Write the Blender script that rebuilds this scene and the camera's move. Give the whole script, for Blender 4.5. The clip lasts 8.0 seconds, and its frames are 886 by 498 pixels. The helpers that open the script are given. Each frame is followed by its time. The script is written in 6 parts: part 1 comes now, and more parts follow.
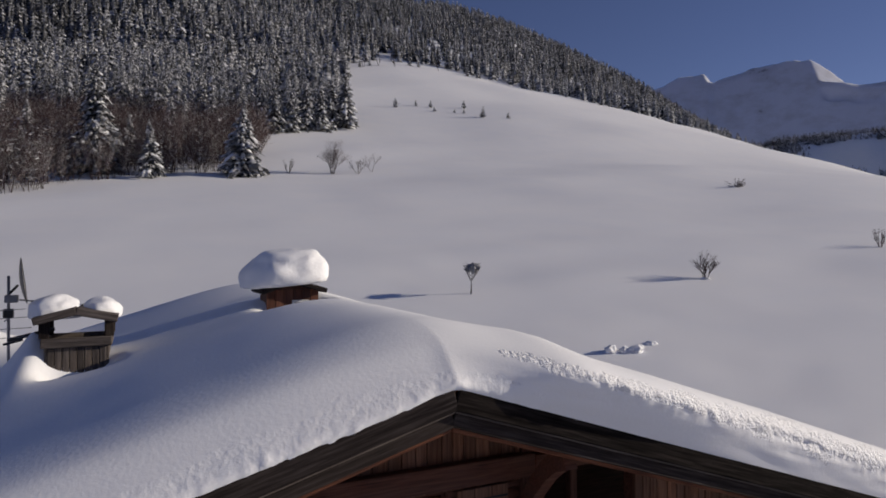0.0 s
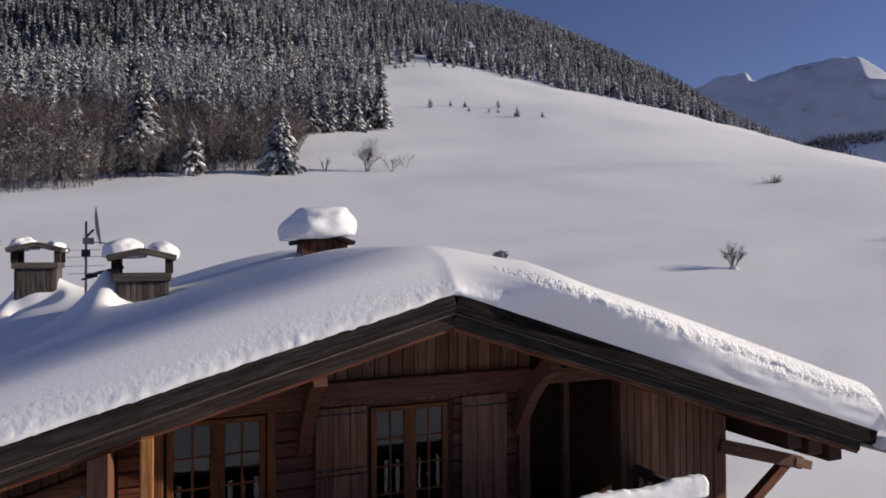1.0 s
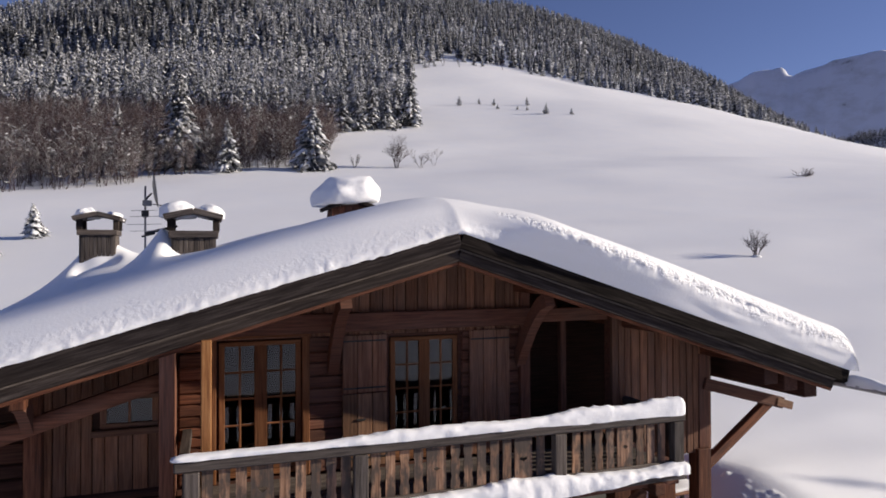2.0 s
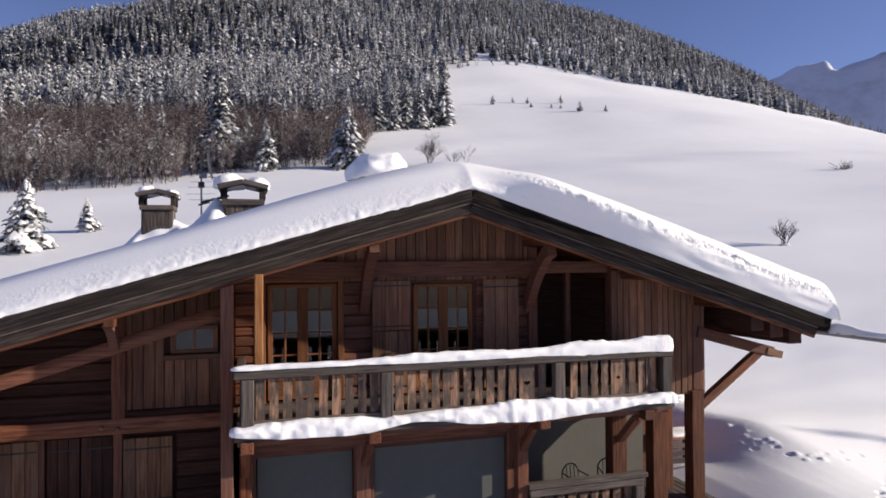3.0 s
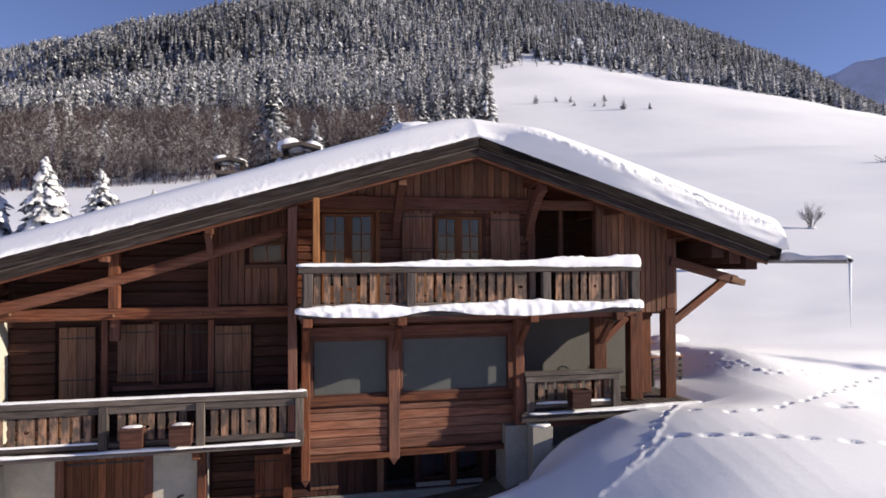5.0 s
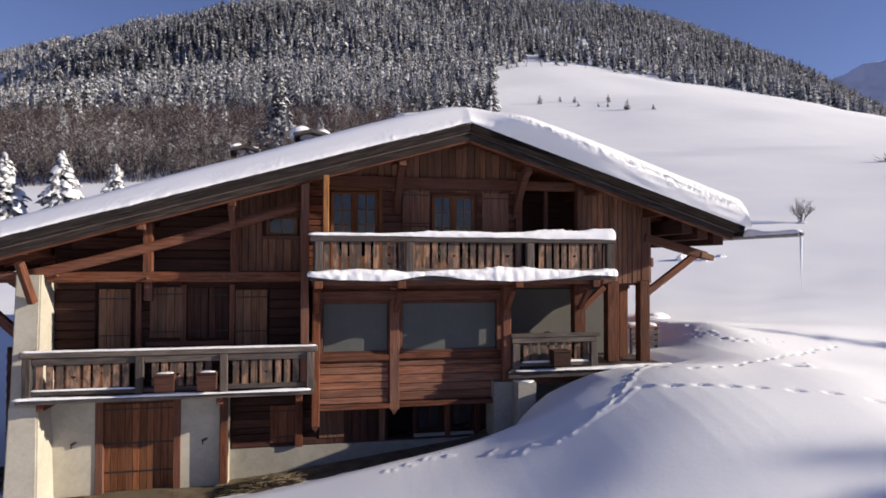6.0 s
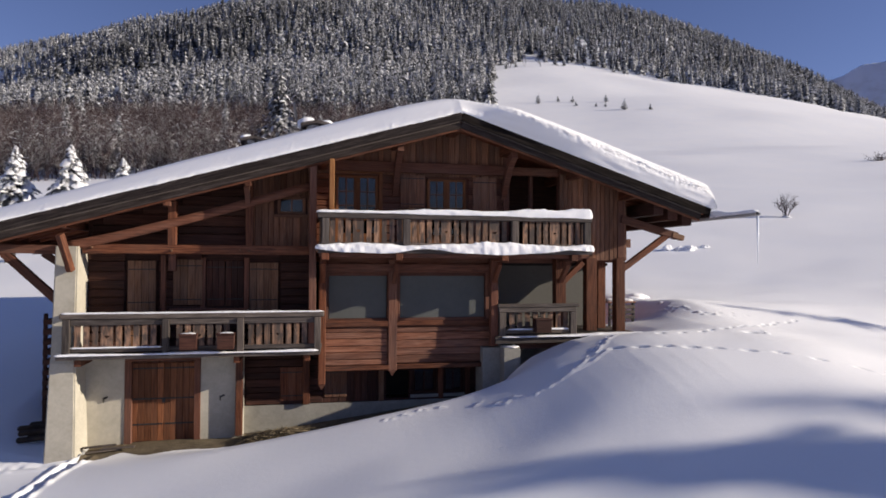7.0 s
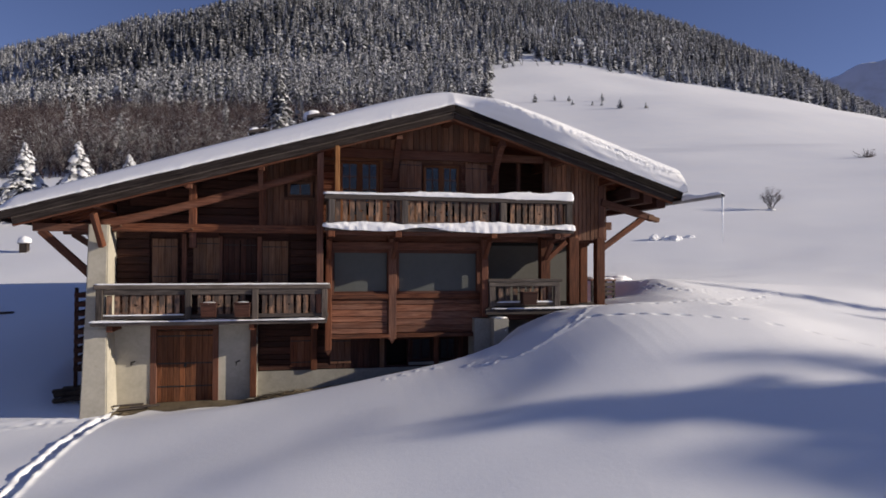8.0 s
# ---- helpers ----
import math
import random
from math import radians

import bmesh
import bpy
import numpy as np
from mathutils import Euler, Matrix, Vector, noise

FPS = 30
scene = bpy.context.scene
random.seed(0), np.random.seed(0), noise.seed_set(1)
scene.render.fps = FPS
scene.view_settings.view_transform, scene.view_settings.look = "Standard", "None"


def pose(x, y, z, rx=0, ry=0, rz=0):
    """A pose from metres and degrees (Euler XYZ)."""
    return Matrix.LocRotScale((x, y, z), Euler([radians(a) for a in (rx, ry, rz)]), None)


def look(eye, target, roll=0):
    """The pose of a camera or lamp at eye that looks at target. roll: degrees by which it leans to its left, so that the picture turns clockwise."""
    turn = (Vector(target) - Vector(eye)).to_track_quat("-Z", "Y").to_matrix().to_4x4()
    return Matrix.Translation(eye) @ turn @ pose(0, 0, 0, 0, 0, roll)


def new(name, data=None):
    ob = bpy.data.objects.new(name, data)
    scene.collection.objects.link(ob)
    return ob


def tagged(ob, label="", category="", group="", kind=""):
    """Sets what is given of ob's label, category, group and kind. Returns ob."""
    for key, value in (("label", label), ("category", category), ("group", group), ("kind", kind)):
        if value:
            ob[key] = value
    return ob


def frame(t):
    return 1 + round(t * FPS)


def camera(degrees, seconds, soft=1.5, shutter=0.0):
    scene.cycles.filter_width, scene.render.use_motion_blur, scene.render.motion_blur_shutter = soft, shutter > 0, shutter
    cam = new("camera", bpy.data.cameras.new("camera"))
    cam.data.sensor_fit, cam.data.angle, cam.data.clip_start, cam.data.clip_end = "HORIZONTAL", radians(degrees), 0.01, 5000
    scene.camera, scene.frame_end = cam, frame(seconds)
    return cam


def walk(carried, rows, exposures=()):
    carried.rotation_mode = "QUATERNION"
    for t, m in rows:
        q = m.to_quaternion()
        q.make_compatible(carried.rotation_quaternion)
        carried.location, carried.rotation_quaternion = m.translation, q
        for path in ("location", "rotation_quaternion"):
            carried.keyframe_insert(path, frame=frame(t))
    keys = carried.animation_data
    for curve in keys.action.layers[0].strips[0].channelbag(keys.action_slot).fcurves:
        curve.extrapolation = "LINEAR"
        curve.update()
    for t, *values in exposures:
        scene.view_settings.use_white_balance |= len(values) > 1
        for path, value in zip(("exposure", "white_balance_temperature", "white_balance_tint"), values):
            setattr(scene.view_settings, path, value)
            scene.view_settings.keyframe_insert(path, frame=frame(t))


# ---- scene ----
cam = camera(68.0, 8.0, 1.75)
PATH = [
    (0, (-3.209, -7.767, 10.901), (-2.36, -5.956, 10.926), -0.4),
    (0.5, (-3.31, -8.465, 10.418), (-2.511, -6.632, 10.446), -0.3),
    (1, (-3.455, -9.316, 9.918), (-2.704, -7.463, 9.948), -0.2),
    (1.5, (-3.58, -10.08, 9.483), (-2.869, -8.211, 9.512), -0.2),
    (3, (-3.902, -12.587, 8.162), (-3.337, -10.668, 8.193), -0.4),
    (3.5, (-3.98, -13.45, 7.73), (-3.462, -11.519, 7.762), -0.5),
    (4, (-4.055, -14.37, 7.277), (-3.578, -12.428, 7.311), -0.6),
    (4.5, (-4.102, -15.217, 6.89), (-3.654, -13.268, 6.926), -0.5),
    (6, (-4.339, -18.034, 5.747), (-3.92, -16.079, 5.787), 0.1),
    (6.5, (-4.453, -18.953, 5.406), (-4.032, -16.998, 5.445), 0.2),
    (7, (-4.599, -19.955, 5.05), (-4.176, -18.001, 5.089), 0.3),
    (7.5, (-4.746, -20.884, 4.708), (-4.32, -18.93, 4.747), 0.2),
    (8, (-4.915, -21.891, 4.348), (-4.486, -19.938, 4.386), 0.2),
]
EXPOSURES = [(0, -0.45, 6850, 12), (1, -0.1, 6850, 12), (1.5, 0.12, 6850, 12), (3, 0.52, 6850, 12), (3.5, 0.7, 6850, 12), (4.5, 0.75, 6850, 12), (6, 0.51, 6850, 12), (7, 0.34, 6850, 12), (8, 0.07, 6850, 12)]
walk(cam, [(t, look(eye, target, roll)) for t, eye, target, roll in PATH], EXPOSURES)

# ---- light: a low winter sun from the front right, clear sky ----
SUN = Vector((0.88, -0.252, 0.279)).normalized()
FLAT = math.hypot(SUN.x, SUN.y)
SUN_EL, SUN_AZ = math.asin(SUN.z), math.atan2(SUN.x, SUN.y)
world = bpy.data.worlds.new("winter_sky")
scene.world = world
world.use_nodes = True
wn = world.node_tree.nodes
sky = wn.new("ShaderNodeTexSky")
sky.sky_type, sky.sun_disc = "NISHITA", False
sky.sun_elevation, sky.sun_rotation = SUN_EL, SUN_AZ
sky.altitude, sky.air_density, sky.dust_density, sky.ozone_density = 1500, 1.0, 0.1, 5.0
wn["Background"].inputs["Strength"].default_value = 0.076
tint = wn.new("ShaderNodeMix")          # a violet-blue mountain sky
tint.data_type, tint.blend_type = "RGBA", "MULTIPLY"
tint.inputs["Factor"].default_value = 1.0
tint.inputs["B"].default_value = (1.39, 1.0, 1.10, 1)
world.node_tree.links.new(sky.outputs[0], tint.inputs["A"])
world.node_tree.links.new(tint.outputs["Result"], wn["Background"].inputs["Color"])
sun = new("sun", bpy.data.lights.new("sun", "SUN"))
sun.data.energy, sun.data.angle, sun.data.color = 5.0, radians(0.53), (1.0, 0.92, 0.80)
sun.matrix_world = look((60, -60, 60), Vector((60, -60, 60)) - SUN)


# ---- materials ----
def material(name, rough=0.7, metal=0.0, spec=0.3):
    m = bpy.data.materials.new(name)
    m.use_nodes = True
    nt = m.node_tree
    b = nt.nodes["Principled BSDF"]
    b.inputs["Roughness"].default_value = rough
    b.inputs["Metallic"].default_value = metal
    b.inputs["Specular IOR Level"].default_value = spec
    return m, nt, b


def node(nt, kind, **values):
    n = nt.nodes.new(kind)
    for k, v in values.items():
        n.inputs[k.replace("_", " ")].default_value = v
    return n


def ramp(nt, source, stops):
    r = nt.nodes.new("ShaderNodeValToRGB")
    e = r.color_ramp.elements
    while len(e) < len(stops):
        e.new(0.5)
    for el, (pos, col) in zip(e, stops):
        el.position, el.color = pos, (*col, 1)
    nt.links.new(source, r.inputs["Fac"])
    return r.outputs["Color"]


def mixed(nt, fac, a, b, blend="MIX"):
    n = nt.nodes.new("ShaderNodeMix")
    n.data_type, n.blend_type = "RGBA", blend
    for sock, v in ((n.inputs["Factor"], fac), (n.inputs["A"], a), (n.inputs["B"], b)):
        if isinstance(v, (int, float)):
            sock.default_value = v
        elif isinstance(v, tuple):
            sock.default_value = (*v, 1)
        else:
            nt.links.new(v, sock)
    return n.outputs["Result"]


def bumped(nt, bsdf, height, strength, distance):
    n = node(nt, "ShaderNodeBump", Strength=strength, Distance=distance)
    nt.links.new(height, n.inputs["Height"])
    nt.links.new(n.outputs["Normal"], bsdf.inputs["Normal"])


def coords(nt, scale=(1, 1, 1), shuffle=True):
    """Object coordinates, stretched, each object with its own cut of the pattern."""
    c = nt.nodes.new("ShaderNodeTexCoord")
    m = node(nt, "ShaderNodeMapping", Scale=scale)
    nt.links.new(c.outputs["Object"], m.inputs["Vector"])
    if shuffle:
        info = nt.nodes.new("ShaderNodeObjectInfo")
        mul = nt.nodes.new("ShaderNodeMath")
        mul.operation = "MULTIPLY"
        mul.inputs[1].default_value = 37.0
        nt.links.new(info.outputs["Random"], mul.inputs[0])
        nt.links.new(mul.outputs[0], m.inputs["Location"])
    return m.outputs["Vector"]


def wood(name, dark, mid, light, grey=0.25, rough=0.75, grain=1.0, spec=0.2):
    """Timber with the grain along the object's own x: fibres, patches of weathering, one tone a board."""
    m, nt, b = material(name, rough, 0, spec)
    fine = node(nt, "ShaderNodeTexNoise", Scale=2.2 * grain, Detail=8, Roughness=0.65)
    nt.links.new(coords(nt, (0.7, 13, 13)), fine.inputs["Vector"])
    big = node(nt, "ShaderNodeTexNoise", Scale=1.1, Detail=4, Roughness=0.6)
    nt.links.new(coords(nt, (0.6, 1.6, 1.6)), big.inputs["Vector"])
    col = ramp(nt, fine.outputs["Fac"], [(0.3, dark), (0.5, mid), (0.7, light)])
    g = sum(mid) / 3
    patch = ramp(nt, big.outputs["Fac"], [(0.42, (0, 0, 0)), (0.68, (grey, grey, grey))])
    col = mixed(nt, patch, col, (g * 1.38, g * 1.12, g * 0.98))
    info = nt.nodes.new("ShaderNodeObjectInfo")
    tone = ramp(nt, info.outputs["Random"], [(0.0, (0.62, 0.6, 0.58)), (0.5, (0.95, 0.93, 0.92)), (1.0, (1.3, 1.24, 1.15))])
    col = mixed(nt, 1.0, col, tone, "MULTIPLY")
    nt.links.new(col, b.inputs["Base Color"])
    bumped(nt, b, fine.outputs["Fac"], 0.5, 0.012)
    return m


def snow(name, lumps=1.0, grain=22.0, relief=0.02, strong=0.35, detail=6, harsh=0.7):
    m, nt, b = material(name, 0.62, 0, 0.25)
    v = coords(nt, (1, 1, 1), False)
    big = node(nt, "ShaderNodeTexNoise", Scale=0.5 * lumps, Detail=3, Roughness=0.5)
    fine = node(nt, "ShaderNodeTexNoise", Scale=grain, Detail=detail, Roughness=harsh)
    for n in (big, fine):
        nt.links.new(v, n.inputs["Vector"])
    col = ramp(nt, big.outputs["Fac"], [(0.3, (0.86, 0.875, 0.90)), (0.7, (0.90, 0.905, 0.915))])
    nt.links.new(col, b.inputs["Base Color"])
    bumped(nt, b, fine.outputs["Fac"], strong, relief)
    return m


def mottled(name, stops, scale, rough=0.85, relief=0.01, spec=0.2, fine=8.0):
    m, nt, b = material(name, rough, 0, spec)
    v = coords(nt)
    big = node(nt, "ShaderNodeTexNoise", Scale=scale, Detail=6, Roughness=0.65)
    small = node(nt, "ShaderNodeTexNoise", Scale=scale * fine, Detail=5, Roughness=0.7)
    for n in (big, small):
        nt.links.new(v, n.inputs["Vector"])
    col = mixed(nt, 0.3, ramp(nt, big.outputs["Fac"], stops), ramp(nt, small.outputs["Fac"], stops))
    nt.links.new(col, b.inputs["Base Color"])
    bumped(nt, b, small.outputs["Fac"], 0.4, relief)
    return m


def sprayed(name, stops, rough=0.85):
    """Foliage: one tone a spray, from bare needles to rime, broken up by a fine noise."""
    m, nt, b = material(name, rough, 0, 0.12)
    geo = nt.nodes.new("ShaderNodeNewGeometry")
    fine = node(nt, "ShaderNodeTexNoise", Scale=1.7, Detail=4, Roughness=0.6)
    nt.links.new(coords(nt), fine.inputs["Vector"])
    add = nt.nodes.new("ShaderNodeMath")
    add.operation = "MULTIPLY_ADD"
    add.inputs[1].default_value, add.inputs[2].default_value = 1.1, -0.55
    nt.links.new(fine.outputs["Fac"], add.inputs[0])
    tone = nt.nodes.new("ShaderNodeMath")
    nt.links.new(geo.outputs["Random Per Island"], tone.inputs[0])
    nt.links.new(add.outputs[0], tone.inputs[1])
    nt.links.new(ramp(nt, tone.outputs[0], stops), b.inputs["Base Color"])
    return m


GROUND_SNOW = snow("ground_snow", 0.3, 7.0, 0.014)
ROOF_SNOW = snow("roof_snow", 1.0, 20.0, 0.008, 0.4, 4, 0.55)
CRUMB_SNOW = snow("crumbly_snow", 2.0, 13.0, 0.02, 0.5, 4, 0.5)
EDGE_SNOW = snow("edge_snow", 2.0, 16.0, 0.05, 0.9, 4, 0.55)
CAP_SNOW = snow("cap_snow", 2.0, 14.0, 0.03)
LARCH = wood("larch_red", (0.030, 0.010, 0.006), (0.125, 0.044, 0.023), (0.225, 0.09, 0.048), 0.25)
LARCH_DARK = wood("larch_dark", (0.055, 0.023, 0.016), (0.135, 0.055, 0.036), (0.21, 0.092, 0.06), 0.3)
# larch logs darkened: deep shade under balcony and eaves is put into the colour
LOG_DARK = wood("shade_dark_log", (0.026, 0.011, 0.008), (0.056, 0.023, 0.017), (0.098, 0.043, 0.031), 0.3)
BOARD_BROWN = wood("board_brown", (0.085, 0.038, 0.024), (0.20, 0.095, 0.058), (0.31, 0.165, 0.105), 0.35)
GREY_WOOD = wood("grey_wood", (0.022, 0.019, 0.017), (0.084, 0.072, 0.067), (0.17, 0.15, 0.138), 0.5)
PALE_LARCH = wood("pale_larch", (0.085, 0.042, 0.024), (0.19, 0.098, 0.056), (0.28, 0.16, 0.095), 0.3)
WINDOW_LARCH = wood("window_larch", (0.085, 0.032, 0.013), (0.185, 0.074, 0.030), (0.27, 0.122, 0.054), 0.1)
BAY_LARCH = wood("bay_larch", (0.06, 0.024, 0.016), (0.21, 0.09, 0.057), (0.33, 0.17, 0.115), 0.3)
# lighter golden copy of the larch: sunlight put into the balcony post's colour
SUNLIT_LARCH = wood("sunlit_larch", (0.12, 0.045, 0.016), (0.29, 0.125, 0.045), (0.42, 0.22, 0.09), 0.1)
BARGE = wood("barge_board_wood", (0.010, 0.008, 0.008), (0.033, 0.027, 0.026), (0.078, 0.067, 0.063), 0.4, 0.85, 1.0, 0.05)
DOOR_LARCH = wood("door_larch", (0.075, 0.027, 0.013), (0.185, 0.072, 0.034), (0.27, 0.115, 0.058), 0.15)
TARRED = wood("tarred_board", (0.004, 0.003, 0.003), (0.020, 0.017, 0.016), (0.060, 0.050, 0.046), 0.3, 0.9, 1.0, 0.03)
SOFFIT = wood("soffit_wood", (0.05, 0.016, 0.010), (0.19, 0.064, 0.034), (0.30, 0.115, 0.062), 0.15)

# sawn balusters: tan heartwood showing through grey-black weathering
BALUSTER_WOOD = wood("baluster_wood", (0.07, 0.038, 0.025), (0.27, 0.155, 0.10), (0.46, 0.30, 0.21), 0.25)
bt = BALUSTER_WOOD.node_tree
worn = node(bt, "ShaderNodeTexNoise", Scale=1.0, Detail=5, Roughness=0.6)
bt.links.new(coords(bt, (2.6, 7, 7)), worn.inputs["Vector"])
mask = ramp(bt, worn.outputs["Fac"], [(0.44, (0.9, 0.9, 0.9)), (0.59, (0.05, 0.05, 0.05))])
bare_wood = bt.nodes["Principled BSDF"].inputs["Base Color"].links[0].from_socket
bt.links.new(mixed(bt, mask, bare_wood, (0.062, 0.052, 0.047)), bt.nodes["Principled BSDF"].inputs["Base Color"])
PLASTER = mottled("cream_plaster", [(0.3, (0.36, 0.335, 0.275)), (0.7, (0.52, 0.485, 0.405))], 1.3, 0.9, 0.006)
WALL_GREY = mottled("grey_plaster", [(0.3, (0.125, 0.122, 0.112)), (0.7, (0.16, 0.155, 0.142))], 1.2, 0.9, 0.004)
CONCRETE = mottled("concrete", [(0.3, (0.22, 0.21, 0.185)), (0.7, (0.36, 0.345, 0.30))], 1.6, 0.9, 0.006)
BLIND = mottled("blind_fabric", [(0.3, (0.092, 0.098, 0.094)), (0.7, (0.115, 0.12, 0.115))], 0.8, 0.8, 0.001)
IRON = mottled("black_iron", [(0.3, (0.012, 0.012, 0.013)), (0.7, (0.035, 0.033, 0.032))], 6, 0.5, 0.002, 0.4)
METAL = mottled("grey_metal", [(0.3, (0.16, 0.16, 0.165)), (0.7, (0.27, 0.27, 0.28))], 3, 0.45, 0.001, 0.5)
WHITE_PAINT = mottled("white_paint", [(0.3, (0.62, 0.62, 0.6)), (0.7, (0.78, 0.78, 0.76))], 4, 0.5, 0.001, 0.4)
EARTH = mottled("bare_earth", [(0.3, (0.075, 0.055, 0.036)), (0.7, (0.22, 0.18, 0.12))], 2.5, 0.95, 0.03)
# inner walls and floors: the gloom of unlit rooms is put into a near-black colour
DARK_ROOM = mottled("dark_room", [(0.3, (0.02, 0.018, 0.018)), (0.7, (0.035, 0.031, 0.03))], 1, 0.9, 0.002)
BARK = mottled("bark", [(0.3, (0.03, 0.022, 0.017)), (0.7, (0.09, 0.07, 0.055))], 3, 0.95, 0.02)
NEEDLES = sprayed("spruce_needles", [(0.0, (0.031, 0.033, 0.034)), (0.30, (0.080, 0.083, 0.087)), (0.55, (0.25, 0.257, 0.272)), (0.85, (0.54, 0.55, 0.58))])
TREE_SNOW = sprayed("tree_snow", [(0.1, (0.21, 0.215, 0.23)), (0.5, (0.43, 0.44, 0.465)), (0.9, (0.66, 0.67, 0.70))])
PAD_SNOW = mottled("branch_snow", [(0.32, (0.5, 0.51, 0.53)), (0.55, (0.84, 0.85, 0.87))], 2.0, 0.75, 0.03)
TWIGS = mottled("bare_twigs", [(0.3, (0.030, 0.019, 0.021)), (0.7, (0.082, 0.055, 0.058))], 0.25, 0.9, 0.01, 0.2, 20)
# darker copy of the needles, shade put into the colour, for cores and dark stands
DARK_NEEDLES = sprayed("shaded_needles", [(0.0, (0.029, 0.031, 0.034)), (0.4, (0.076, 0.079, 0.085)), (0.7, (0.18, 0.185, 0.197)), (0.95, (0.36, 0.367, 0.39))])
PALE_TWIGS = mottled("frosted_twigs", [(0.3, (0.15, 0.14, 0.14)), (0.7, (0.42, 0.405, 0.405))], 0.6, 0.9, 0.01)
WATER, _, wb = material("meltwater", 0.25, 0, 0.5)
wb.inputs["Base Color"].default_value = (0.85, 0.9, 0.95, 1)
GLASS, _, gb = material("window_glass", 0.02, 0, 0.5)
gb.inputs["Base Color"].default_value = (0.30, 0.34, 0.37, 1)
gb.inputs["Transmission Weight"].default_value = 1.0
gb.inputs["IOR"].default_value = 1.55

# ---- making meshes and parts ----
WHERE = {}


def root(name, label, category, at=(0, 0, 0), group="", kind=""):
    ob = new(name)
    ob.location = at
    WHERE[ob] = Matrix.Translation(at)
    return tagged(ob, label, category, group, kind)


def place(name, mesh, parent=None, m=Matrix(), label=""):
    """A mesh object at the world pose m, under a thing or under a part."""
    ob = new(name, mesh)
    if parent is not None:
        ob.parent = parent
        ob.matrix_parent_inverse = WHERE[parent].inverted()
    ob.matrix_basis = m
    WHERE[ob] = m
    if label:
        tagged(ob, label)
    return ob


def mesh_of(name, bm, mats, smooth=False):
    me = bpy.data.meshes.new(name)
    bm.normal_update()
    bm.to_mesh(me)
    bm.free()
    for mt in mats if isinstance(mats, (list, tuple)) else [mats]:
        me.materials.append(mt)
    if smooth:
        me.polygons.foreach_set("use_smooth", [True] * len(me.polygons))
    return me


def part(name, bm, mat, parent=None, label="", m=Matrix(), smooth=False):
    return place(name, mesh_of(name, bm, mat, smooth), parent, m, label)


def arrays_mesh(name, verts, faces, mats, index=None, smooth=False):
    """A mesh from numpy arrays of vertices and of triangles or quads."""
    me = bpy.data.meshes.new(name)
    n, k = faces.shape
    me.vertices.add(len(verts))
    me.vertices.foreach_set("co", np.ascontiguousarray(verts, dtype=np.float32).ravel())
    me.loops.add(n * k)
    me.loops.foreach_set("vertex_index", np.ascontiguousarray(faces, dtype=np.int32).ravel())
    me.polygons.add(n)
    me.polygons.foreach_set("loop_start", np.arange(0, n * k, k, dtype=np.int32))
    me.polygons.foreach_set("loop_total", np.full(n, k, dtype=np.int32))
    if index is not None:
        me.polygons.foreach_set("material_index", np.ascontiguousarray(index, dtype=np.int32))
    if smooth:
        me.polygons.foreach_set("use_smooth", np.ones(n, dtype=bool))
    for mt in mats:
        me.materials.append(mt)
    me.update(calc_edges=True)
    me.validate()
    return me


BOXES = {}


def box_mesh(name, mat, l, w, h, chamfer):
    key = (name, mat.name, round(l, 2), round(w, 3), round(h, 3))
    if key not in BOXES:
        bm = bmesh.new()
        bmesh.ops.create_cube(bm, size=1)
        bmesh.ops.scale(bm, vec=(l, w, h), verts=bm.verts)
        c = min(chamfer, w * 0.3, h * 0.3, l * 0.3)
        bmesh.ops.bevel(bm, geom=bm.edges[:], offset=c, segments=1, affect="EDGES")
        BOXES[key] = mesh_of(name, bm, mat)
    return BOXES[key]


def beam(name, parent, mat, p0, p1, w, h, label="", chamfer=0.012):
    """A timber from p0 to p1. Lying: w across, h upright. Standing: w along x, h along y."""
    p0, p1 = Vector(p0), Vector(p1)
    d = p1 - p0
    x = d.normalized()
    y = Vector((1, 0, 0)) if abs(x.z) > 0.95 else Vector((0, 0, 1)).cross(x).normalized()
    if abs(x.z) > 0.95:
        y = (y - x * y.dot(x)).normalized()
    z = x.cross(y)
    m = Matrix((x, y, z)).transposed().to_4x4()
    m.translation = (p0 + p1) / 2
    return place(name, box_mesh(name, mat, d.length, w, h, chamfer), parent, m, label)


def plank(name, parent, mat, x0, x1, y0, y1, z0, z1, label="", chamfer=0.008):
    """An upright box by its limits; the grain runs along its longest side."""
    c = Vector(((x0 + x1) / 2, (y0 + y1) / 2, (z0 + z1) / 2))
    sx, sy, sz = x1 - x0, y1 - y0, z1 - z0
    if sx >= sy and sx >= sz:
        return beam(name, parent, mat, (x0, c.y, c.z), (x1, c.y, c.z), sy, sz, label, chamfer)
    if sz >= sy:
        return beam(name, parent, mat, (c.x, c.y, z0), (c.x, c.y, z1), sx, sy, label, chamfer)
    return beam(name, parent, mat, (c.x, y0, c.z), (c.x, y1, c.z), sx, sz, label, chamfer)


def prism(outline, y0, y1):
    """A bmesh of an outline in x and z, from y0 to y1."""
    bm = bmesh.new()
    front = [bm.verts.new((x, y0, z)) for x, z in outline]
    back = [bm.verts.new((x, y1, z)) for x, z in outline]
    n = len(outline)
    bm.faces.new(front)
    bm.faces.new(back[::-1])
    for i in range(n):
        bm.faces.new((front[i], back[i], back[(i + 1) % n], front[(i + 1) % n]))
    bmesh.ops.recalc_face_normals(bm, faces=bm.faces)
    return bm


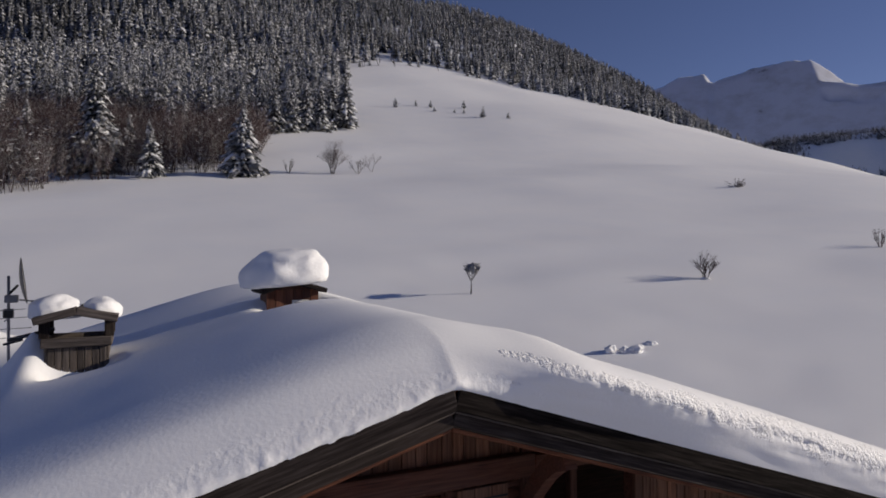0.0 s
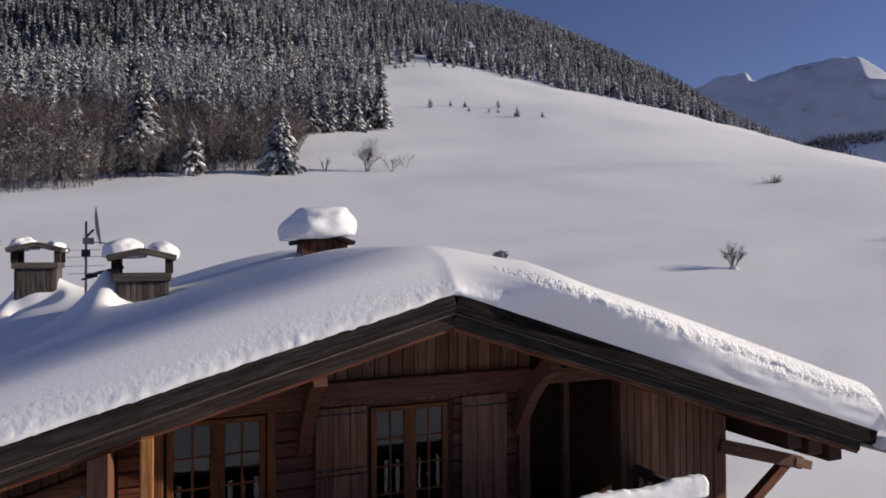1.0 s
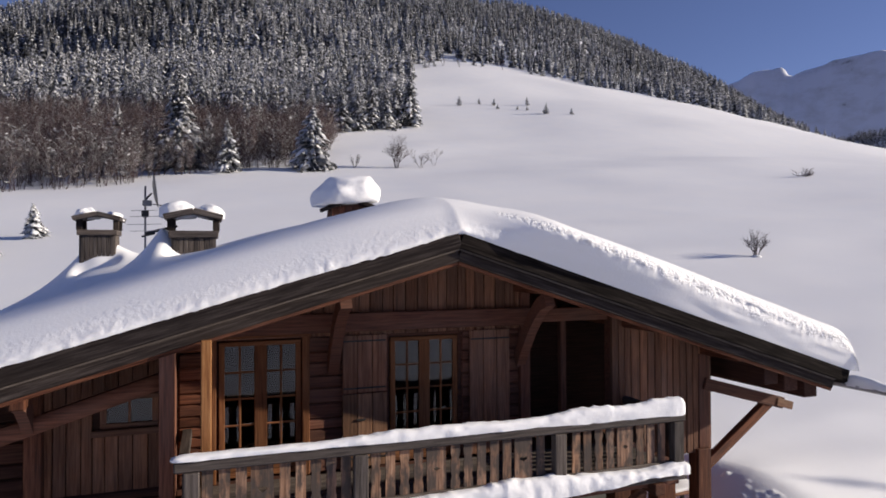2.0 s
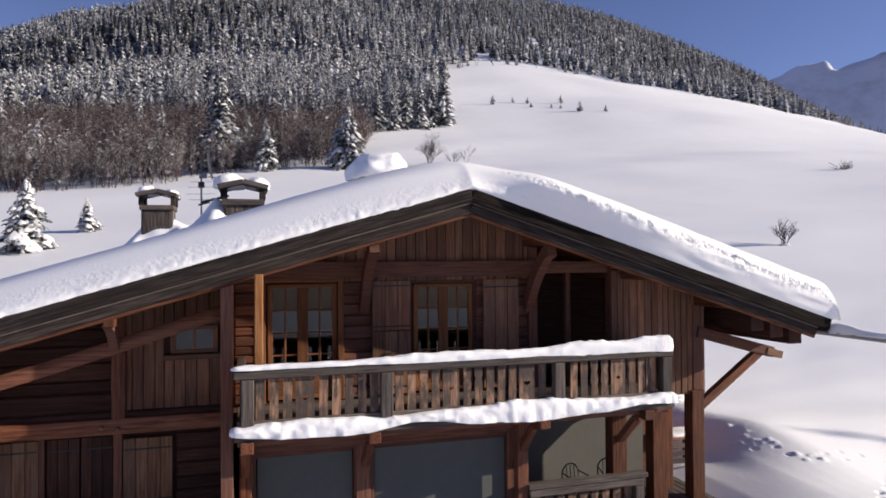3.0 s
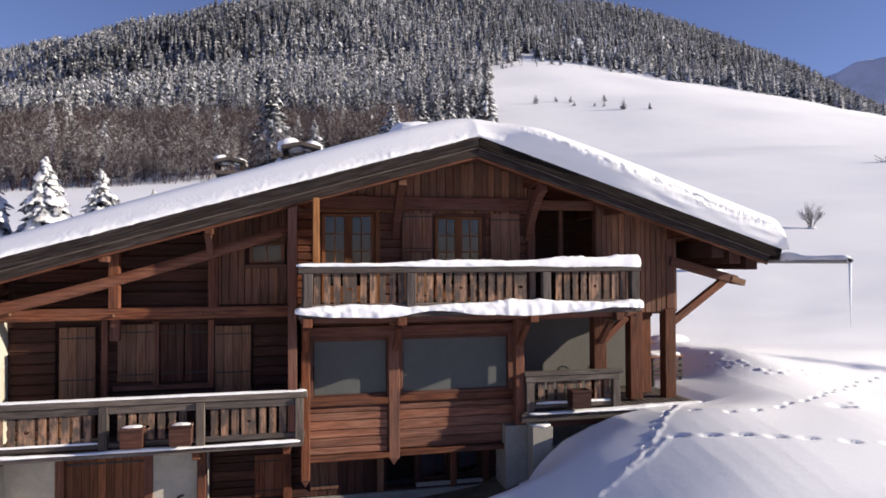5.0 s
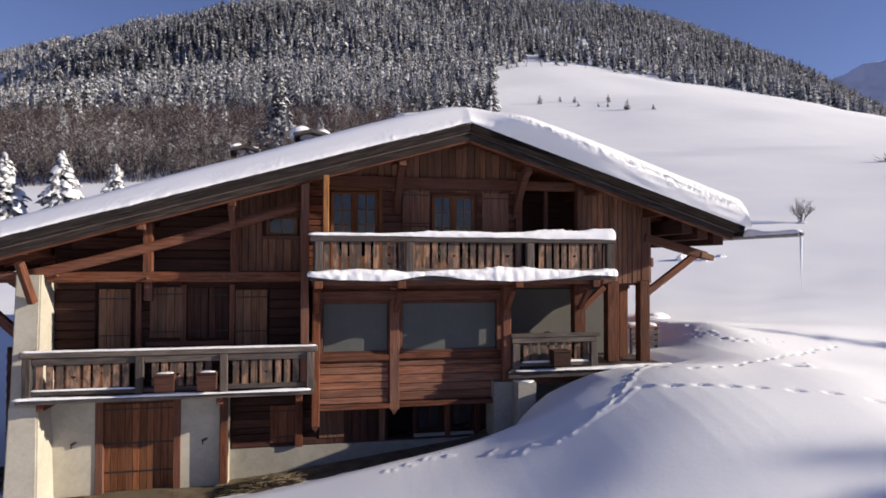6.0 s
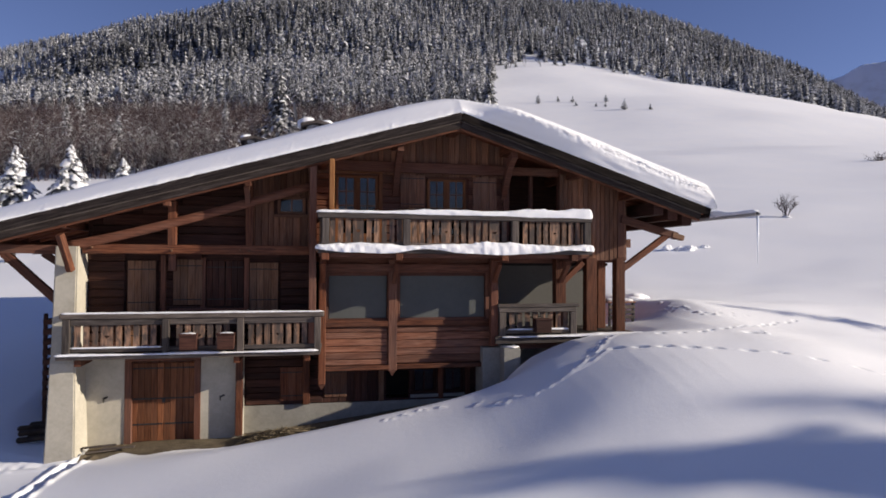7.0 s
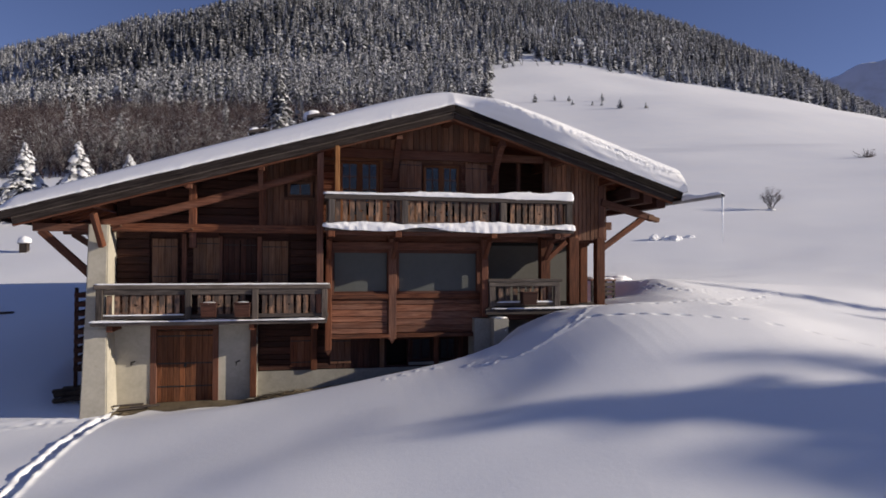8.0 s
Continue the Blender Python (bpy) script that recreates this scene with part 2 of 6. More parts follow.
def lattice(x, y, seed):
    """Smooth value noise on arrays, about -1 to 1."""
    rng = np.random.RandomState(seed)
    table = rng.rand(256, 256) * 2 - 1
    xi, yi = np.floor(x).astype(int), np.floor(y).astype(int)
    fx, fy = x - xi, y - yi
    fx, fy = fx * fx * (3 - 2 * fx), fy * fy * (3 - 2 * fy)
    g = lambda i, j: table[(xi + i) % 256, (yi + j) % 256]
    return (g(0, 0) * (1 - fx) + g(1, 0) * fx) * (1 - fy) + (g(0, 1) * (1 - fx) + g(1, 1) * fx) * fy


def grid_faces(nx, ny):
    i, j = np.meshgrid(np.arange(nx - 1), np.arange(ny - 1), indexing="ij")
    a = (i * ny + j).ravel()
    return np.stack([a, a + ny, a + ny + 1, a + 1], -1)


# ---- the ground: an alpine meadow under snow, rising to a wooded hill ----
def softplus(v, k):
    return k * np.logaddexp(0, v / k)


def ease(v):
    v = np.clip(v, 0, 1)
    return v * v * (3 - 2 * v)


def terrain(x, y):
    x, y = np.asarray(x, float), np.asarray(y, float)
    s, u = 0.087 * x + 0.996 * y, 0.996 * x - 0.087 * y
    z = 0.40 + 0.0708 * x + 0.2072 * y + 0.152 * softplus(s - 140, 20) - 0.00058 * np.maximum(0, u - 85) ** 2
    z = z + 0.21 * softplus(s - 420, 25) - 0.2 * softplus(-u - 60, 30) * ease((s - 150) / 300) - 0.75 * softplus(s - 760, 30)
    bx, by = x - 419.0, y - 570.0
    z = z + 13 * np.exp(-0.5 * (bx * bx + by * by) / 125.0 ** 2)
    z = z - 4 * ease((340 - x) / 90) * ease((x - 150) / 90) * ease((y - 540) / 110) - 2 * ease((-90 - x) / 90) * ease((y - 540) / 150) + 7 * ease((-212 - x) / 45) * ease((y - 500) / 150)
    z = np.where(y < -25, z + 0.14 * (-25 - y), z)
    # the drift in front of the terrace
    dy = y + 4.0
    rise = sum(np.interp(x + o, [-20, -14, -10.3, -4.5, -1.2, 0.4, 1.8, 3.2, 5.0, 8.8, 12, 20, 28],
                         [0.0, 0.3, 0.45, 1.05, 1.46, 1.78, 2.18, 2.56, 2.86, 2.65, 1.9, 0.5, 0.0]) for o in (-0.9, -0.45, 0, 0.45, 0.9)) / 5
    far_rise = sum(np.interp(x + o, [-20, -14, -9, -4.5, 0.0, 4.0, 8.8, 12, 20, 28], [0.35, 0.6, 1.0, 1.5, 2.05, 2.55, 2.65, 2.1, 0.6, 0.0]) for o in (-2.4, -1.6, -0.8, 0, 0.8, 1.6, 2.4)) / 7
    fw = ease((-dy - 0.5) / 4.0)
    rise = rise * (1 - fw) + far_rise * fw
    z = z + rise * np.exp(-0.5 * (dy / np.where(dy < 0, 8.0, 6.0)) ** 2)
    # the strip along the wall, kept low under the eaves
    low = np.interp(x, [-11.5, -6.5, -3, 0.4, 1.6, 2.6, 4.0, 5.2, 6.6], [-0.2, -0.08, 0.3, 0.75, 1.15, 1.7, 2.3, 2.6, 2.76])
    brink = np.interp(x, [-11.5, -6.5, -3, 0.4, 1.0, 1.25, 1.45, 1.78, 2.2, 2.85, 3.5, 4.3, 5.2, 6.6], [-0.2, -0.08, 0.35, 0.9, 1.08, 1.3, 1.58, 1.88, 2.18, 2.45, 2.66, 2.78, 2.82, 2.8])
    low = brink + (low - brink) * ease((y + 1.15) / 0.35)
    w = ease((y + 2.7) / 1.5) * ease((x + 13.5) / 2.0) * ease((8.0 - x) / 2.6) * ease((9 - y) / 6)
    z = np.where(z > low, z + (low - z) * w, z)
    # the bank beside the house, above the shovelled path
    z = z + 0.7 * ease((x - 6.8 - 0.15 * np.maximum(0, 3 - y)) / 2.5) * ease((y + 1.4) / 3.9) * ease((44 - x) / 33) * ease((15 - y) / 10)
    # wind-made waves
    near = np.exp(-((x / 45) ** 2 + (y / 45) ** 2))
    z = z + 0.05 * near * lattice(x / 2.6 + 7, y / 1.4 + 3, 3) + (0.06 * lattice(x / 7, y / 4, 4) + 0.19 * lattice(x / 15 + y / 25, y / 5.5, 6)) * ease((np.abs(y + 3) + np.abs(x)) / 30)
    far = ease((np.hypot(x, y) - 50) / 80)
    z = z + far * (0.7 * lattice(x / 28, y / 17, 5) + 1.4 * lattice(x / 80 + 3, y / 46, 6))
    return z


def height(x, y):
    return float(terrain(np.array([x]), np.array([y]))[0])


def spread(a, b, step, limit, ratio):
    """Even steps from a to b, then growing ones out to the limits."""
    def out(edge, lim):
        v, d = [], step
        while abs(edge) < 1e9 and d < 60 and (lim - edge) * np.sign(lim) > 0:
            d *= ratio
            edge += d * np.sign(lim)
            v.append(edge)
        while (lim - edge) * np.sign(lim) > 0:
            edge += 60 * np.sign(lim)
            v.append(edge)
        return v
    return np.array(out(a, limit[0])[::-1] + list(np.arange(a, b, step)) + out(b, limit[1]))


def trail(points, stride, side):
    """Footprints along a line: places and headings."""
    out, k = [], 0
    for (x0, y0), (x1, y1) in zip(points[:-1], points[1:]):
        d = math.hypot(x1 - x0, y1 - y0)
        n = max(1, int(d / stride))
        for i in range(n):
            f = i / n
            a = math.atan2(y1 - y0, x1 - x0)
            k += 1
            o = side * (1 if k % 2 else -1)
            out.append((x0 + (x1 - x0) * f - o * math.sin(a), y0 + (y1 - y0) * f + o * math.cos(a), a))
    return out


gx = spread(-12.5, 13.0, 0.06, (-2600, 2600), 1.062)
gy = spread(-8.0, 3.0, 0.055, (-1500, 2600), 1.062)
GX, GY = np.meshgrid(gx, gy, indexing="ij")
GZ = terrain(GX, GY)
DOWN = [(5.28, -1.05), (3.77, -2.6), (3.19, -3.14), (2.77, -3.37), (2.22, -3.63)]
BESIDE = [(3.68, -3.2), (3.07, -3.51), (2.49, -3.67), (1.9, -3.87), (1.56, -4.03)]
ACROSS = [(3.94, -3.22), (5.11, -3.79), (6.31, -4.28), (7.08, -4.55), (7.85, -4.83), (8.71, -5.17), (9.72, -5.52), (11.5, -6.3), (13.0, -7.4)]
AWAY = [(5.0, -2.2), (5.6, -2.65), (6.28, -2.76), (6.97, -2.57), (8.39, -2.12), (9.88, -1.14), (11.39, -0.31), (12.97, 0.23)]
# tracks of one line each: half length, half width and depth of a print
for line, stride, side, half, wide, deep in ((DOWN, 0.36, 0.03, 0.12, 0.05, 0.05), (ACROSS, 0.60, 0.02, 0.19, 0.055, 0.06), (AWAY, 0.42, 0.04, 0.12, 0.055, 0.055),
                                             ([(8.2, 1.6), (8.6, 0.8), (9.0, 0.3)], 0.3, 0.14, 0.08, 0.05, 0.04), ([(9.6, 0.1), (10.2, 0.2), (10.9, 0.5)], 0.3, 0.16, 0.08, 0.05, 0.03)):
    for px, py, pa in trail(line, stride, side):
        near = (np.abs(GX - px) < 0.6) & (np.abs(GY - py) < 0.6)
        dx, dy = GX[near] - px, GY[near] - py
        a, b = dx * math.cos(pa) + dy * math.sin(pa), -dx * math.sin(pa) + dy * math.cos(pa)
        d = (a / half) ** 2 + (b / wide) ** 2
        GZ[near] += -deep * np.exp(-d * d) + 0.006 * np.exp(-((np.sqrt(d) - 1.6) / 0.4) ** 2)
# crumbs that rolled down the bank or were kicked out of the tracks, and a small pit in the drift
rg = random.Random(77)
def crumb(px, py, r, tall):
    near = (np.abs(GX - px) < 0.4) & (np.abs(GY - py) < 0.4)
    GZ[near] += tall * r * np.exp(-((GX[near] - px) ** 2 + (GY[near] - py) ** 2) / r ** 2)


for cx, cy in ((8.86, 4.3), (8.57, 2.54), (8.62, 1.9), (8.21, 1.55), (8.53, 1.35), (8.71, 1.05), (8.88, 0.3), (9.13, 0.19), (9.0, -2.7)):
    for k in range(3):
        crumb(cx + rg.uniform(-0.15, 0.15), cy + rg.uniform(-0.2, 0.2), rg.uniform(0.045, 0.07), 0.8)
for cx, cy in [(1.29, -4.01), (0.79, -3.74), (0.53, -3.9), (0.32, -3.73), (-0.12, -3.41), (-0.98, -2.91), (-1.51, -2.77), (-1.93, -2.83), (-2.44, -2.9)]:
    crumb(cx, cy, 0.05, 0.7)
    crumb(cx + rg.uniform(0.1, 0.2), cy + rg.uniform(-0.1, 0.1), 0.045, 0.5)
for line, off, tall in ((DOWN, 0.07, 0.55), (BESIDE, 0.0, 0.4)):
    for px, py, pa in trail(line, 0.085, 0.0):
        o = off + rg.uniform(-0.03, 0.03)
        crumb(px - o * math.sin(pa) + rg.uniform(-0.02, 0.02), py + o * math.cos(pa), rg.uniform(0.045, 0.06), tall * rg.uniform(0.4, 1.2))
GZ -= 0.08 * np.exp(-((GX - 8.55) / 0.2) ** 2 - ((GY + 2.72) / 0.12) ** 2)


def groove(points, width, depth, rim=0.5):
    """A ploughed track along a line."""
    p = np.array(points, float)
    box = (GX > p[:, 0].min() - 2) & (GX < p[:, 0].max() + 2) & (GY > p[:, 1].min() - 2) & (GY < p[:, 1].max() + 2)
    X, Y = GX[box], GY[box]
    d = np.full(X.shape, 9.0)
    for (x0, y0), (x1, y1) in zip(p[:-1], p[1:]):
        L = math.hypot(x1 - x0, y1 - y0)
        t = np.clip(((X - x0) * (x1 - x0) + (Y - y0) * (y1 - y0)) / L ** 2, 0, 1)
        d = np.minimum(d, np.hypot(X - x0 - t * (x1 - x0), Y - y0 - t * (y1 - y0)))
    rough = 1 + 1.0 * lattice(X * 5.5, Y * 5.5, 11)
    GZ[box] += (-depth * np.exp(-(d / width) ** 2) + rim * depth * np.exp(-((d - 2.0 * width) / (0.7 * width)) ** 2)) * rough


groove([(-10.1, -1.1), (-10.55, -1.9), (-10.95, -3.1), (-11.25, -4.4), (-11.35, -5.6), (-11.4, -8.0), (-11.3, -11.0), (-10.9, -15.0)], 0.10, 0.11)
groove([(-10.3, -1.25), (-12.2, -1.1), (-13.2, -1.0)], 0.10, 0.04)
verts = np.stack([GX, GY, GZ], -1).reshape(-1, 3)
cells = grid_faces(len(gx), len(gy))
mid = verts[cells].mean(1)
bare = ((mid[:, 1] > -1.1 + 0.35 * lattice(mid[:, 0] * 1.3, mid[:, 1] * 1.3, 21)) & (mid[:, 1] < 0.4)
        & (mid[:, 0] > -10.2) & (mid[:, 0] < -4.3))
bare |= (mid[:, 1] > -0.78 + 0.2 * lattice(mid[:, 0] * 1.3, mid[:, 1] * 1.3, 22)) & (mid[:, 1] < 0.4) & (mid[:, 0] >= -4.3) & (mid[:, 0] < 1.2)
ground = place("ground", arrays_mesh("ground", verts, cells, [GROUND_SNOW, EARTH], bare.astype(int), True))
tagged(ground, "deep untouched snow over a rising alpine meadow, crossed by footprints", "snow field", kind="structure")

# ---- the chalet: shell and roof ----
YF, YB = -1.2, 13.2             # front and back of the roof
XL, XR = -13.15, 8.2            # its two eaves
RIDGE, SL, SR = 9.45, 0.2837, 0.3232


def deck(x):
    """Top of the roof boards."""
    x = np.asarray(x, float)
    return RIDGE + np.where(x < 0, SL * x, -SR * x)


def under(x, drop=0.40):
    return float(deck(x)) - drop


chalet = root("chalet", "large timber chalet with cream plaster base and snow-laden roof", "house")


def roof_outline(x0, x1, top, bottom):
    return [(x0, float(deck(x0)) - bottom), (0, RIDGE - bottom), (x1, float(deck(x1)) - bottom),
            (x1, float(deck(x1)) - top), (0, RIDGE - top), (x0, float(deck(x0)) - top)]


def slab(x0, x1, top, bottom, y0, y1):
    """Both slopes of a roof layer as one closed mesh."""
    bm = bmesh.new()
    o = roof_outline(x0, x1, top, bottom)
    rings = []
    for y in (y0, y1):
        rings.append([bm.verts.new((x, y, z)) for x, z in o])
    for r, flip in ((rings[0], False), (rings[1], True)):
        a, b = (r[0], r[1], r[4], r[5]), (r[1], r[2], r[3], r[4])
        for q in (a, b):
            bm.faces.new(q[::-1] if flip else q)
    for i in range(6):
        bm.faces.new((rings[0][i], rings[1][i], rings[1][(i + 1) % 6], rings[0][(i + 1) % 6]))
    bmesh.ops.recalc_face_normals(bm, faces=bm.faces)
    return bm


roof = part("roof", slab(XL, XR, 0.02, 0.14, YF + 0.03, YB), SOFFIT, chalet, "dark boarded roof deck")
for side, x_end in ((-1, XL), (1, XR)):
    def line(x, drop):
        return float(deck(x)) - drop
    # barge boards in two courses, upper one proud
    cuts = [0, x_end]
    for a, b in zip(cuts[:-1], cuts[1:]):
        e = 0.004 * side
        stop = b - 0.3 * side if b == x_end else b
        beam("barge_board", roof, TARRED if side > 0 else BARGE, (a + e, YF - 0.03, line(a, 0.12)), (b, YF - 0.03, line(b, 0.12)), 0.07, 0.25, "weathered near-black barge board")
        beam("barge_board", roof, BARGE, (a + e, YF + 0.05, line(a, 0.345)), (stop, YF + 0.05, line(stop, 0.345)), 0.06, 0.21)
        beam("fascia_strip", roof, LARCH, (a + e, YF + 0.10, line(a, 0.475)), (stop, YF + 0.10, line(stop, 0.475)), 0.06, 0.07, "red-brown strip under the barge boards")
        beam("barge_strip", roof, GREY_WOOD, (a + e, YF - 0.005, line(a, 0.262)), (stop, YF - 0.005, line(stop, 0.262)), 0.05, 0.03)
    # soffit boards running with the slope
    for i in range(9):
        y = YF + 0.16 + i * 0.19
        beam("soffit_board", roof, SOFFIT, (0.02 * side, y, line(0, 0.175)), (x_end - 0.05 * side, y, line(x_end - 0.05 * side, 0.175)), 0.18, 0.035)
    # rafters under the deck at the eave
    n = 14
    for i in range(n):
        y = 0.6 + i * (YB - 1.2) / n
        xa = x_end * (0.68 if side > 0 else 0.76)
        beam("rafter", roof, SOFFIT, (xa, y, line(xa, 0.27)), (x_end - 0.2 * side, y, line(x_end - 0.2 * side, 0.27)), 0.12, 0.16)
    beam("eave_board", roof, BARGE, (x_end, YF + 0.02, line(x_end, 0.16)), (x_end, YB, line(x_end, 0.16)), 0.05, 0.24)

PURLINS = [(0, 0.30, 0.24), (-1.75, 0.24, 0.24), (1.75, 0.24, 0.24), (-4.0, 0.24, 0.26), (3.9, 0.24, 0.26), (-6.1, 0.22, 0.24),
           (-8.3, 0.22, 0.24), (-10.75, 0.26, 0.28), (-12.5, 0.22, 0.22), (5.75, 0.26, 0.28), (7.55, 0.22, 0.22)]
for x, w, h in PURLINS:
    z = under(x, 0.22 + h / 2)
    beam("purlin", roof, LARCH, (x, YF + 0.1, z), (x, YB - 0.3, z), w, h)

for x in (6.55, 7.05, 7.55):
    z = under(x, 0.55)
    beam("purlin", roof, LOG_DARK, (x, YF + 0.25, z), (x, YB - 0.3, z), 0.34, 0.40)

# walls, closed behind
def wall(name, outline, y0, y1, mat, label=""):
    return part(name, prism(outline, y0, y1), mat, chalet, label)


def rect(x0, x1, z0, z1):
    return [(x0, z0), (x1, z0), (x1, z1), (x0, z1)]


def with_holes(name, x0, x1, z0, z1, y0, y1, holes, mat, label="", top=None):
    """A wall of one mesh with rectangular openings; top(x) cuts it under the roof."""
    xs = sorted({x0, x1, *[h[0] for h in holes], *[h[1] for h in holes]} | ({0.0} if top and x0 < 0 < x1 else set()))
    zs = sorted({z0, z1, *[h[2] for h in holes], *[h[3] for h in holes]})
    bm = bmesh.new()
    corner, shell = {}, {}
    for a, b in zip(xs[:-1], xs[1:]):
        for c, d in zip(zs[:-1], zs[1:]):
            if any(h[0] <= a and b <= h[1] and h[2] <= c and d <= h[3] for h in holes):
                continue
            ta, tb = (d, d) if not (top and d == z1) else (top(a), top(b))
            p = [(a, y0, c), (b, y0, c), (b, y0, tb), (a, y0, ta), (a, y1, c), (b, y1, c), (b, y1, tb), (a, y1, ta)]
            v = [corner.setdefault(tuple(round(q, 4) for q in o), o) for o in p]
            for f in ((0, 1, 2, 3), (5, 4, 7, 6), (4, 0, 3, 7), (1, 5, 6, 2), (4, 5, 1, 0), (3, 2, 6, 7)):
                face = [v[k] for k in f]
                shell.setdefault(tuple(sorted(face)), []).append(face)
    made = {}
    for faces in shell.values():
        if len(faces) == 1:
            bm.faces.new([made.setdefault(o, None) or made.update({o: bm.verts.new(o)}) or made[o] for o in faces[0]])
    return part(name, bm, mat, chalet, label)


roof_line = lambda x: under(x, 0.16)
UP_HOLES = [(-3.6, -2.25, 5.45, 7.72), (-0.75, 0.55, 5.45, 7.68)]
MID_HOLES = [(-7.32, -6.22, 3.72, 5.06)]
LOW_HOLES = [(-9.3, -7.46, -0.4, 2.2)]
wall_upper = with_holes("wall", -4.2, 1.8, 5.2, 7.9, 0.36, 0.6, UP_HOLES, LARCH_DARK, "dark larch gable wall", roof_line)
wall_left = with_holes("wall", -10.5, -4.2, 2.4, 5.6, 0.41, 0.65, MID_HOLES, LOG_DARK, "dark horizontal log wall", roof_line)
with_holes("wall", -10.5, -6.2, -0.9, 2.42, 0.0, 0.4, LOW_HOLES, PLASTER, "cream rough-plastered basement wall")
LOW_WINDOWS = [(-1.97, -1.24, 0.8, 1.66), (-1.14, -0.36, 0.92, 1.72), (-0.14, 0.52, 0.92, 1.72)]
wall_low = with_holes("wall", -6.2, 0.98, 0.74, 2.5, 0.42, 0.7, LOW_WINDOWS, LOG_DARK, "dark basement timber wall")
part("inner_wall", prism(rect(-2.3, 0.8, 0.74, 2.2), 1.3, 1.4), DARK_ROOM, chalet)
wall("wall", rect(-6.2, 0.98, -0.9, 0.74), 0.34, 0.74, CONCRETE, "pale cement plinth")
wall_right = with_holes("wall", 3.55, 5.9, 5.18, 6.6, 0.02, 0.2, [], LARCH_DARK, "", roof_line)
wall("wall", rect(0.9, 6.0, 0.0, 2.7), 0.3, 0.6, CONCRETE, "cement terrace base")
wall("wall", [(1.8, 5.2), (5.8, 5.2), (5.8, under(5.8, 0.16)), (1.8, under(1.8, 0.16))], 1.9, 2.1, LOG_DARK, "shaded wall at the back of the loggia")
wall("wall", rect(-4.2, 5.9, 5.05, 5.2), 0.3, 2.0, LARCH_DARK)
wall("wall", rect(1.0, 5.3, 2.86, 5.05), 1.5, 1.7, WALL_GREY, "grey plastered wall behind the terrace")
back = wall("wall", [(-10.5, -1), (5.9, -1), (5.9, under(5.9, 0.16)), (0, under(0, 0.16)), (-10.5, under(-10.5, 0.16))], 12.0, 12.3, LARCH_DARK)
for x0, x1, za, zb, y0, mat in ((-10.5, -10.2, 2.42, 6.1, 0.65, LARCH_DARK), (-10.5, -10.2, -1, 2.42, 0.4, PLASTER), (5.6, 5.9, 2.7, 7.1, 2.1, LARCH_DARK), (5.6, 5.9, 0, 2.7, 0.6, CONCRETE)):
    part("wall", prism(rect(x0, x1, za, zb), y0, 12.0), mat, chalet)
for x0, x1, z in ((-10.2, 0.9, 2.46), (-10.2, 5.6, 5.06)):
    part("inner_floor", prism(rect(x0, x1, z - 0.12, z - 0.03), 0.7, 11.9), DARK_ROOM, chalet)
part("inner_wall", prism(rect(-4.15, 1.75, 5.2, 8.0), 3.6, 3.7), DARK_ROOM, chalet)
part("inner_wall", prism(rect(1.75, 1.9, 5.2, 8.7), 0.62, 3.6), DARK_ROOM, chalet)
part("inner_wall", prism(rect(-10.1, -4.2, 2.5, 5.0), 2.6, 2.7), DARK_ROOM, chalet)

# log courses of the middle storey and of the gable on its left
def fill(parent, name, mat, x0, x1, z0, z1, y0, y1, size, holes=(), upright=False, top=None, seed=0, gap=0.012):
    """Boards over a rectangle, left open at the holes; upright or lying."""
    rng = random.Random(seed)
    a, end = (x0, x1) if upright else (z0, z1)
    while a < end - 0.02:
        w = min(size * rng.uniform(0.8, 1.2), end - a)
        b = a + w
        if end - b < size * 0.3:
            b = end
        spans = [(z0, z1)] if upright else [(x0, x1)]
        for h in holes:
            lo, hi, p, q = (h[0], h[1], h[2], h[3]) if upright else (h[2], h[3], h[0], h[1])
            if b > lo + 0.03 and a < hi - 0.03:
                spans = [s for s0, s1 in spans for s in ((s0, min(s1, p)), (max(s0, q), s1)) if s[1] - s[0] > 0.05]
        for s0, s1 in spans:
            j = rng.uniform(0, 0.012)
            if upright:
                zt = min(s1, top((a + b) / 2)) if top else s1
                if zt - s0 > 0.06:
                    plank(name, parent, mat, a + gap / 2, b - gap / 2, y0 - j, y1, s0, zt)
            else:
                xs0, xs1 = s0, s1
                if top:
                    while xs0 < xs1 and top(xs0) < b:
                        xs0 += 0.05
                if xs1 - xs0 > 0.1:
                    plank(name, parent, mat, xs0, xs1, y0 - j, y1, a + gap / 2, b - gap / 2, chamfer=0.03)
        a = b


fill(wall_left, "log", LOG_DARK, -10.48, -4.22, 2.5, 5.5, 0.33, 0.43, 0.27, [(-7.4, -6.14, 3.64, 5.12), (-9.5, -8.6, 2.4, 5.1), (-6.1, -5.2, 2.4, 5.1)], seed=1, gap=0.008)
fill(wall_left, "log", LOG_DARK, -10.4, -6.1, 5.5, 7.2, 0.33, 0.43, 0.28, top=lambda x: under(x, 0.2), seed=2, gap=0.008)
fill(wall_left, "board", BOARD_BROWN, -6.1, -4.22, 5.5, 8.0, 0.34, 0.43, 0.19, [(-5.3, -4.46, 6.45, 6.98)], True, lambda x: under(x, 0.2), 3)
fill(wall_upper, "board", BOARD_BROWN, -4.18, 1.8, 7.74, 9.2, 0.27, 0.37, 0.19, [], True, lambda x: under(x, 0.2), 4)
fill(wall_upper, "board", LARCH_DARK, -2.2, -0.8, 5.45, 7.74, 0.30, 0.37, 0.22, [], False, None, 5)
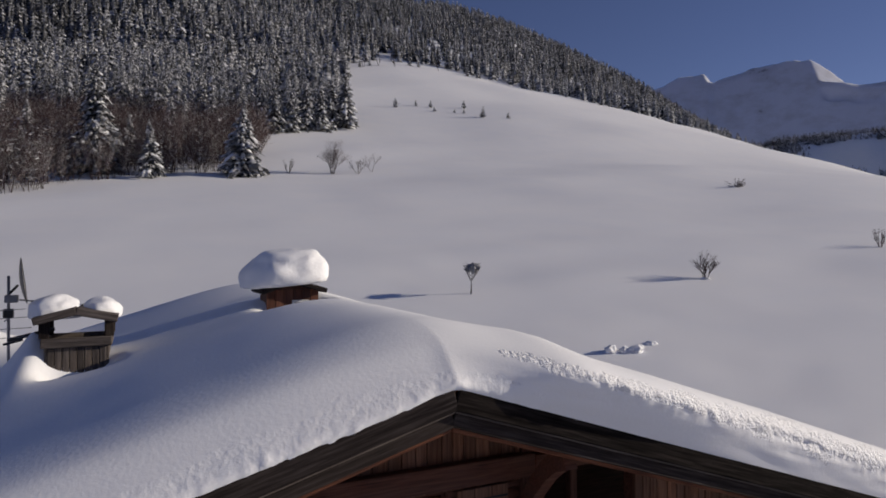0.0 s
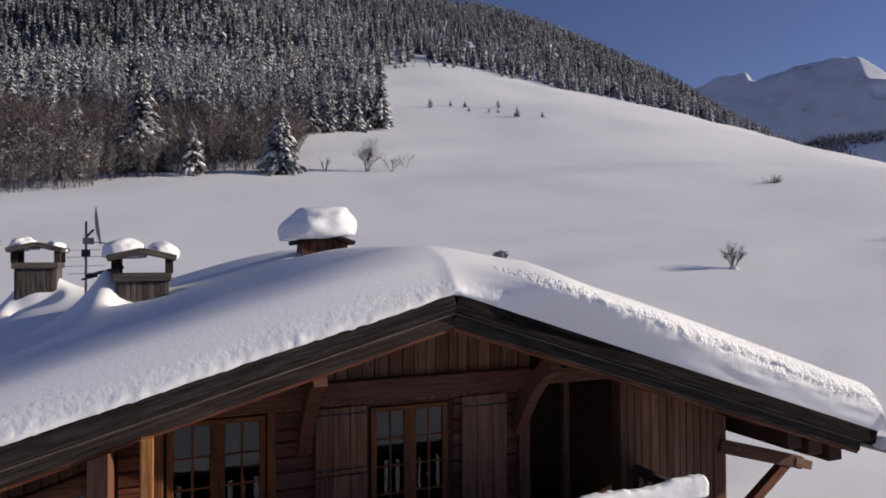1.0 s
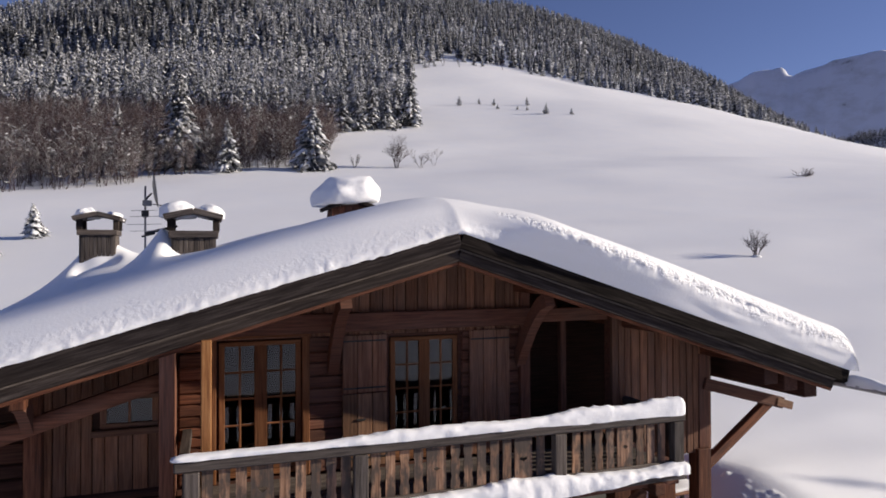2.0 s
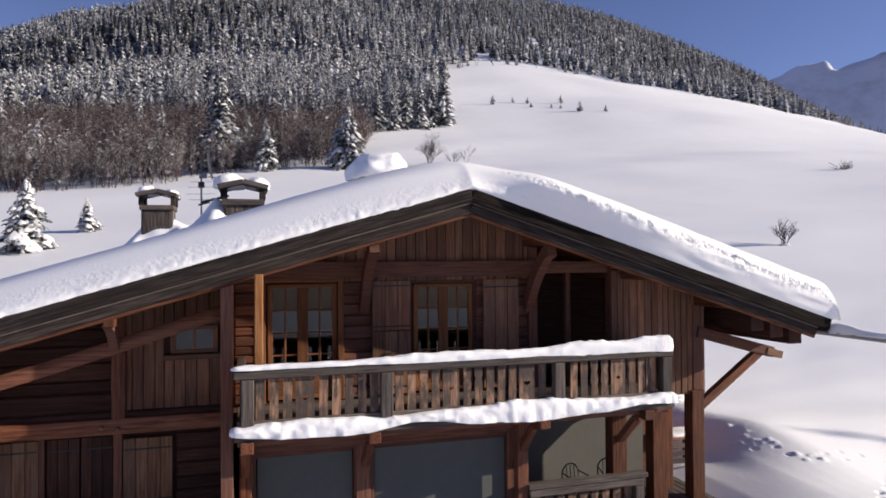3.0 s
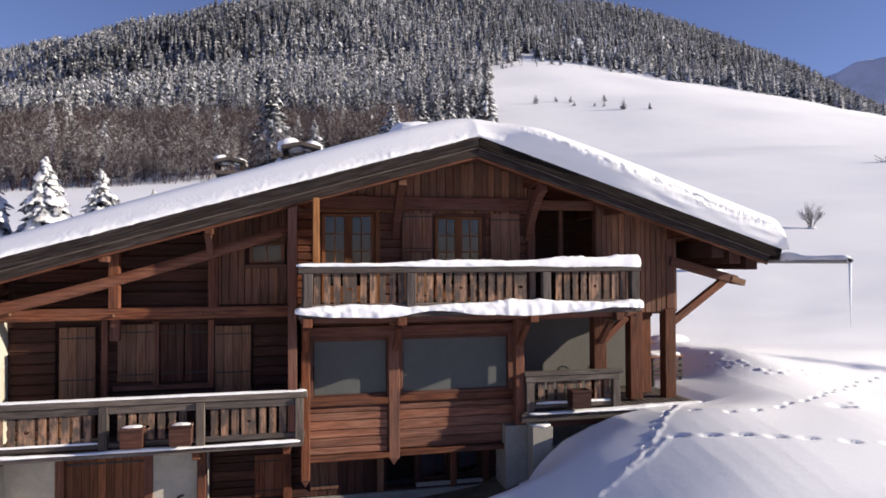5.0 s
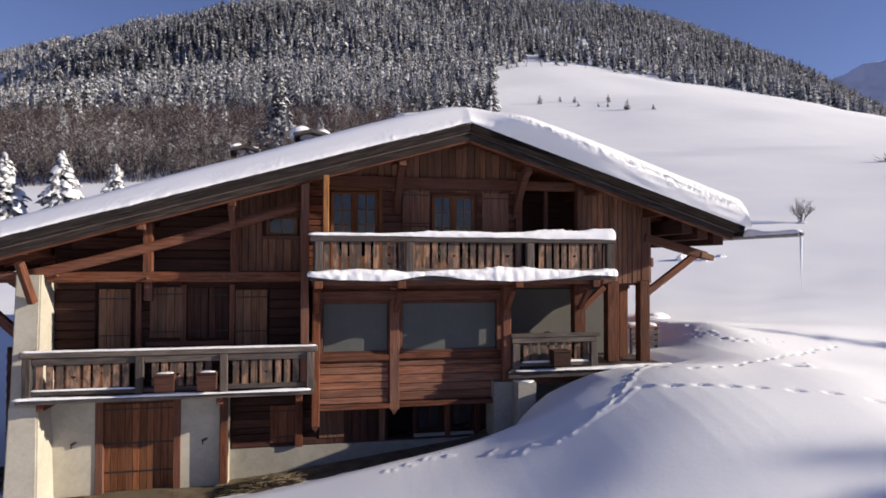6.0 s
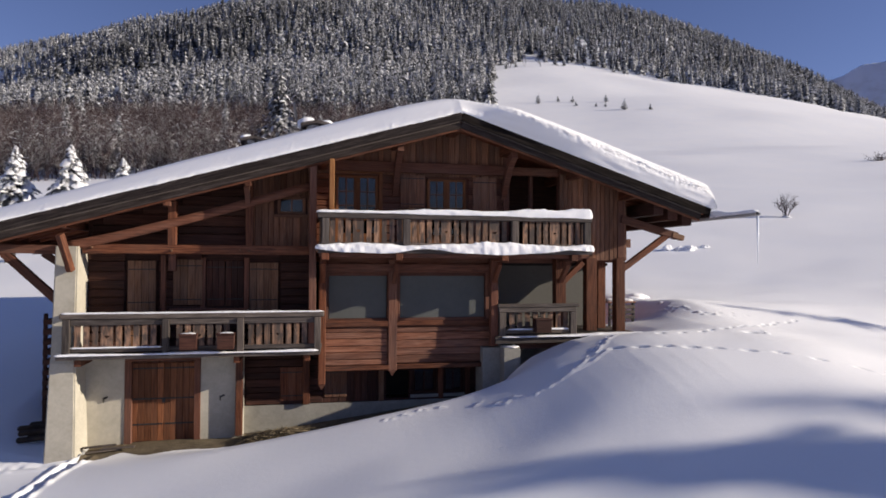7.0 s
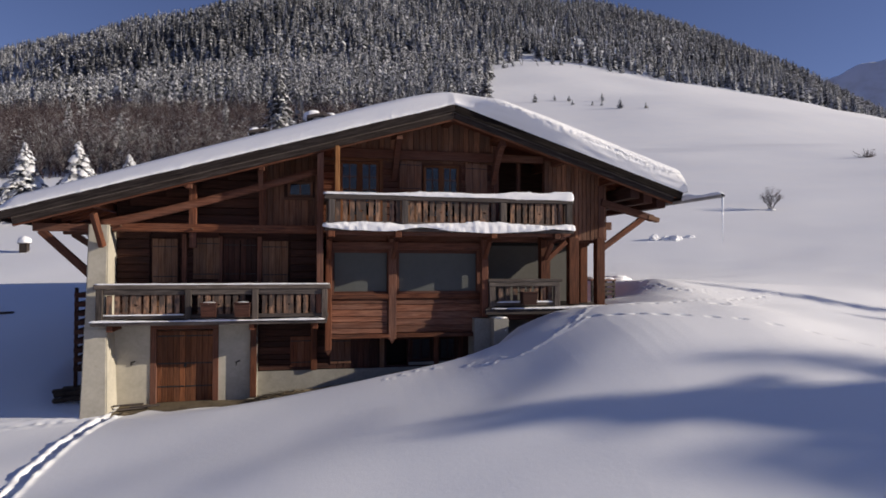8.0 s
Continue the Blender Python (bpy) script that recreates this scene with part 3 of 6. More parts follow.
fill(wall_upper, "board", LARCH_DARK, 0.6, 1.8, 5.45, 7.74, 0.30, 0.37, 0.22, [], False, None, 6)
fill(wall_upper, "board", LARCH, -4.18, -3.62, 5.45, 7.74, 0.30, 0.37, 0.2, [], False, None, 7)
fill(wall_right, "board", BOARD_BROWN, 3.55, 5.88, 5.12, 7.9, -0.04, 0.03, 0.17, [], True, lambda x: under(x, 0.2), 8)
fill(wall_low, "board", LOG_DARK, -6.15, -3.9, 0.76, 2.4, 0.38, 0.43, 0.2, [], False, None, 9)
fill(wall_low, "board", LOG_DARK, -3.9, 0.95, 0.76, 2.0, 0.39, 0.43, 0.22, [(-2.05, 0.97, 0.7, 2.1)], True, None, 10)
fill(wall_right, "board", BOARD_BROWN, 5.9, 5.94, 5.12, 7.4, 0.0, 0.03, 0.17, [], True, lambda x: under(x, 0.2), 12)

# the tie beam and the open truss on the wing
beam("tie_beam", chalet, LARCH, (-10.45, -0.2, 5.36), (-4.3, -0.2, 5.36), 0.2, 0.26, "red-brown larch tie beam")
beam("tie_beam", chalet, LARCH_DARK, (-4.1, 0.2, 7.97), (1.9, 0.2, 7.97), 0.18, 0.32, "dark tie beam under the gable")
bm = bmesh.new()
rings = []
for i in range(25):
    f = i / 24
    x, z = -10.9 + f * 6.6, 5.42 + 1.86 * f ** 1.15
    h = 0.12 - 0.01 * f
    rings.append([bm.verts.new((x - dz * 0.25, y, z + dz)) for y, dz in ((-0.33, -h), (-0.33, h), (-0.16, h), (-0.16, -h))])
for a, b in zip(rings[:-1], rings[1:]):
    for i in range(4):
        bm.faces.new((a[i], a[(i + 1) % 4], b[(i + 1) % 4], b[i]))
bm.faces.new(rings[0])
bm.faces.new(rings[-1][::-1])
bmesh.ops.recalc_face_normals(bm, faces=bm.faces)
part("curved_strut", bm, LARCH_DARK, chalet, "bowed larch strut of the open truss", Matrix(), True)
for x in (-8.15, -6.05):
    beam("king_post", chalet, LARCH, (x, -0.2, 5.48), (x, -0.2, under(x, 0.42)), 0.22, 0.20)
    beam("king_post", chalet, LARCH, (x, -1.0, under(x, 0.62)), (x, -1.0, under(x, 0.40)), 0.18, 0.2)
    if x < -8:
        beam("hanging_post", chalet, LARCH_DARK, (x, -0.1, 4.75), (x, -0.1, 5.24), 0.2, 0.18)
for x in (-8.45,):
    beam("hanging_post", chalet, LARCH_DARK, (x, 0.22, 2.55), (x, 0.22, 5.2), 0.13, 0.12)
for x, z in ((-10.2, 5.4), (-8.15, 5.33), (-6.05, 5.33), (-6.3, 5.36)):
    beam("peg", chalet, PALE_LARCH, (x, -0.37, z), (x, -0.27, z), 0.06, 0.06)

# posts in front
beam("corner_post", chalet, LARCH_DARK, (-4.27, -1.0, 2.54), (-4.27, -1.0, under(-4.27, 0.45)), 0.2, 0.2, "tall larch corner post")
screen = wall("side_screen", rect(-4.30, -4.24, 2.54, under(-4.3, 0.42)), -0.89, 0.34, LARCH_DARK, "boarded screen beside the upper balcony")
for i in range(6):
    ya = -0.80 + i * 0.19
    plank("board", screen, LARCH_DARK, -4.335, -4.302, ya + 0.004, ya + 0.186, 2.56, under(-4.33, 0.42))
    plank("board", screen, LARCH_DARK, -4.238, -4.205, ya + 0.004, ya + 0.186, 5.46, under(-4.2, 0.42))
beam("balcony_post", chalet, SUNLIT_LARCH, (-3.76, -1.25, 5.4), (-3.76, -1.25, under(-3.76, 0.45)), 0.14, 0.16, "sunlit golden larch post, cracked")
beam("bay_post", chalet, LARCH, (-3.98, -0.62, 1.5), (-3.98, -0.62, 5.2), 0.2, 0.22)
beam("bay_post", chalet, BAY_LARCH, (-1.9, -0.39, 1.80), (-1.9, -0.39, 5.2), 0.26, 0.18, "stout larch post with pointed foot")
for x, y, z in ((-1.9, -0.39, 1.80), (-3.98, -0.62, 1.5)):
    bm = bmesh.new()
    tip = [bm.verts.new((x, y, z - 0.17))]
    ring = [bm.verts.new((x + sx_ * 0.1, y + sy_ * 0.08, z)) for sx_, sy_ in ((-1, -1), (1, -1), (1, 1), (-1, 1))]
    for i in range(4):
        bm.faces.new((ring[i], ring[(i + 1) % 4], tip[0]))
    bm.faces.new(ring)
    bmesh.ops.recalc_face_normals(bm, faces=bm.faces)
    part("post_foot", bm, BAY_LARCH, chalet)
beam("bay_post", chalet, LARCH_DARK, (1.18, -0.62, 2.5), (1.18, -0.62, 5.2), 0.22, 0.22)
beam("bay_post", chalet, LARCH, (-6.3, -0.12, 0.02), (-6.3, -0.12, 2.4), 0.19, 0.2)
beam("bay_post", chalet, LARCH, (-4.4, 0.26, 0.76), (-4.4, 0.26, 2.4), 0.2, 0.16)


def bracket(x, y0, z0, y1, z1, w=0.15, mat=LARCH, name="brace"):
    """A curved brace from the wall out to a purlin."""
    pts = []
    for i in range(6):
        f = i / 5
        pts.append((y0 + (y1 - y0) * f, z0 + (z1 - z0) * (1 - (1 - f) ** 1.6)))
    bm = bmesh.new()
    rings = []
    for i, (y, z) in enumerate(pts):
        t = 0.11
        rings.append([bm.verts.new((x + sx, y + sy * 0.5, z + sz)) for sx, sy, sz in ((-w / 2, -t, -t), (w / 2, -t, -t), (w / 2, t, t), (-w / 2, t, t))])
    for a, b in zip(rings[:-1], rings[1:]):
        for i in range(4):
            bm.faces.new((a[i], a[(i + 1) % 4], b[(i + 1) % 4], b[i]))
    bm.faces.new(rings[0])
    bm.faces.new(rings[-1])
    bmesh.ops.recalc_face_normals(bm, faces=bm.faces)
    return part(name, bm, mat, chalet)


for x in (-1.75, 1.75):
    bracket(x, 0.28, under(x) - 1.35, -0.9, under(x) - 0.15, 0.18, LARCH_DARK)
bracket(-6.1, 0.3, 5.9, -0.9, under(-6.1) - 0.1, 0.14, LARCH_DARK)
for x in (-3.98, -1.9, 1.18, 3.35):
    beam("brace", chalet, LARCH, (x, -0.66, 4.45), (x, -1.25, 5.02), 0.14, 0.14)

# terrace posts and the eave struts on both sides
beam("terrace_post", chalet, LARCH, (3.36, -0.5, 2.86), (3.36, -0.5, 5.2), 0.34, 0.3, "thick squared larch post")
beam("brace", chalet, LARCH, (3.45, -0.5, 4.4), (4.15, -0.5, 5.05), 0.14, 0.16)
beam("terrace_post", chalet, LARCH, (4.56, -0.15, 2.86), (4.56, -0.15, 5.2), 0.36, 0.3)
beam("terrace_post", chalet, LARCH, (5.27, 0.58, 2.86), (5.27, 0.58, 5.2), 0.28, 0.26)
beam("terrace_post", chalet, LARCH, (5.66, 0.02, 2.80), (5.66, 0.02, 5.2), 0.32, 0.3, "tall larch corner post of the terrace")
beam("terrace_post", chalet, LARCH_DARK, (5.72, 0.06, 5.2), (5.72, 0.06, under(5.72, 0.5)), 0.26, 0.24)
# added brace, placed to throw the slanting shadow edge on the terrace wall
beam("brace", chalet, LARCH, (5.29, 0.60, 4.42), (5.29, 1.02, 5.16), 0.16, 0.16)
beam("brace", chalet, LARCH, (5.78, -0.02, 4.85), (7.40, -0.02, 5.98), 0.16, 0.2)
beam("outrigger", chalet, LARCH_DARK, (5.7, -0.02, 6.5), (7.75, -0.02, 5.95), 0.2, 0.24)
beam("corbel", chalet, PALE_LARCH, (7.55, -0.02, 6.0), (7.98, -0.02, 5.88), 0.24, 0.17)
beam("outrigger", chalet, LARCH_DARK, (5.9, 1.8, 5.75), (7.0, 1.8, 5.75), 0.2, 0.3)
beam("terrace_lintel", chalet, LARCH_DARK, (1.2, -0.2, 5.12), (3.9, -0.2, 5.12), 0.26, 0.2)
beam("brace", chalet, LARCH_DARK, (-10.95, 0.0, 3.75), (-12.5, 0.0, 5.25), 0.2, 0.22)
beam("outrigger", chalet, LARCH_DARK, (-10.2, 0.0, 5.34), (-12.7, 0.0, 5.34), 0.22, 0.24)
beam("brace", chalet, LARCH, (-10.62, -0.62, 4.75), (-10.78, -1.02, 5.72), 0.16, 0.18)
for i in range(1, 5):
    beam("outrigger", chalet, LARCH_DARK, (-10.3, i * 2.6, 5.34), (-12.7, i * 2.6, 5.34), 0.2, 0.24)
    beam("brace", chalet, LARCH_DARK, (-10.6, i * 2.6, 4.0), (-12.4, i * 2.6, 5.25), 0.18, 0.2)

# the battered pillar at the corner
bm = bmesh.new()
levels = [(-0.9, -11.10, -10.30, -1.12), (0.0, -11.06, -10.33, -1.08), (2.3, -11.05, -10.42, -0.82), (2.5, -11.05, -10.46, -0.74), (5.42, -11.06, -10.5, -0.48)]
rings = []
for z, x0, x1, y0 in levels:
    rings.append([bm.verts.new(p) for p in ((x0, y0, z), (x1, y0, z), (x1, 0.5, z), (x0, 0.5, z))])
for a, b in zip(rings[:-1], rings[1:]):
    for i in range(4):
        bm.faces.new((a[i], a[(i + 1) % 4], b[(i + 1) % 4], b[i]))
bm.faces.new(rings[0][::-1])
bm.faces.new(rings[-1])
bmesh.ops.bevel(bm, geom=[e for e in bm.edges if abs(e.verts[0].co.z - e.verts[1].co.z) > 0.15], offset=0.035, segments=2, affect="EDGES")
part("pillar", bm, PLASTER, chalet, "battered cream plaster corner pillar")


# ---- windows, doors and shutters ----
def window(x0, x1, z0, z1, y, cols, rows, frame_mat, parts_name="window", panel=0.0):
    """A framed window: frame, muntins and panes."""
    w = plank(parts_name, chalet, frame_mat, x0, x1, y, y + 0.08, z1 - 0.07, z1)
    plank("frame", w, frame_mat, x0, x1, y, y + 0.08, z0, z0 + 0.07)
    n = cols
    cw = (x1 - x0) / n
    for i in range(n + 1):
        hw = 0.09 if i in (0, n) else 0.10
        xa = x0 + i * cw
        xa, xb = max(x0, xa - hw), min(x1, xa + hw)
        plank("frame", w, frame_mat, xa, xb, y + 0.003, y + 0.077, z0 + 0.07, z1 - 0.07)
    for i in range(n):
        a, b = x0 + i * cw + 0.09, x0 + (i + 1) * cw - 0.09
        plank("muntin", w, frame_mat, (a + b) / 2 - 0.018, (a + b) / 2 + 0.018, y + 0.02, y + 0.055, z0 + 0.07, z1 - 0.07)
        for j in range(1, rows):
            z = z0 + 0.07 + panel + j * (z1 - z0 - 0.14 - panel) / rows
            plank("muntin", w, frame_mat, a - 0.03, b + 0.03, y + 0.022, y + 0.053, z - 0.016, z + 0.016)
        if panel:
            plank("panel", w, frame_mat, a - 0.02, b + 0.02, y + 0.015, y + 0.06, z0 + 0.06, z0 + 0.07 + panel)
        pane = plank("pane", w, GLASS, a - 0.03, b + 0.03, y + 0.034, y + 0.040, z0 + 0.06 + panel, z1 - 0.06, "", 0.001)
        pane.visible_shadow = False
    return w


window(-3.58, -2.27, 5.5, 7.7, 0.33, 2, 4, WINDOW_LARCH, "window", panel=0.34)
window(-0.73, 0.53, 5.5, 7.66, 0.33, 2, 4, WINDOW_LARCH, "window", panel=0.34)
for x in (-3.68, -2.2):
    plank("casing", chalet, WINDOW_LARCH, x - 0.06, x + 0.06, 0.26, 0.33, 5.45, 7.76)
plank("casing", chalet, WINDOW_LARCH, -3.74, -2.14, 0.255, 0.33, 7.76, 7.86)


def shutter(x0, x1, z0, z1, y, mat, boards=4, battens=(0.12, 0.86)):
    """A closed board shutter with iron straps."""
    s = plank("shutter", chalet, mat, x0 + 0.02, x1 - 0.02, y + 0.02, y + 0.04, z0 + 0.02, z1 - 0.02)
    w = (x1 - x0) / boards
    for i in range(boards):
        plank("board", s, mat, x0 + i * w + 0.004, x0 + (i + 1) * w - 0.004, y - 0.01, y + 0.02, z0, z1)
    for f in battens:
        z = z0 + (z1 - z0) * f
        plank("strap_hinge", s, IRON, x0 + 0.02, x1 - 0.02, y - 0.022, y - 0.011, z - 0.014, z + 0.014, "black iron strap")
    return s


shutter(-9.42, -8.66, 2.55, 5.04, 0.28, PALE_LARCH, 4, (0.14, 0.52, 0.9))
shutter(-8.2, -7.39, 3.76, 5.08, 0.26, PALE_LARCH, 4, (0.12, 0.86))
shutter(-6.07, -5.25, 2.55, 5.0, 0.28, PALE_LARCH, 4, (0.14, 0.55, 0.92))
shutter(-1.60, -0.82, 6.76, 7.74, 0.22, BOARD_BROWN, 3, (0.08, 0.9))
shutter(-1.60, -0.82, 5.5, 6.74, 0.215, PALE_LARCH, 3, (0.12,))
plank("latch", chalet, IRON, -1.36, -1.2, 0.18, 0.2, 6.28, 6.32)
shutter(0.72, 1.52, 5.5, 7.74, 0.22, BOARD_BROWN, 3, (0.2, 0.93))
shutter(-5.17, -4.46, 0.86, 1.86, 0.36, LARCH, 3, (0.15, 0.85))
# two dark board panels stand in for the darkness of the window opening
shutter(-7.3, -6.78, 3.72, 5.06, 0.36, LOG_DARK, 3, (0.15, 0.85))
shutter(-6.76, -6.24, 3.72, 5.06, 0.36, LOG_DARK, 3, (0.15, 0.85))
for x in (-7.38, -6.16):
    plank("casing", chalet, LARCH_DARK, x - 0.07, x + 0.07, 0.28, 0.34, 3.62, 5.14)
plank("casing", chalet, LARCH_DARK, -8.3, -6.1, 0.275, 0.34, 3.55, 3.66)
window(-5.29, -4.47, 6.47, 6.97, 0.30, 1, 1, BOARD_BROWN, "window")
plank("casing", chalet, BOARD_BROWN, -5.4, -4.4, 0.24, 0.31, 6.36, 6.46)

# cellar double door
door = plank("cellar_door", chalet, LARCH_DARK, -9.26, -7.5, 0.16, 0.2, -0.1, 2.16, "reddish larch double cellar door with iron straps")
for i in range(10):
    xa = -9.24 + i * 0.172
    plank("board", door, DOOR_LARCH, xa + 0.004, xa + 0.168, 0.12, 0.16, -0.08, 2.12)
for z in (0.4, 1.12, 1.98):
    for xa in (-9.2, -8.36):
        plank("strap_hinge", door, IRON, xa, xa + 0.8, 0.108, 0.121, z - 0.022, z + 0.022, "black iron strap")
for x in (-9.3, -7.46):
    plank("door_frame", door, LARCH_DARK, x - 0.09, x + 0.09, -0.03, 0.2, -0.2, 2.28)
plank("door_frame", door, LARCH_DARK, -9.39, -7.37, -0.04, 0.2, 2.2, 2.36)
plank("latch", door, IRON, -8.42, -8.34, 0.09, 0.12, 1.0, 1.14)
for x, z in ((-9.95, 1.18), (-6.85, 1.12)):
    beam("shutter_catch", chalet, IRON, (x, -0.03, z), (x + 0.14, -0.05, z + 0.06), 0.03, 0.05)
    beam("shutter_catch", chalet, IRON, (x + 0.02, -0.03, z - 0.1), (x + 0.02, -0.03, z + 0.03), 0.03, 0.03)

# basement openings below the bay
for a, b, c, d in LOW_WINDOWS[1:]:
    window(a, b, c, d, 0.54, 1, 1, LOG_DARK, "basement_window")
for x, mat in ((-2.13, PALE_LARCH), (-0.25, LARCH), (0.62, LARCH_DARK)):
    plank("basement_post", chalet, mat, x - 0.08, x + 0.08, 0.35, 0.418, 0.745, 1.95)
plank("basement_sill", chalet, CONCRETE, -1.22, 0.53, 0.36, 0.418, 0.8, 0.9)
shutter(-3.86, -3.18, 0.92, 1.78, 0.36, BOARD_BROWN, 3, (0.12, 0.88))

# the bay with its two big blinds
bay = wall("bay", rect(-3.9, -1.8, 1.9, 3.3), -0.36, 0.44, LARCH_DARK, "projecting timber bay below the upper balcony")
wall("bay", rect(-1.8, 1.2, 1.9, 3.3), -0.22, 0.44, LARCH_DARK)
wall("bay", rect(-3.9, 1.24, 4.72, 5.24), -0.36, 0.3, LARCH_DARK)
for a, b in ((-3.9, -3.8), (-2.05, -1.68), (0.99, 1.24)):
    plank("bay_mullion", bay, LARCH_DARK, a, b, -0.37, -0.1, 3.3, 4.72)
fill(bay, "board", BAY_LARCH, -3.9, -2.06, 1.98, 3.06, -0.41, -0.36, 0.2, [], False, None, 14)
fill(bay, "board", BAY_LARCH, -1.78, 1.2, 1.98, 3.06, -0.27, -0.22, 0.2, [], False, None, 15)
beam("bay_rail", bay, LARCH, (-4.0, -0.42, 3.2), (-2.03, -0.42, 3.2), 0.11, 0.16)
beam("bay_rail", bay, LARCH, (-1.77, -0.28, 3.2), (1.14, -0.28, 3.2), 0.11, 0.16)
beam("bay_rail", bay, LARCH, (-4.05, -0.43, 1.9), (-2.0, -0.43, 1.9), 0.13, 0.13)
beam("bay_rail", bay, LARCH, (-2.0, -0.33, 1.9), (1.1, -0.33, 1.9), 0.16, 0.13)
beam("bay_rail", bay, LARCH_DARK, (-4.0, -0.42, 4.86), (1.3, -0.42, 4.86), 0.16, 0.24)
for a, b in ((-3.8, -2.05), (-1.68, 0.99)):
    bw = plank("bay_window", chalet, LARCH_DARK, a, b, -0.34, -0.26, 4.62, 4.72)
    plank("blind", bw, BLIND, a + 0.02, b - 0.02, -0.285, -0.262, 3.3, 4.66, "grey closed roller blind")
    plank("frame", bw, LARCH_DARK, a, b, -0.34, -0.28, 3.28, 3.36)
# loggia posts and opening
beam("loggia_post", chalet, LARCH_DARK, (2.72, 0.4, 5.3), (2.72, 0.4, under(2.72, 0.45)), 0.12, 0.14)
beam("loggia_post", chalet, LARCH_DARK, (1.84, 0.3, 5.3), (1.84, 0.3, under(1.84, 0.45)), 0.2, 0.2)
plank("loggia_lintel", chalet, LARCH_DARK, 1.9, 3.6, 0.1, 0.3, 7.85, 8.1)
# the pier and wall below the terrace
plank("pier", chalet, CONCRETE, 1.42, 1.93, -0.95, -0.35, 0.3, 2.46, "pale cement pier")
plank("pier", chalet, CONCRETE, 0.86, 1.42, -0.55, 0.28, 0.3, 2.44)

# terrace boards
terrace = plank("terrace_floor", chalet, GREY_WOOD, 1.2, 6.05, -0.8, 3.4, 2.66, 2.78, "grey boarded terrace floor")
for i in range(26):
    x = 1.22 + i * 0.186
    beam("board", terrace, GREY_WOOD, (x + 0.09, -0.86, 2.80), (x + 0.09, 1.46, 2.80), 0.17, 0.035)
beam("terrace_edge", terrace, GREY_WOOD, (1.15, -0.88, 2.68), (6.1, -0.88, 2.68), 0.06, 0.2)
beam("terrace_edge", terrace, LARCH_DARK, (1.9, -0.6, 2.48), (5.0, -0.6, 2.48), 0.16, 0.18)


# ---- balconies ----
def baluster_mesh(name, h, w, style, mat):
    """A sawn board; style 1 has a waist, 2 a pierced cross, 3 a pierced heart."""
    k = w / 2
    if style in (0, 1):
        prof = [(0, k), (0.2, k), (0.3, k * 0.78), (0.42, k), (0.58, k), (0.7, k * 0.78), (0.8, k), (1, k)] if style else [(0, k), (0.5, k * 0.96), (1, k)]
        halves = [[(-a, f * h) for f, a in prof[::-1]] + [(a, f * h) for f, a in prof]]
    else:
        r = 0.06
        hole = [(0.44, 0), (0.47, r * 0.35), (0.5, r), (0.53, r * 0.35), (0.56, 0)] if style == 2 else [(0.42, 0), (0.5, r * 1.1), (0.55, r * 0.9), (0.56, r * 0.4), (0.53, 0)]
        s = 0.6 * r / (0.06 * h)
        hole = [(0.5 + (f - 0.5) * s, a) for f, a in hole]
        right = [(0, 0), (k, 0), (k, h), (0, h)] + [(a, f * h) for f, a in hole[::-1]]
        halves = [right, [(-x, z) for x, z in right[::-1]]]
    bm = bmesh.new()
    for o in halves:
        front = [bm.verts.new((x, -0.014, z)) for x, z in o]
        back_v = [bm.verts.new((x, 0.014, z)) for x, z in o]
        bm.faces.new(front)
        bm.faces.new(back_v[::-1])
        for i in range(len(o)):
            bm.faces.new((front[i], back_v[i], back_v[(i + 1) % len(o)], front[(i + 1) % len(o)]))
    bmesh.ops.recalc_face_normals(bm, faces=bm.faces)
    # turn so that the grain runs upright: local x is the board's length
    bmesh.ops.transform(bm, matrix=Matrix(((0, 0, 1, 0), (0, 1, 0, 0), (-1, 0, 0, 0), (0, 0, 0, 1))), verts=bm.verts)
    return mesh_of(name, bm, mat)


UPRIGHT = Matrix(((0, 0, -1, 0), (0, 1, 0, 0), (1, 0, 0, 0), (0, 0, 0, 1)))
BAL = {}


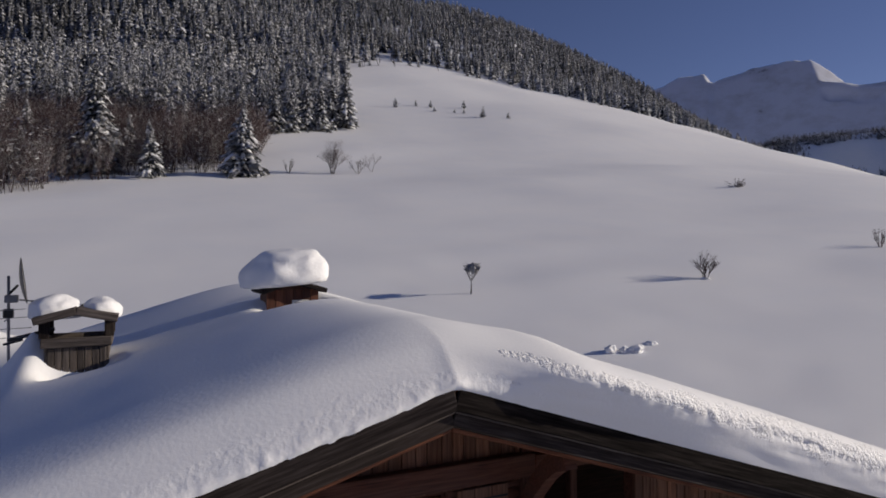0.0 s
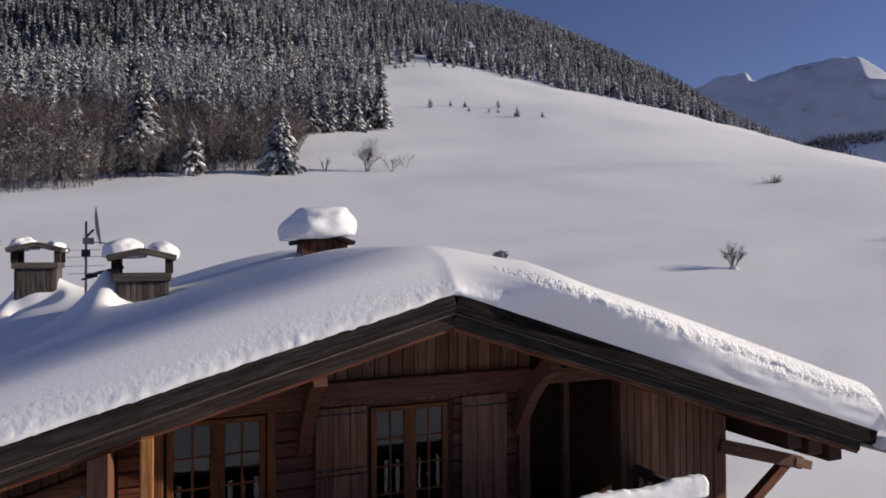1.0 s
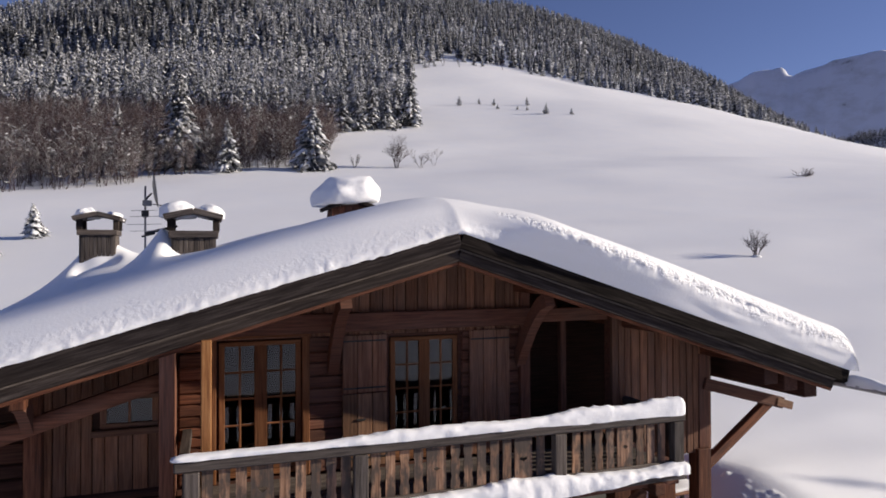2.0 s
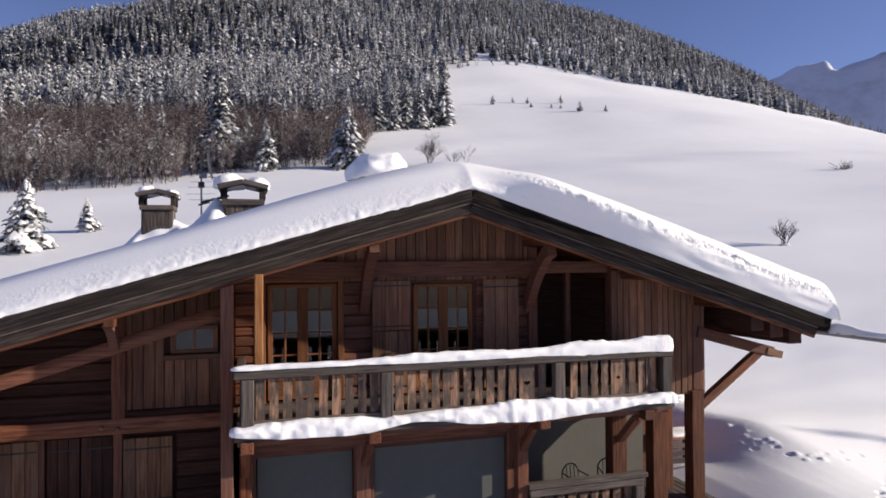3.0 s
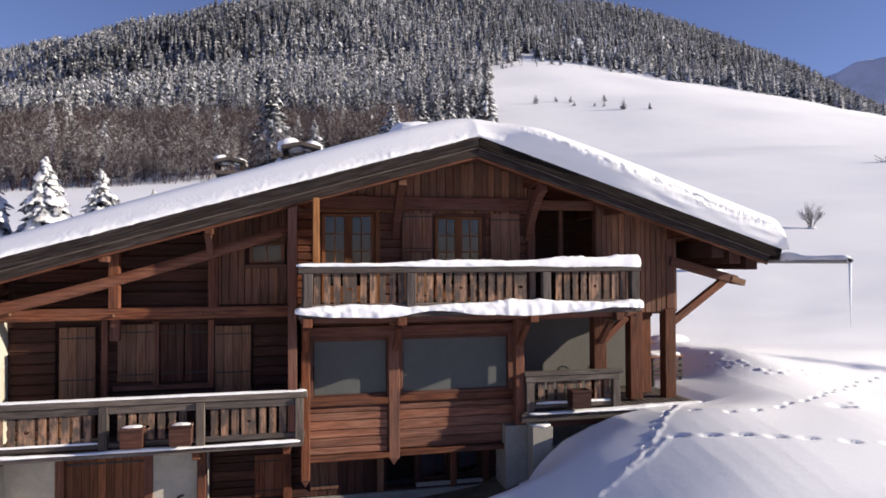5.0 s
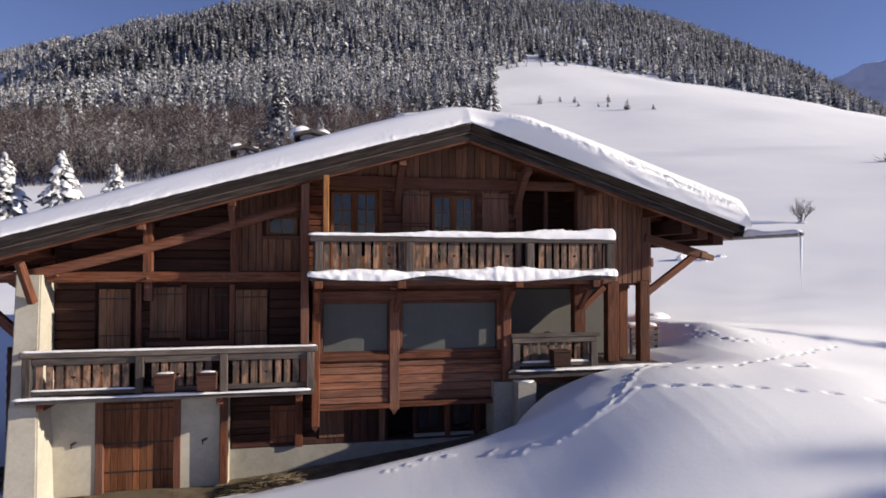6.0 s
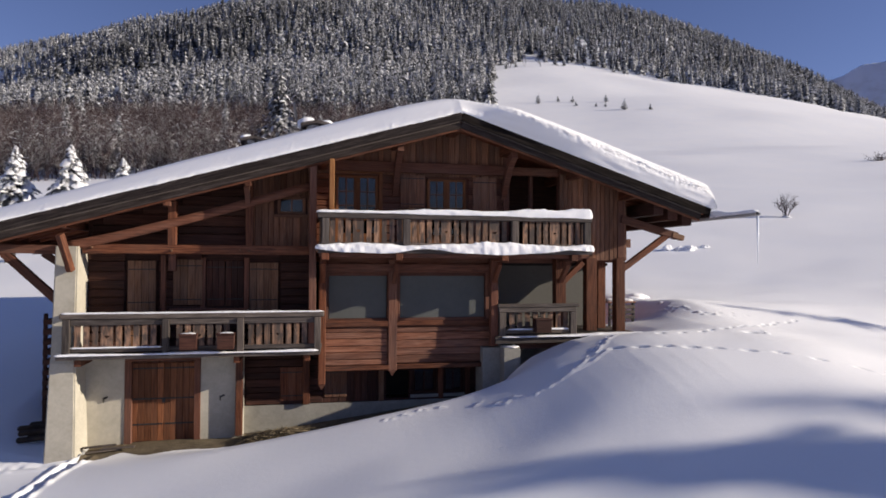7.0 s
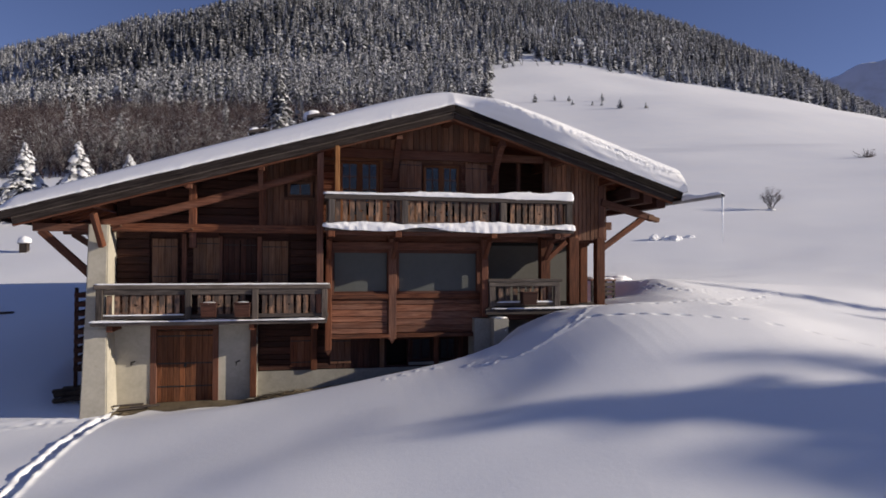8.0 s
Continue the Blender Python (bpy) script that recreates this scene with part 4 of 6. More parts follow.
def balustrade(parent, x0, x1, y, z0, z1, posts, special, step=0.205, width=0.14, post_w=0.17, seed=0, post_z0=None, board=0.0):
    rng = random.Random(seed)
    beam("rail", parent, GREY_WOOD, (x0 - 0.06, y, z1 - 0.075), (x1 + 0.06, y, z1 - 0.075), 0.16, 0.15, "silver-grey handrail", 0.02)
    beam("rail", parent, GREY_WOOD, (x0, y + 0.01, z0 + 0.06), (x1, y + 0.01, z0 + 0.06), 0.09, 0.12)
    for p in posts:
        beam("post", parent, GREY_WOOD, (p, y - 0.03, (z0 - 0.12) if post_z0 is None else post_z0), (p, y - 0.03, z1 - 0.15), post_w, 0.16)
    if board:
        stops_at = [x0] + sorted(posts) + [x1]
        for a, b in zip(stops_at[:-1], stops_at[1:]):
            if b - a > post_w:
                beam("rail_board", parent, GREY_WOOD, (a + post_w / 2, y - 0.02, z1 - 0.15 - board / 2), (b - post_w / 2, y - 0.02, z1 - 0.15 - board / 2), 0.05, board - 0.01)
    h = z1 - 0.15 - board - z0 - 0.1
    x = x0 + 0.14
    while x < x1 - 0.1:
        style = next((s for c, s in special if abs(c - x) < step * 0.75), None)
        w = width if style is None else 0.3
        if style is not None:
            x += 0.07
        if not any(abs(x - p) < (post_w + w) / 2 for p in posts):
            st = style if style is not None else (1 if rng.random() < 0.25 else 0)
            key = (round(h, 2), w, st)
            if key not in BAL:
                BAL[key] = baluster_mesh("baluster", h, w, st, BALUSTER_WOOD)
            m = Matrix.Translation((x, y + 0.02, z0 + 0.1)) @ Matrix.Rotation(rng.uniform(-0.012, 0.012), 4, "Y") @ UPRIGHT
            place("baluster", BAL[key], parent, m)
        x += step if style is None else step + 0.08
    return parent


def floor_boards(parent, x0, x1, y0, y1, z0, z1, mat=GREY_WOOD):
    n = max(2, int((y1 - y0) / 0.2))
    d = (y1 - y0) / n
    for i in range(n):
        plank("floor_board", parent, mat, x0, x1, y0 + i * d + 0.006, y0 + (i + 1) * d - 0.006, z0, z1)


upper_balcony = plank("balcony", chalet, GREY_WOOD, -4.15, 3.95, -1.66, -1.60, 5.28, 5.46, "upper wooden balcony with sawn grey balusters")
floor_boards(upper_balcony, -4.12, 3.9, -1.59, 0.26, 5.38, 5.44)
balustrade(upper_balcony, -4.1, 3.9, -1.55, 5.46, 6.4, [-3.94, -1.68, 1.53, 3.8], [(-3.1, 3), (-0.6, 2), (0.9, 3), (2.75, 2)], 0.215, 0.145, 0.2, 5, 5.44)
for y in (-0.9, -0.25):
    beam("rail", upper_balcony, GREY_WOOD, (3.85, -1.5, 6.3), (3.85, -0.02, 6.3), 0.14, 0.14) if y == -0.9 else None
    beam("rail", upper_balcony, GREY_WOOD, (-4.05, -1.5, 6.3), (-4.05, 0.3, 6.3), 0.14, 0.14) if y == -0.9 else None
for sx in (3.85, -4.05):
    for i in range(6):
        y = -1.3 + i * 0.24
        place("baluster", BAL[sorted(BAL)[0]], upper_balcony, Matrix.Translation((sx, y, 5.56)) @ Matrix.Rotation(radians(90), 4, "Z") @ UPRIGHT)
for x in (-3.95, -1.9, 1.2, 3.36):
    beam("joist", upper_balcony, LARCH, (x, -1.72, 5.18), (x, 0.2, 5.18), 0.2, 0.19)
beam("joist", upper_balcony, LARCH_DARK, (-4.1, -1.45, 5.22), (3.9, -1.45, 5.22), 0.14, 0.12)

lower_balcony = plank("balcony", chalet, GREY_WOOD, -10.78, -4.05, -1.18, -1.12, 2.43, 2.56, "lower wooden balcony with sawn grey balusters")
floor_boards(lower_balcony, -10.75, -4.1, -1.11, 0.3, 2.47, 2.53)
balustrade(lower_balcony, -10.66, -4.0, -1.08, 2.62, 3.64, [-10.55, -8.12, -6.2, -4.12], [(-9.6, 3), (-7.3, 3), (-5.25, 2)], 0.215, 0.15, 0.18, 6, 2.5, 0.17)
for x in (-10.3, -6.3, -4.4):
    beam("joist", lower_balcony, LARCH, (x, -1.05, 2.33), (x, 0.1, 2.33), 0.16, 0.18)
for sx in (-10.6, -4.06):
    beam("rail", lower_balcony, GREY_WOOD, (sx, -1.0, 3.565), (sx, 0.3, 3.565), 0.14, 0.14)
    for i in range(5):
        place("baluster", BAL[sorted(BAL)[1]], lower_balcony, Matrix.Translation((sx, -0.85 + i * 0.24, 2.7)) @ Matrix.Rotation(radians(90), 4, "Z") @ UPRIGHT)

terrace_rail = beam("balcony", chalet, GREY_WOOD, (1.27, -0.70, 3.72), (3.92, -0.70, 3.72), 0.2, 0.1, "short grey terrace balustrade")
balustrade(terrace_rail, 1.36, 3.77, -0.70, 2.86, 3.66, [1.42, 3.72], [], 0.25, 0.17, 0.2, 7, 2.7)
beam("rail", terrace_rail, GREY_WOOD, (1.34, -0.66, 3.6), (1.34, -0.3, 3.6), 0.14, 0.14)
beam("post", terrace_rail, GREY_WOOD, (1.34, -0.36, 2.7), (1.34, -0.36, 3.52), 0.12, 0.12)


# ---- chimneys ----
def chimney(name, x, y, z0, zb, zc, w, d, label, cap=True):
    """A boarded chimney: casing, rim, four short posts and a small gabled cap."""
    c = part(name, prism([(x - w / 2 - 0.02, z0), (x + w / 2 + 0.02, z0), (x + w / 2 - 0.03, zb), (x - w / 2 + 0.03, zb)], y - d / 2 + 0.03, y + d / 2 - 0.03), GREY_WOOD, chalet, label)
    n = 8
    for i in range(n):
        a = x - w / 2 + i * w / n
        plank("board", c, GREY_WOOD, a + 0.004, a + w / n - 0.004, y - d / 2 - 0.01, y - d / 2 + 0.03, z0, zb)
        b = y - d / 2 + i * d / n
        for sx in (x - w / 2 - 0.03, x + w / 2):
            plank("board", c, GREY_WOOD, sx - 0.005, sx + 0.035, b + 0.004, b + d / n - 0.004, z0, zb)
    for yy in (y - d / 2 - 0.03, y + d / 2 + 0.03):
        beam("rim", c, GREY_WOOD, (x - w / 2 - 0.08, yy, zb + 0.03), (x + w / 2 + 0.08, yy, zb + 0.03), 0.1, 0.15)
    for xx in (x - w / 2 - 0.04, x + w / 2 + 0.04):
        beam("rim", c, GREY_WOOD, (xx, y - d / 2 + 0.03, zb + 0.03), (xx, y + d / 2 - 0.03, zb + 0.03), 0.09, 0.14)
        for yy in (y - d / 2 + 0.06, y + d / 2 - 0.06):
            plank("cap_post", c, BARGE, xx - 0.07, xx + 0.07, yy - 0.06, yy + 0.06, zb + 0.1, zc - 0.04)
    e = w / 2 + 0.17
    for side in (-1, 1):
        beam("cap_slope", c, GREY_WOOD, (x, y, zc + 0.12), (x + side * e, y, zc - 0.02), d + 0.42, 0.12, "grey board cap")
    return c


chimney("chimney", -4.05, 4.6, 7.6, 9.56, 9.97, 0.84, 0.76, "grey boarded chimney with small gabled cap")
chimney("chimney", -6.6, 9.4, 7.2, 9.76, 10.18, 0.82, 0.8, "wide grey boarded chimney with small gabled cap")
cx, cy = -0.47, 5.35
low_chimney = part("chimney", prism([(cx - 0.56, 9.2), (cx + 0.56, 9.2), (cx + 0.44, 10.28), (cx - 0.44, 10.28)], cy - 0.45, cy + 0.45), LARCH_DARK, chalet, "squat dark boarded chimney turret")
for i in range(6):
    a = cx - 0.5 + i * 0.167
    plank("board", low_chimney, LARCH_DARK, a + 0.005, a + 0.162, cy - 0.485, cy - 0.45, 9.3, 10.3)
plank("hatch_frame", low_chimney, WHITE_PAINT, cx - 0.02, cx + 0.30, cy - 0.51, cy - 0.487, 9.66, 10.1, "small white-framed hatch")
plank("hatch", low_chimney, METAL, cx + 0.02, cx + 0.26, cy - 0.52, cy - 0.505, 9.7, 10.06)
part("gable", prism([(cx - 0.43, 10.27), (cx + 0.43, 10.27), (cx, 10.42)], cy - 0.47, cy + 0.45), LARCH_DARK, low_chimney)
for side in (-1, 1):
    beam("cap_slope", low_chimney, BARGE, (cx, cy - 0.06, 10.47), (cx + side * 0.62, cy - 0.06, 10.27), 1.25, 0.09, "dark board cap")

# ---- the snow on the roof ----
CHIMNEYS = [(-4.05, 4.6, 0.42, 0.38), (-6.6, 9.4, 0.41, 0.4), (cx, cy, 0.5, 0.45)]


def roof_snow(x, y):
    """Depth of snow over the boards."""
    t = np.where(x < 0, 0.95 + 0.03 * x, 0.95 - 0.06 * ease(x / 2.5)) - 0.3185 * (np.sqrt(x * x + 0.75) - np.abs(x)) + 0.03 * np.exp(-((x + 0.5) / 4.5) ** 2)
    t = t + 0.09 * np.exp(-((x - 1.55) / 0.5) ** 2 - ((y + 0.4) / 0.8) ** 2)
    t = t + 0.018 * lattice(x / 2.6 + 9, y / 2.6, 31) + 0.005 * lattice(x * 1.3, y * 1.3, 32)
    t = t + 0.02 * ease((y - 0.5) / 5.0) * ease((4.0 - x) / 7.0)
    t = t + 0.15 * np.exp(-((x + 2.5) / 2.5) ** 2 - ((y - 9.5) / 3.0) ** 2)
    for (qx, qy, hw, hd), (hi, sx, sy, ox, oy) in zip(CHIMNEYS, ((0.85, 0.55, 0.8, -0.66, 0.1), (1.5, 1.05, 1.05, -0.05, 0.05), (0.1, 0.9, 0.8, 0.5, 0.5))):
        t = t + hi * np.exp(-np.hypot((x - qx - ox) / sx, (y - qy - oy) / sy) ** 1.15)
        t = t - 0.42 * np.exp(-((x - qx) / (hw + 0.1)) ** 4 - ((y - qy + hd + 0.25) / 0.3) ** 2)
    return t


ramp_x = np.linspace(0, 1.5, 12)
sx = np.concatenate([XL - 0.16 + 0.5 * (1 - np.cos(ramp_x)), np.arange(XL + 0.35, XR - 0.45, 0.04), XR + 0.16 - 0.5 * (1 - np.cos(ramp_x[::-1]))])
# the gable edge: a cut, slightly overhanging face on one slope, a crumbling beach on the other
cut = np.array([[0.0, 0.0], [-0.04, 0.08], [-0.085, 0.16], [-0.13, 0.24], [-0.17, 0.32], [-0.21, 0.4], [-0.245, 0.47], [-0.275, 0.54], [-0.295, 0.60], [-0.305, 0.65], [-0.30, 0.70],
                [-0.28, 0.745], [-0.25, 0.79], [-0.20, 0.83], [-0.13, 0.87], [-0.04, 0.905], [0.08, 0.935], [0.24, 0.96], [0.45, 0.98], [0.8, 0.993], [1.2, 1.0]])
beach = np.array([[0.0, 0.0], [-0.03, 0.06], [-0.025, 0.11], [-0.005, 0.16], [0.02, 0.21], [0.05, 0.26], [0.08, 0.31], [0.11, 0.36], [0.145, 0.41], [0.18, 0.46], [0.215, 0.51],
                  [0.25, 0.56], [0.285, 0.61], [0.325, 0.66], [0.37, 0.71], [0.42, 0.755], [0.49, 0.80], [0.60, 0.845], [0.76, 0.89], [1.0, 0.93], [1.3, 0.955]])
slant = np.array([[0.34 * f - 0.05 * math.sin(math.pi * min(1.0, 1.4 * f)), f] for f in cut[:, 1]])
slant[15:, 0] = np.maximum(slant[15:, 0], cut[15:, 0])
NL = len(cut)
inner = np.arange(YF + 1.35, YB - 0.95, 0.11)
rows_n = NL + len(inner) + NL
SX, K = np.meshgrid(sx, np.arange(rows_n), indexing="ij")
side = ease((SX + 0.25) / 2.0)
kf, kb = np.clip(K, 0, NL - 1), np.clip(rows_n - 1 - K, 0, NL - 1)
ki = np.clip(K - NL, 0, len(inner) - 1)
far_side = 0.42 * ease((SX - 2.2) / 3.6)
lip_y = beach[kf, 0] * (1 - side) + (cut[kf, 0] * (1 - far_side) + slant[kf, 0] * far_side) * side
lip_f = beach[kf, 1] * (1 - side) + cut[kf, 1] * side
SY = np.where(K < NL, YF - 0.05 + lip_y, np.where(K < NL + len(inner), inner[ki], YB + 0.1 - 0.7 * cut[kb, 0] - 0.1))
F = np.where(K < NL, lip_f, np.where(K < NL + len(inner), 1.0 - 0.045 * (1 - ease((SY - YF - 1.3) / 2.4)) * (1 - side), cut[kb, 1]))
end = np.minimum((SX - (XL - 0.16)) / 0.5, ((XR + 0.16) - SX) / 0.34).clip(0, 1)
rnd = np.sqrt(1 - (1 - end) ** 2)
T = roof_snow(SX, SY) * (1 - 0.16 * np.exp(-((SX - 0.2) / 1.6) ** 2) * (1 - ease((SY + 1.2) / 1.3)))
band = np.where(K < NL, np.exp(-((F - 0.70 + 0.12 * far_side - 0.04 * lattice(SX * 0.8, F * 0, 37)) / (0.12 + 0.30 * far_side)) ** 2) * side + np.exp(-((F - 0.2) / 0.2) ** 2) * (1 - side), 0)
crumble = 1.15 * (0.010 * lattice(SX * 2.1, F * 4 + 5, 33) + 0.012 * lattice(SX * 7.3 + 3 * lattice(SX * 0.7, F * 2, 38), F * 14, 34) + 0.022 * lattice(SX * 12.0, F * 26, 35)) * side * (1 - 0.6 * far_side)
clump = ease((0.30 - F) / 0.22) * (K < NL) * (1 - side)
crumble = crumble + (1 - side) * (0.020 * lattice(SX * 1.6 + 3 * F, F * 9, 92) + 0.012 * lattice(SX * 4.5 + 4 * F, F * 22, 93)) + clump * (0.010 * lattice(SX * 4.1, F * 12, 94) + 0.012 * lattice(SX * 17.0, F * 14, 95))
streak = (0.012 + 0.010 * ease((SX - 2.5) / 3.0)) * lattice(SX * 1.3 + 5 * F, F * 17, 36) * side * (K < NL) * (F > 0.05)
Z = deck(np.clip(SX, XL, XR)) - 0.015 + F * T * rnd + crumble * band * 0.75 * (F > 0.03)
ragged = -0.022 * clump * np.maximum(0, 0.5 * lattice(SX * 3.7, F * 9, 96) + 0.7 * lattice(SX * 12.0, F * 9, 97))
roof_verts = np.stack([SX, SY + crumble * band * 1.0 + streak + ragged, Z], -1).reshape(-1, 3)
lot = band + 0.35 * lattice(SX * 3, F * 9, 39)
crumbly = (((lot > 0.45) & (K < NL)) * np.where(SX > 0.6, 2, 1))[:-1, :-1].astype(int).ravel()
roof_cover = place("roof_snow", arrays_mesh("roof_snow", roof_verts, grid_faces(len(sx), rows_n), [ROOF_SNOW, CRUMB_SNOW, EDGE_SNOW], crumbly, True))
tagged(roof_cover, "thick smooth snow blanket with crumbly edge on the chalet roof", "snow", kind="stuff")


def blob(name, at, size, seed, mat=CAP_SNOW, label="", rough=0.12, squash=0.0, group="", tilt=0.0, category="snow cap", flat=0.25, boxy=1.0):
    """A rounded lump of snow, flat below."""
    bm = bmesh.new()
    bmesh.ops.create_icosphere(bm, subdivisions=4, radius=1)
    for v in bm.verts:
        n = noise.noise(v.co * 1.3 + Vector((seed, 0, 0))) * rough * 2 + noise.noise(v.co * 3.2 + Vector((0, seed, 0))) * rough + noise.noise(v.co * 9 + Vector((0, 0, seed))) * rough * 0.3
        v.co *= 1 + n
        if boxy != 1.0:
            v.co = Vector([math.copysign(abs(c) ** boxy, c) for c in v.co])
        if v.co.z < -flat:
            v.co.z = -flat + (v.co.z + flat) * 0.15
        v.co.z += flat
        v.co = Vector((v.co.x * size[0], v.co.y * size[1], v.co.z * size[2] + squash * v.co.x))
    ob = part(name, bm, mat, None, "", pose(*at, 0, tilt, 0), True)
    return tagged(ob, label, category, group)


blob("snow_mushroom", (cx - 0.07, cy - 0.1, 10.40), (0.80, 0.8, 0.50), 1.7, label="huge mushroom of snow on the squat chimney cap", rough=0.085, flat=0.42, boxy=0.86, squash=0.07)
blob("snow_pad", (-4.38, 4.68, 9.97), (0.40, 0.46, 0.30), 3.1, label="rounded snow pad on a chimney cap", group="chimney snow pads", rough=0.06)
blob("snow_pad", (-3.72, 4.70, 9.98), (0.30, 0.44, 0.24), 4.2, label="rounded snow pad on a chimney cap", group="chimney snow pads", tilt=8, rough=0.06)
blob("snow_pad", (-6.93, 9.5, 10.19), (0.31, 0.44, 0.24), 5.3, label="rounded snow pad on a chimney cap", group="chimney snow pads")
blob("snow_pad", (-6.24, 9.5, 10.17), (0.23, 0.42, 0.17), 6.4, label="rounded snow pad on a chimney cap", group="chimney snow pads", tilt=8)


def snow_strip(name, x0, x1, y, z, w, h, seed, label, group="", front=0.0, along="x", lumps=0.0):
    """A bank of snow lying along a rail or a ledge, h(x) deep."""
    n = max(8, int((x1 - x0) / (0.03 if lumps else 0.06)))
    t = np.linspace(x0, x1, n)
    k = np.linspace(0, 1, 21)
    Tt, Kk = np.meshgrid(t, k, indexing="ij")
    ends = np.minimum((Tt - x0) / 0.14, (x1 - Tt) / 0.14).clip(0, 1)
    ends = np.sqrt(1 - (1 - ends) ** 2)
    hh = np.vectorize(h)(Tt) * (0.25 + 0.75 * ends) * (1 + 0.16 * lattice(Tt * 1.1 + seed, Kk * 0, 41) + 0.12 * lattice(Tt * 3.3 + seed, Kk * 2, 42) + 0.09 * lattice(Tt * 9, Kk * 5 + seed, 43))
    ang = math.pi * (1.08 - 1.16 * Kk)
    c = np.cos(ang)
    Yy = y + np.sign(c) * np.abs(c) ** 0.7 * w / 2 * (0.92 + 0.14 * lattice(Tt * 2.3, Kk * 3 + seed, 44) + 0.1 * lattice(Tt * 7, Kk * 4 + seed, 46)) * (0.5 + 0.5 * ends)
    Yy = Yy - lumps * (c < 0.1) * (0.016 * lattice(Tt * 7 + seed, Kk * 9, 47) + 0.007 * lattice(Tt * 16, Kk * 16 + seed, 48))
    hh = hh * (1 + lumps * (0.14 * lattice(Tt * 2.6 + seed, Kk * 0, 49) + 0.12 * np.maximum(0, lattice(Tt * 9.0, Kk * 4 + seed, 50))))
    droop = front * (c < -0.2) * np.maximum(0, 0.5 + 0.7 * lattice(Tt * 0.9 + seed, Kk * 0 + 2, 45))
    Zz = z + np.abs(np.sin(ang).clip(-0.12, 1)) ** 0.7 * np.sign(np.sin(ang)) * hh - droop * (1 - np.sin(ang).clip(0, 1))
    v = np.stack([Tt, Yy, Zz] if along == "x" else [Yy, Tt, Zz], -1).reshape(-1, 3)
    ob = place(name, arrays_mesh(name, v, grid_faces(n, 21)[:, ::-1], [CAP_SNOW], None, True))
    return tagged(ob, label, "snow", group)


snow_strip("rail_snow", -4.2, 3.98, -1.55, 6.415, 0.21, lambda x: 0.065 + 0.06 * ease((x + 2.2) / 1.0) + 0.10 * ease((x - 1.2) / 0.9) + 0.04 * ease((x - 3.6) / 0.2), 2.0, "thick rounded snow along the upper balcony handrail", lumps=0.25)
snow_strip("ledge_snow", -4.22, 4.0, -1.62, 5.43, 0.30, lambda x: 0.10 + 0.05 * ease((x + 1.5) / 0.8) + 0.03 * math.sin(x * 1.7), 5.0, "lumpy snow along the upper balcony floor edge", "", 0.12, lumps=0.7)
snow_strip("rail_snow", -10.7, -3.96, -1.08, 3.635, 0.18, lambda x: 0.035, 8.0, "thin frozen snow on the lower balcony handrail")
snow_strip("ledge_snow", -10.82, -4.1, -1.19, 2.55, 0.14, lambda x: 0.04 + 0.015 * math.sin(x * 2.3), 9.0, "thin snow line on the lower balcony floor edge")
snow_strip("ledge_snow", -10.5, -8.2, -1.1, 2.73, 0.10, lambda x: 0.03, 9.5, "thin snow on a balustrade foot rail")
snow_strip("ledge_snow", 1.35, 6.1, -0.88, 2.78, 0.26, lambda x: 0.035 + 0.05 * ease((x - 3.0) / 2.0), 10.0, "snow crust along the terrace edge")
snow_strip("ledge_snow", 1.6, 3.6, -0.70, 2.98, 0.12, lambda x: 0.04, 10.5, "thin snow on the terrace balustrade foot rail")
blob("snow_pad", (1.68, -0.65, 2.46), (0.27, 0.3, 0.05), 8.1, label="snow pad on the cement pier", rough=0.08)

# gutter sticking out in front of the eave, with its snow and meltwater
gutter = root("gutter", "long grey wooden gutter jutting past the eave", "gutter")
bm = bmesh.new()
rings = []
for y in (YF - 2.15, YF - 1.0, YF + 0.5, 6.0, YB):
    rings.append([bm.verts.new((XR + 0.1 + r * math.cos(a), y, 6.52 + r * math.sin(a))) for r, rev in ((0.1, 0), (0.075, 1)) for a in ([math.pi + math.pi * i / 8 for i in range(9)][:: -1 if rev else 1])])
for a, b in zip(rings[:-1], rings[1:]):
    for i in range(18):
        bm.faces.new((a[i], a[(i + 1) % 18], b[(i + 1) % 18], b[i]))
bm.faces.new(rings[0])
bm.faces.new(rings[-1][::-1])
bmesh.ops.recalc_face_normals(bm, faces=bm.faces)
part("trough", bm, METAL, gutter)
for y in (-0.6, 2.0, 4.5, 7.0, 9.5, 12.0):
    beam("gutter_hook", gutter, IRON, (XR + 0.1, y, 6.41), (XR - 0.1, y, 6.6), 0.03, 0.02)
snow_strip("gutter_snow", YF - 2.12, YF + 0.1, XR + 0.1, 6.53, 0.24, lambda y: 0.09 + 0.13 * ease((y + 2.2) / 1.0), 12.0, "soft snow lying in the projecting gutter", along="y")
bm = bmesh.new()
bmesh.ops.create_cone(bm, cap_ends=True, segments=8, radius1=0.004, radius2=0.034, depth=1.5)
drip = part("icicle", bm, WATER, None, "", Matrix.Translation((XR + 0.1, YF - 2.14, 5.68)), True)
tagged(drip, "thin thread of ice and meltwater below the gutter end", "icicle")

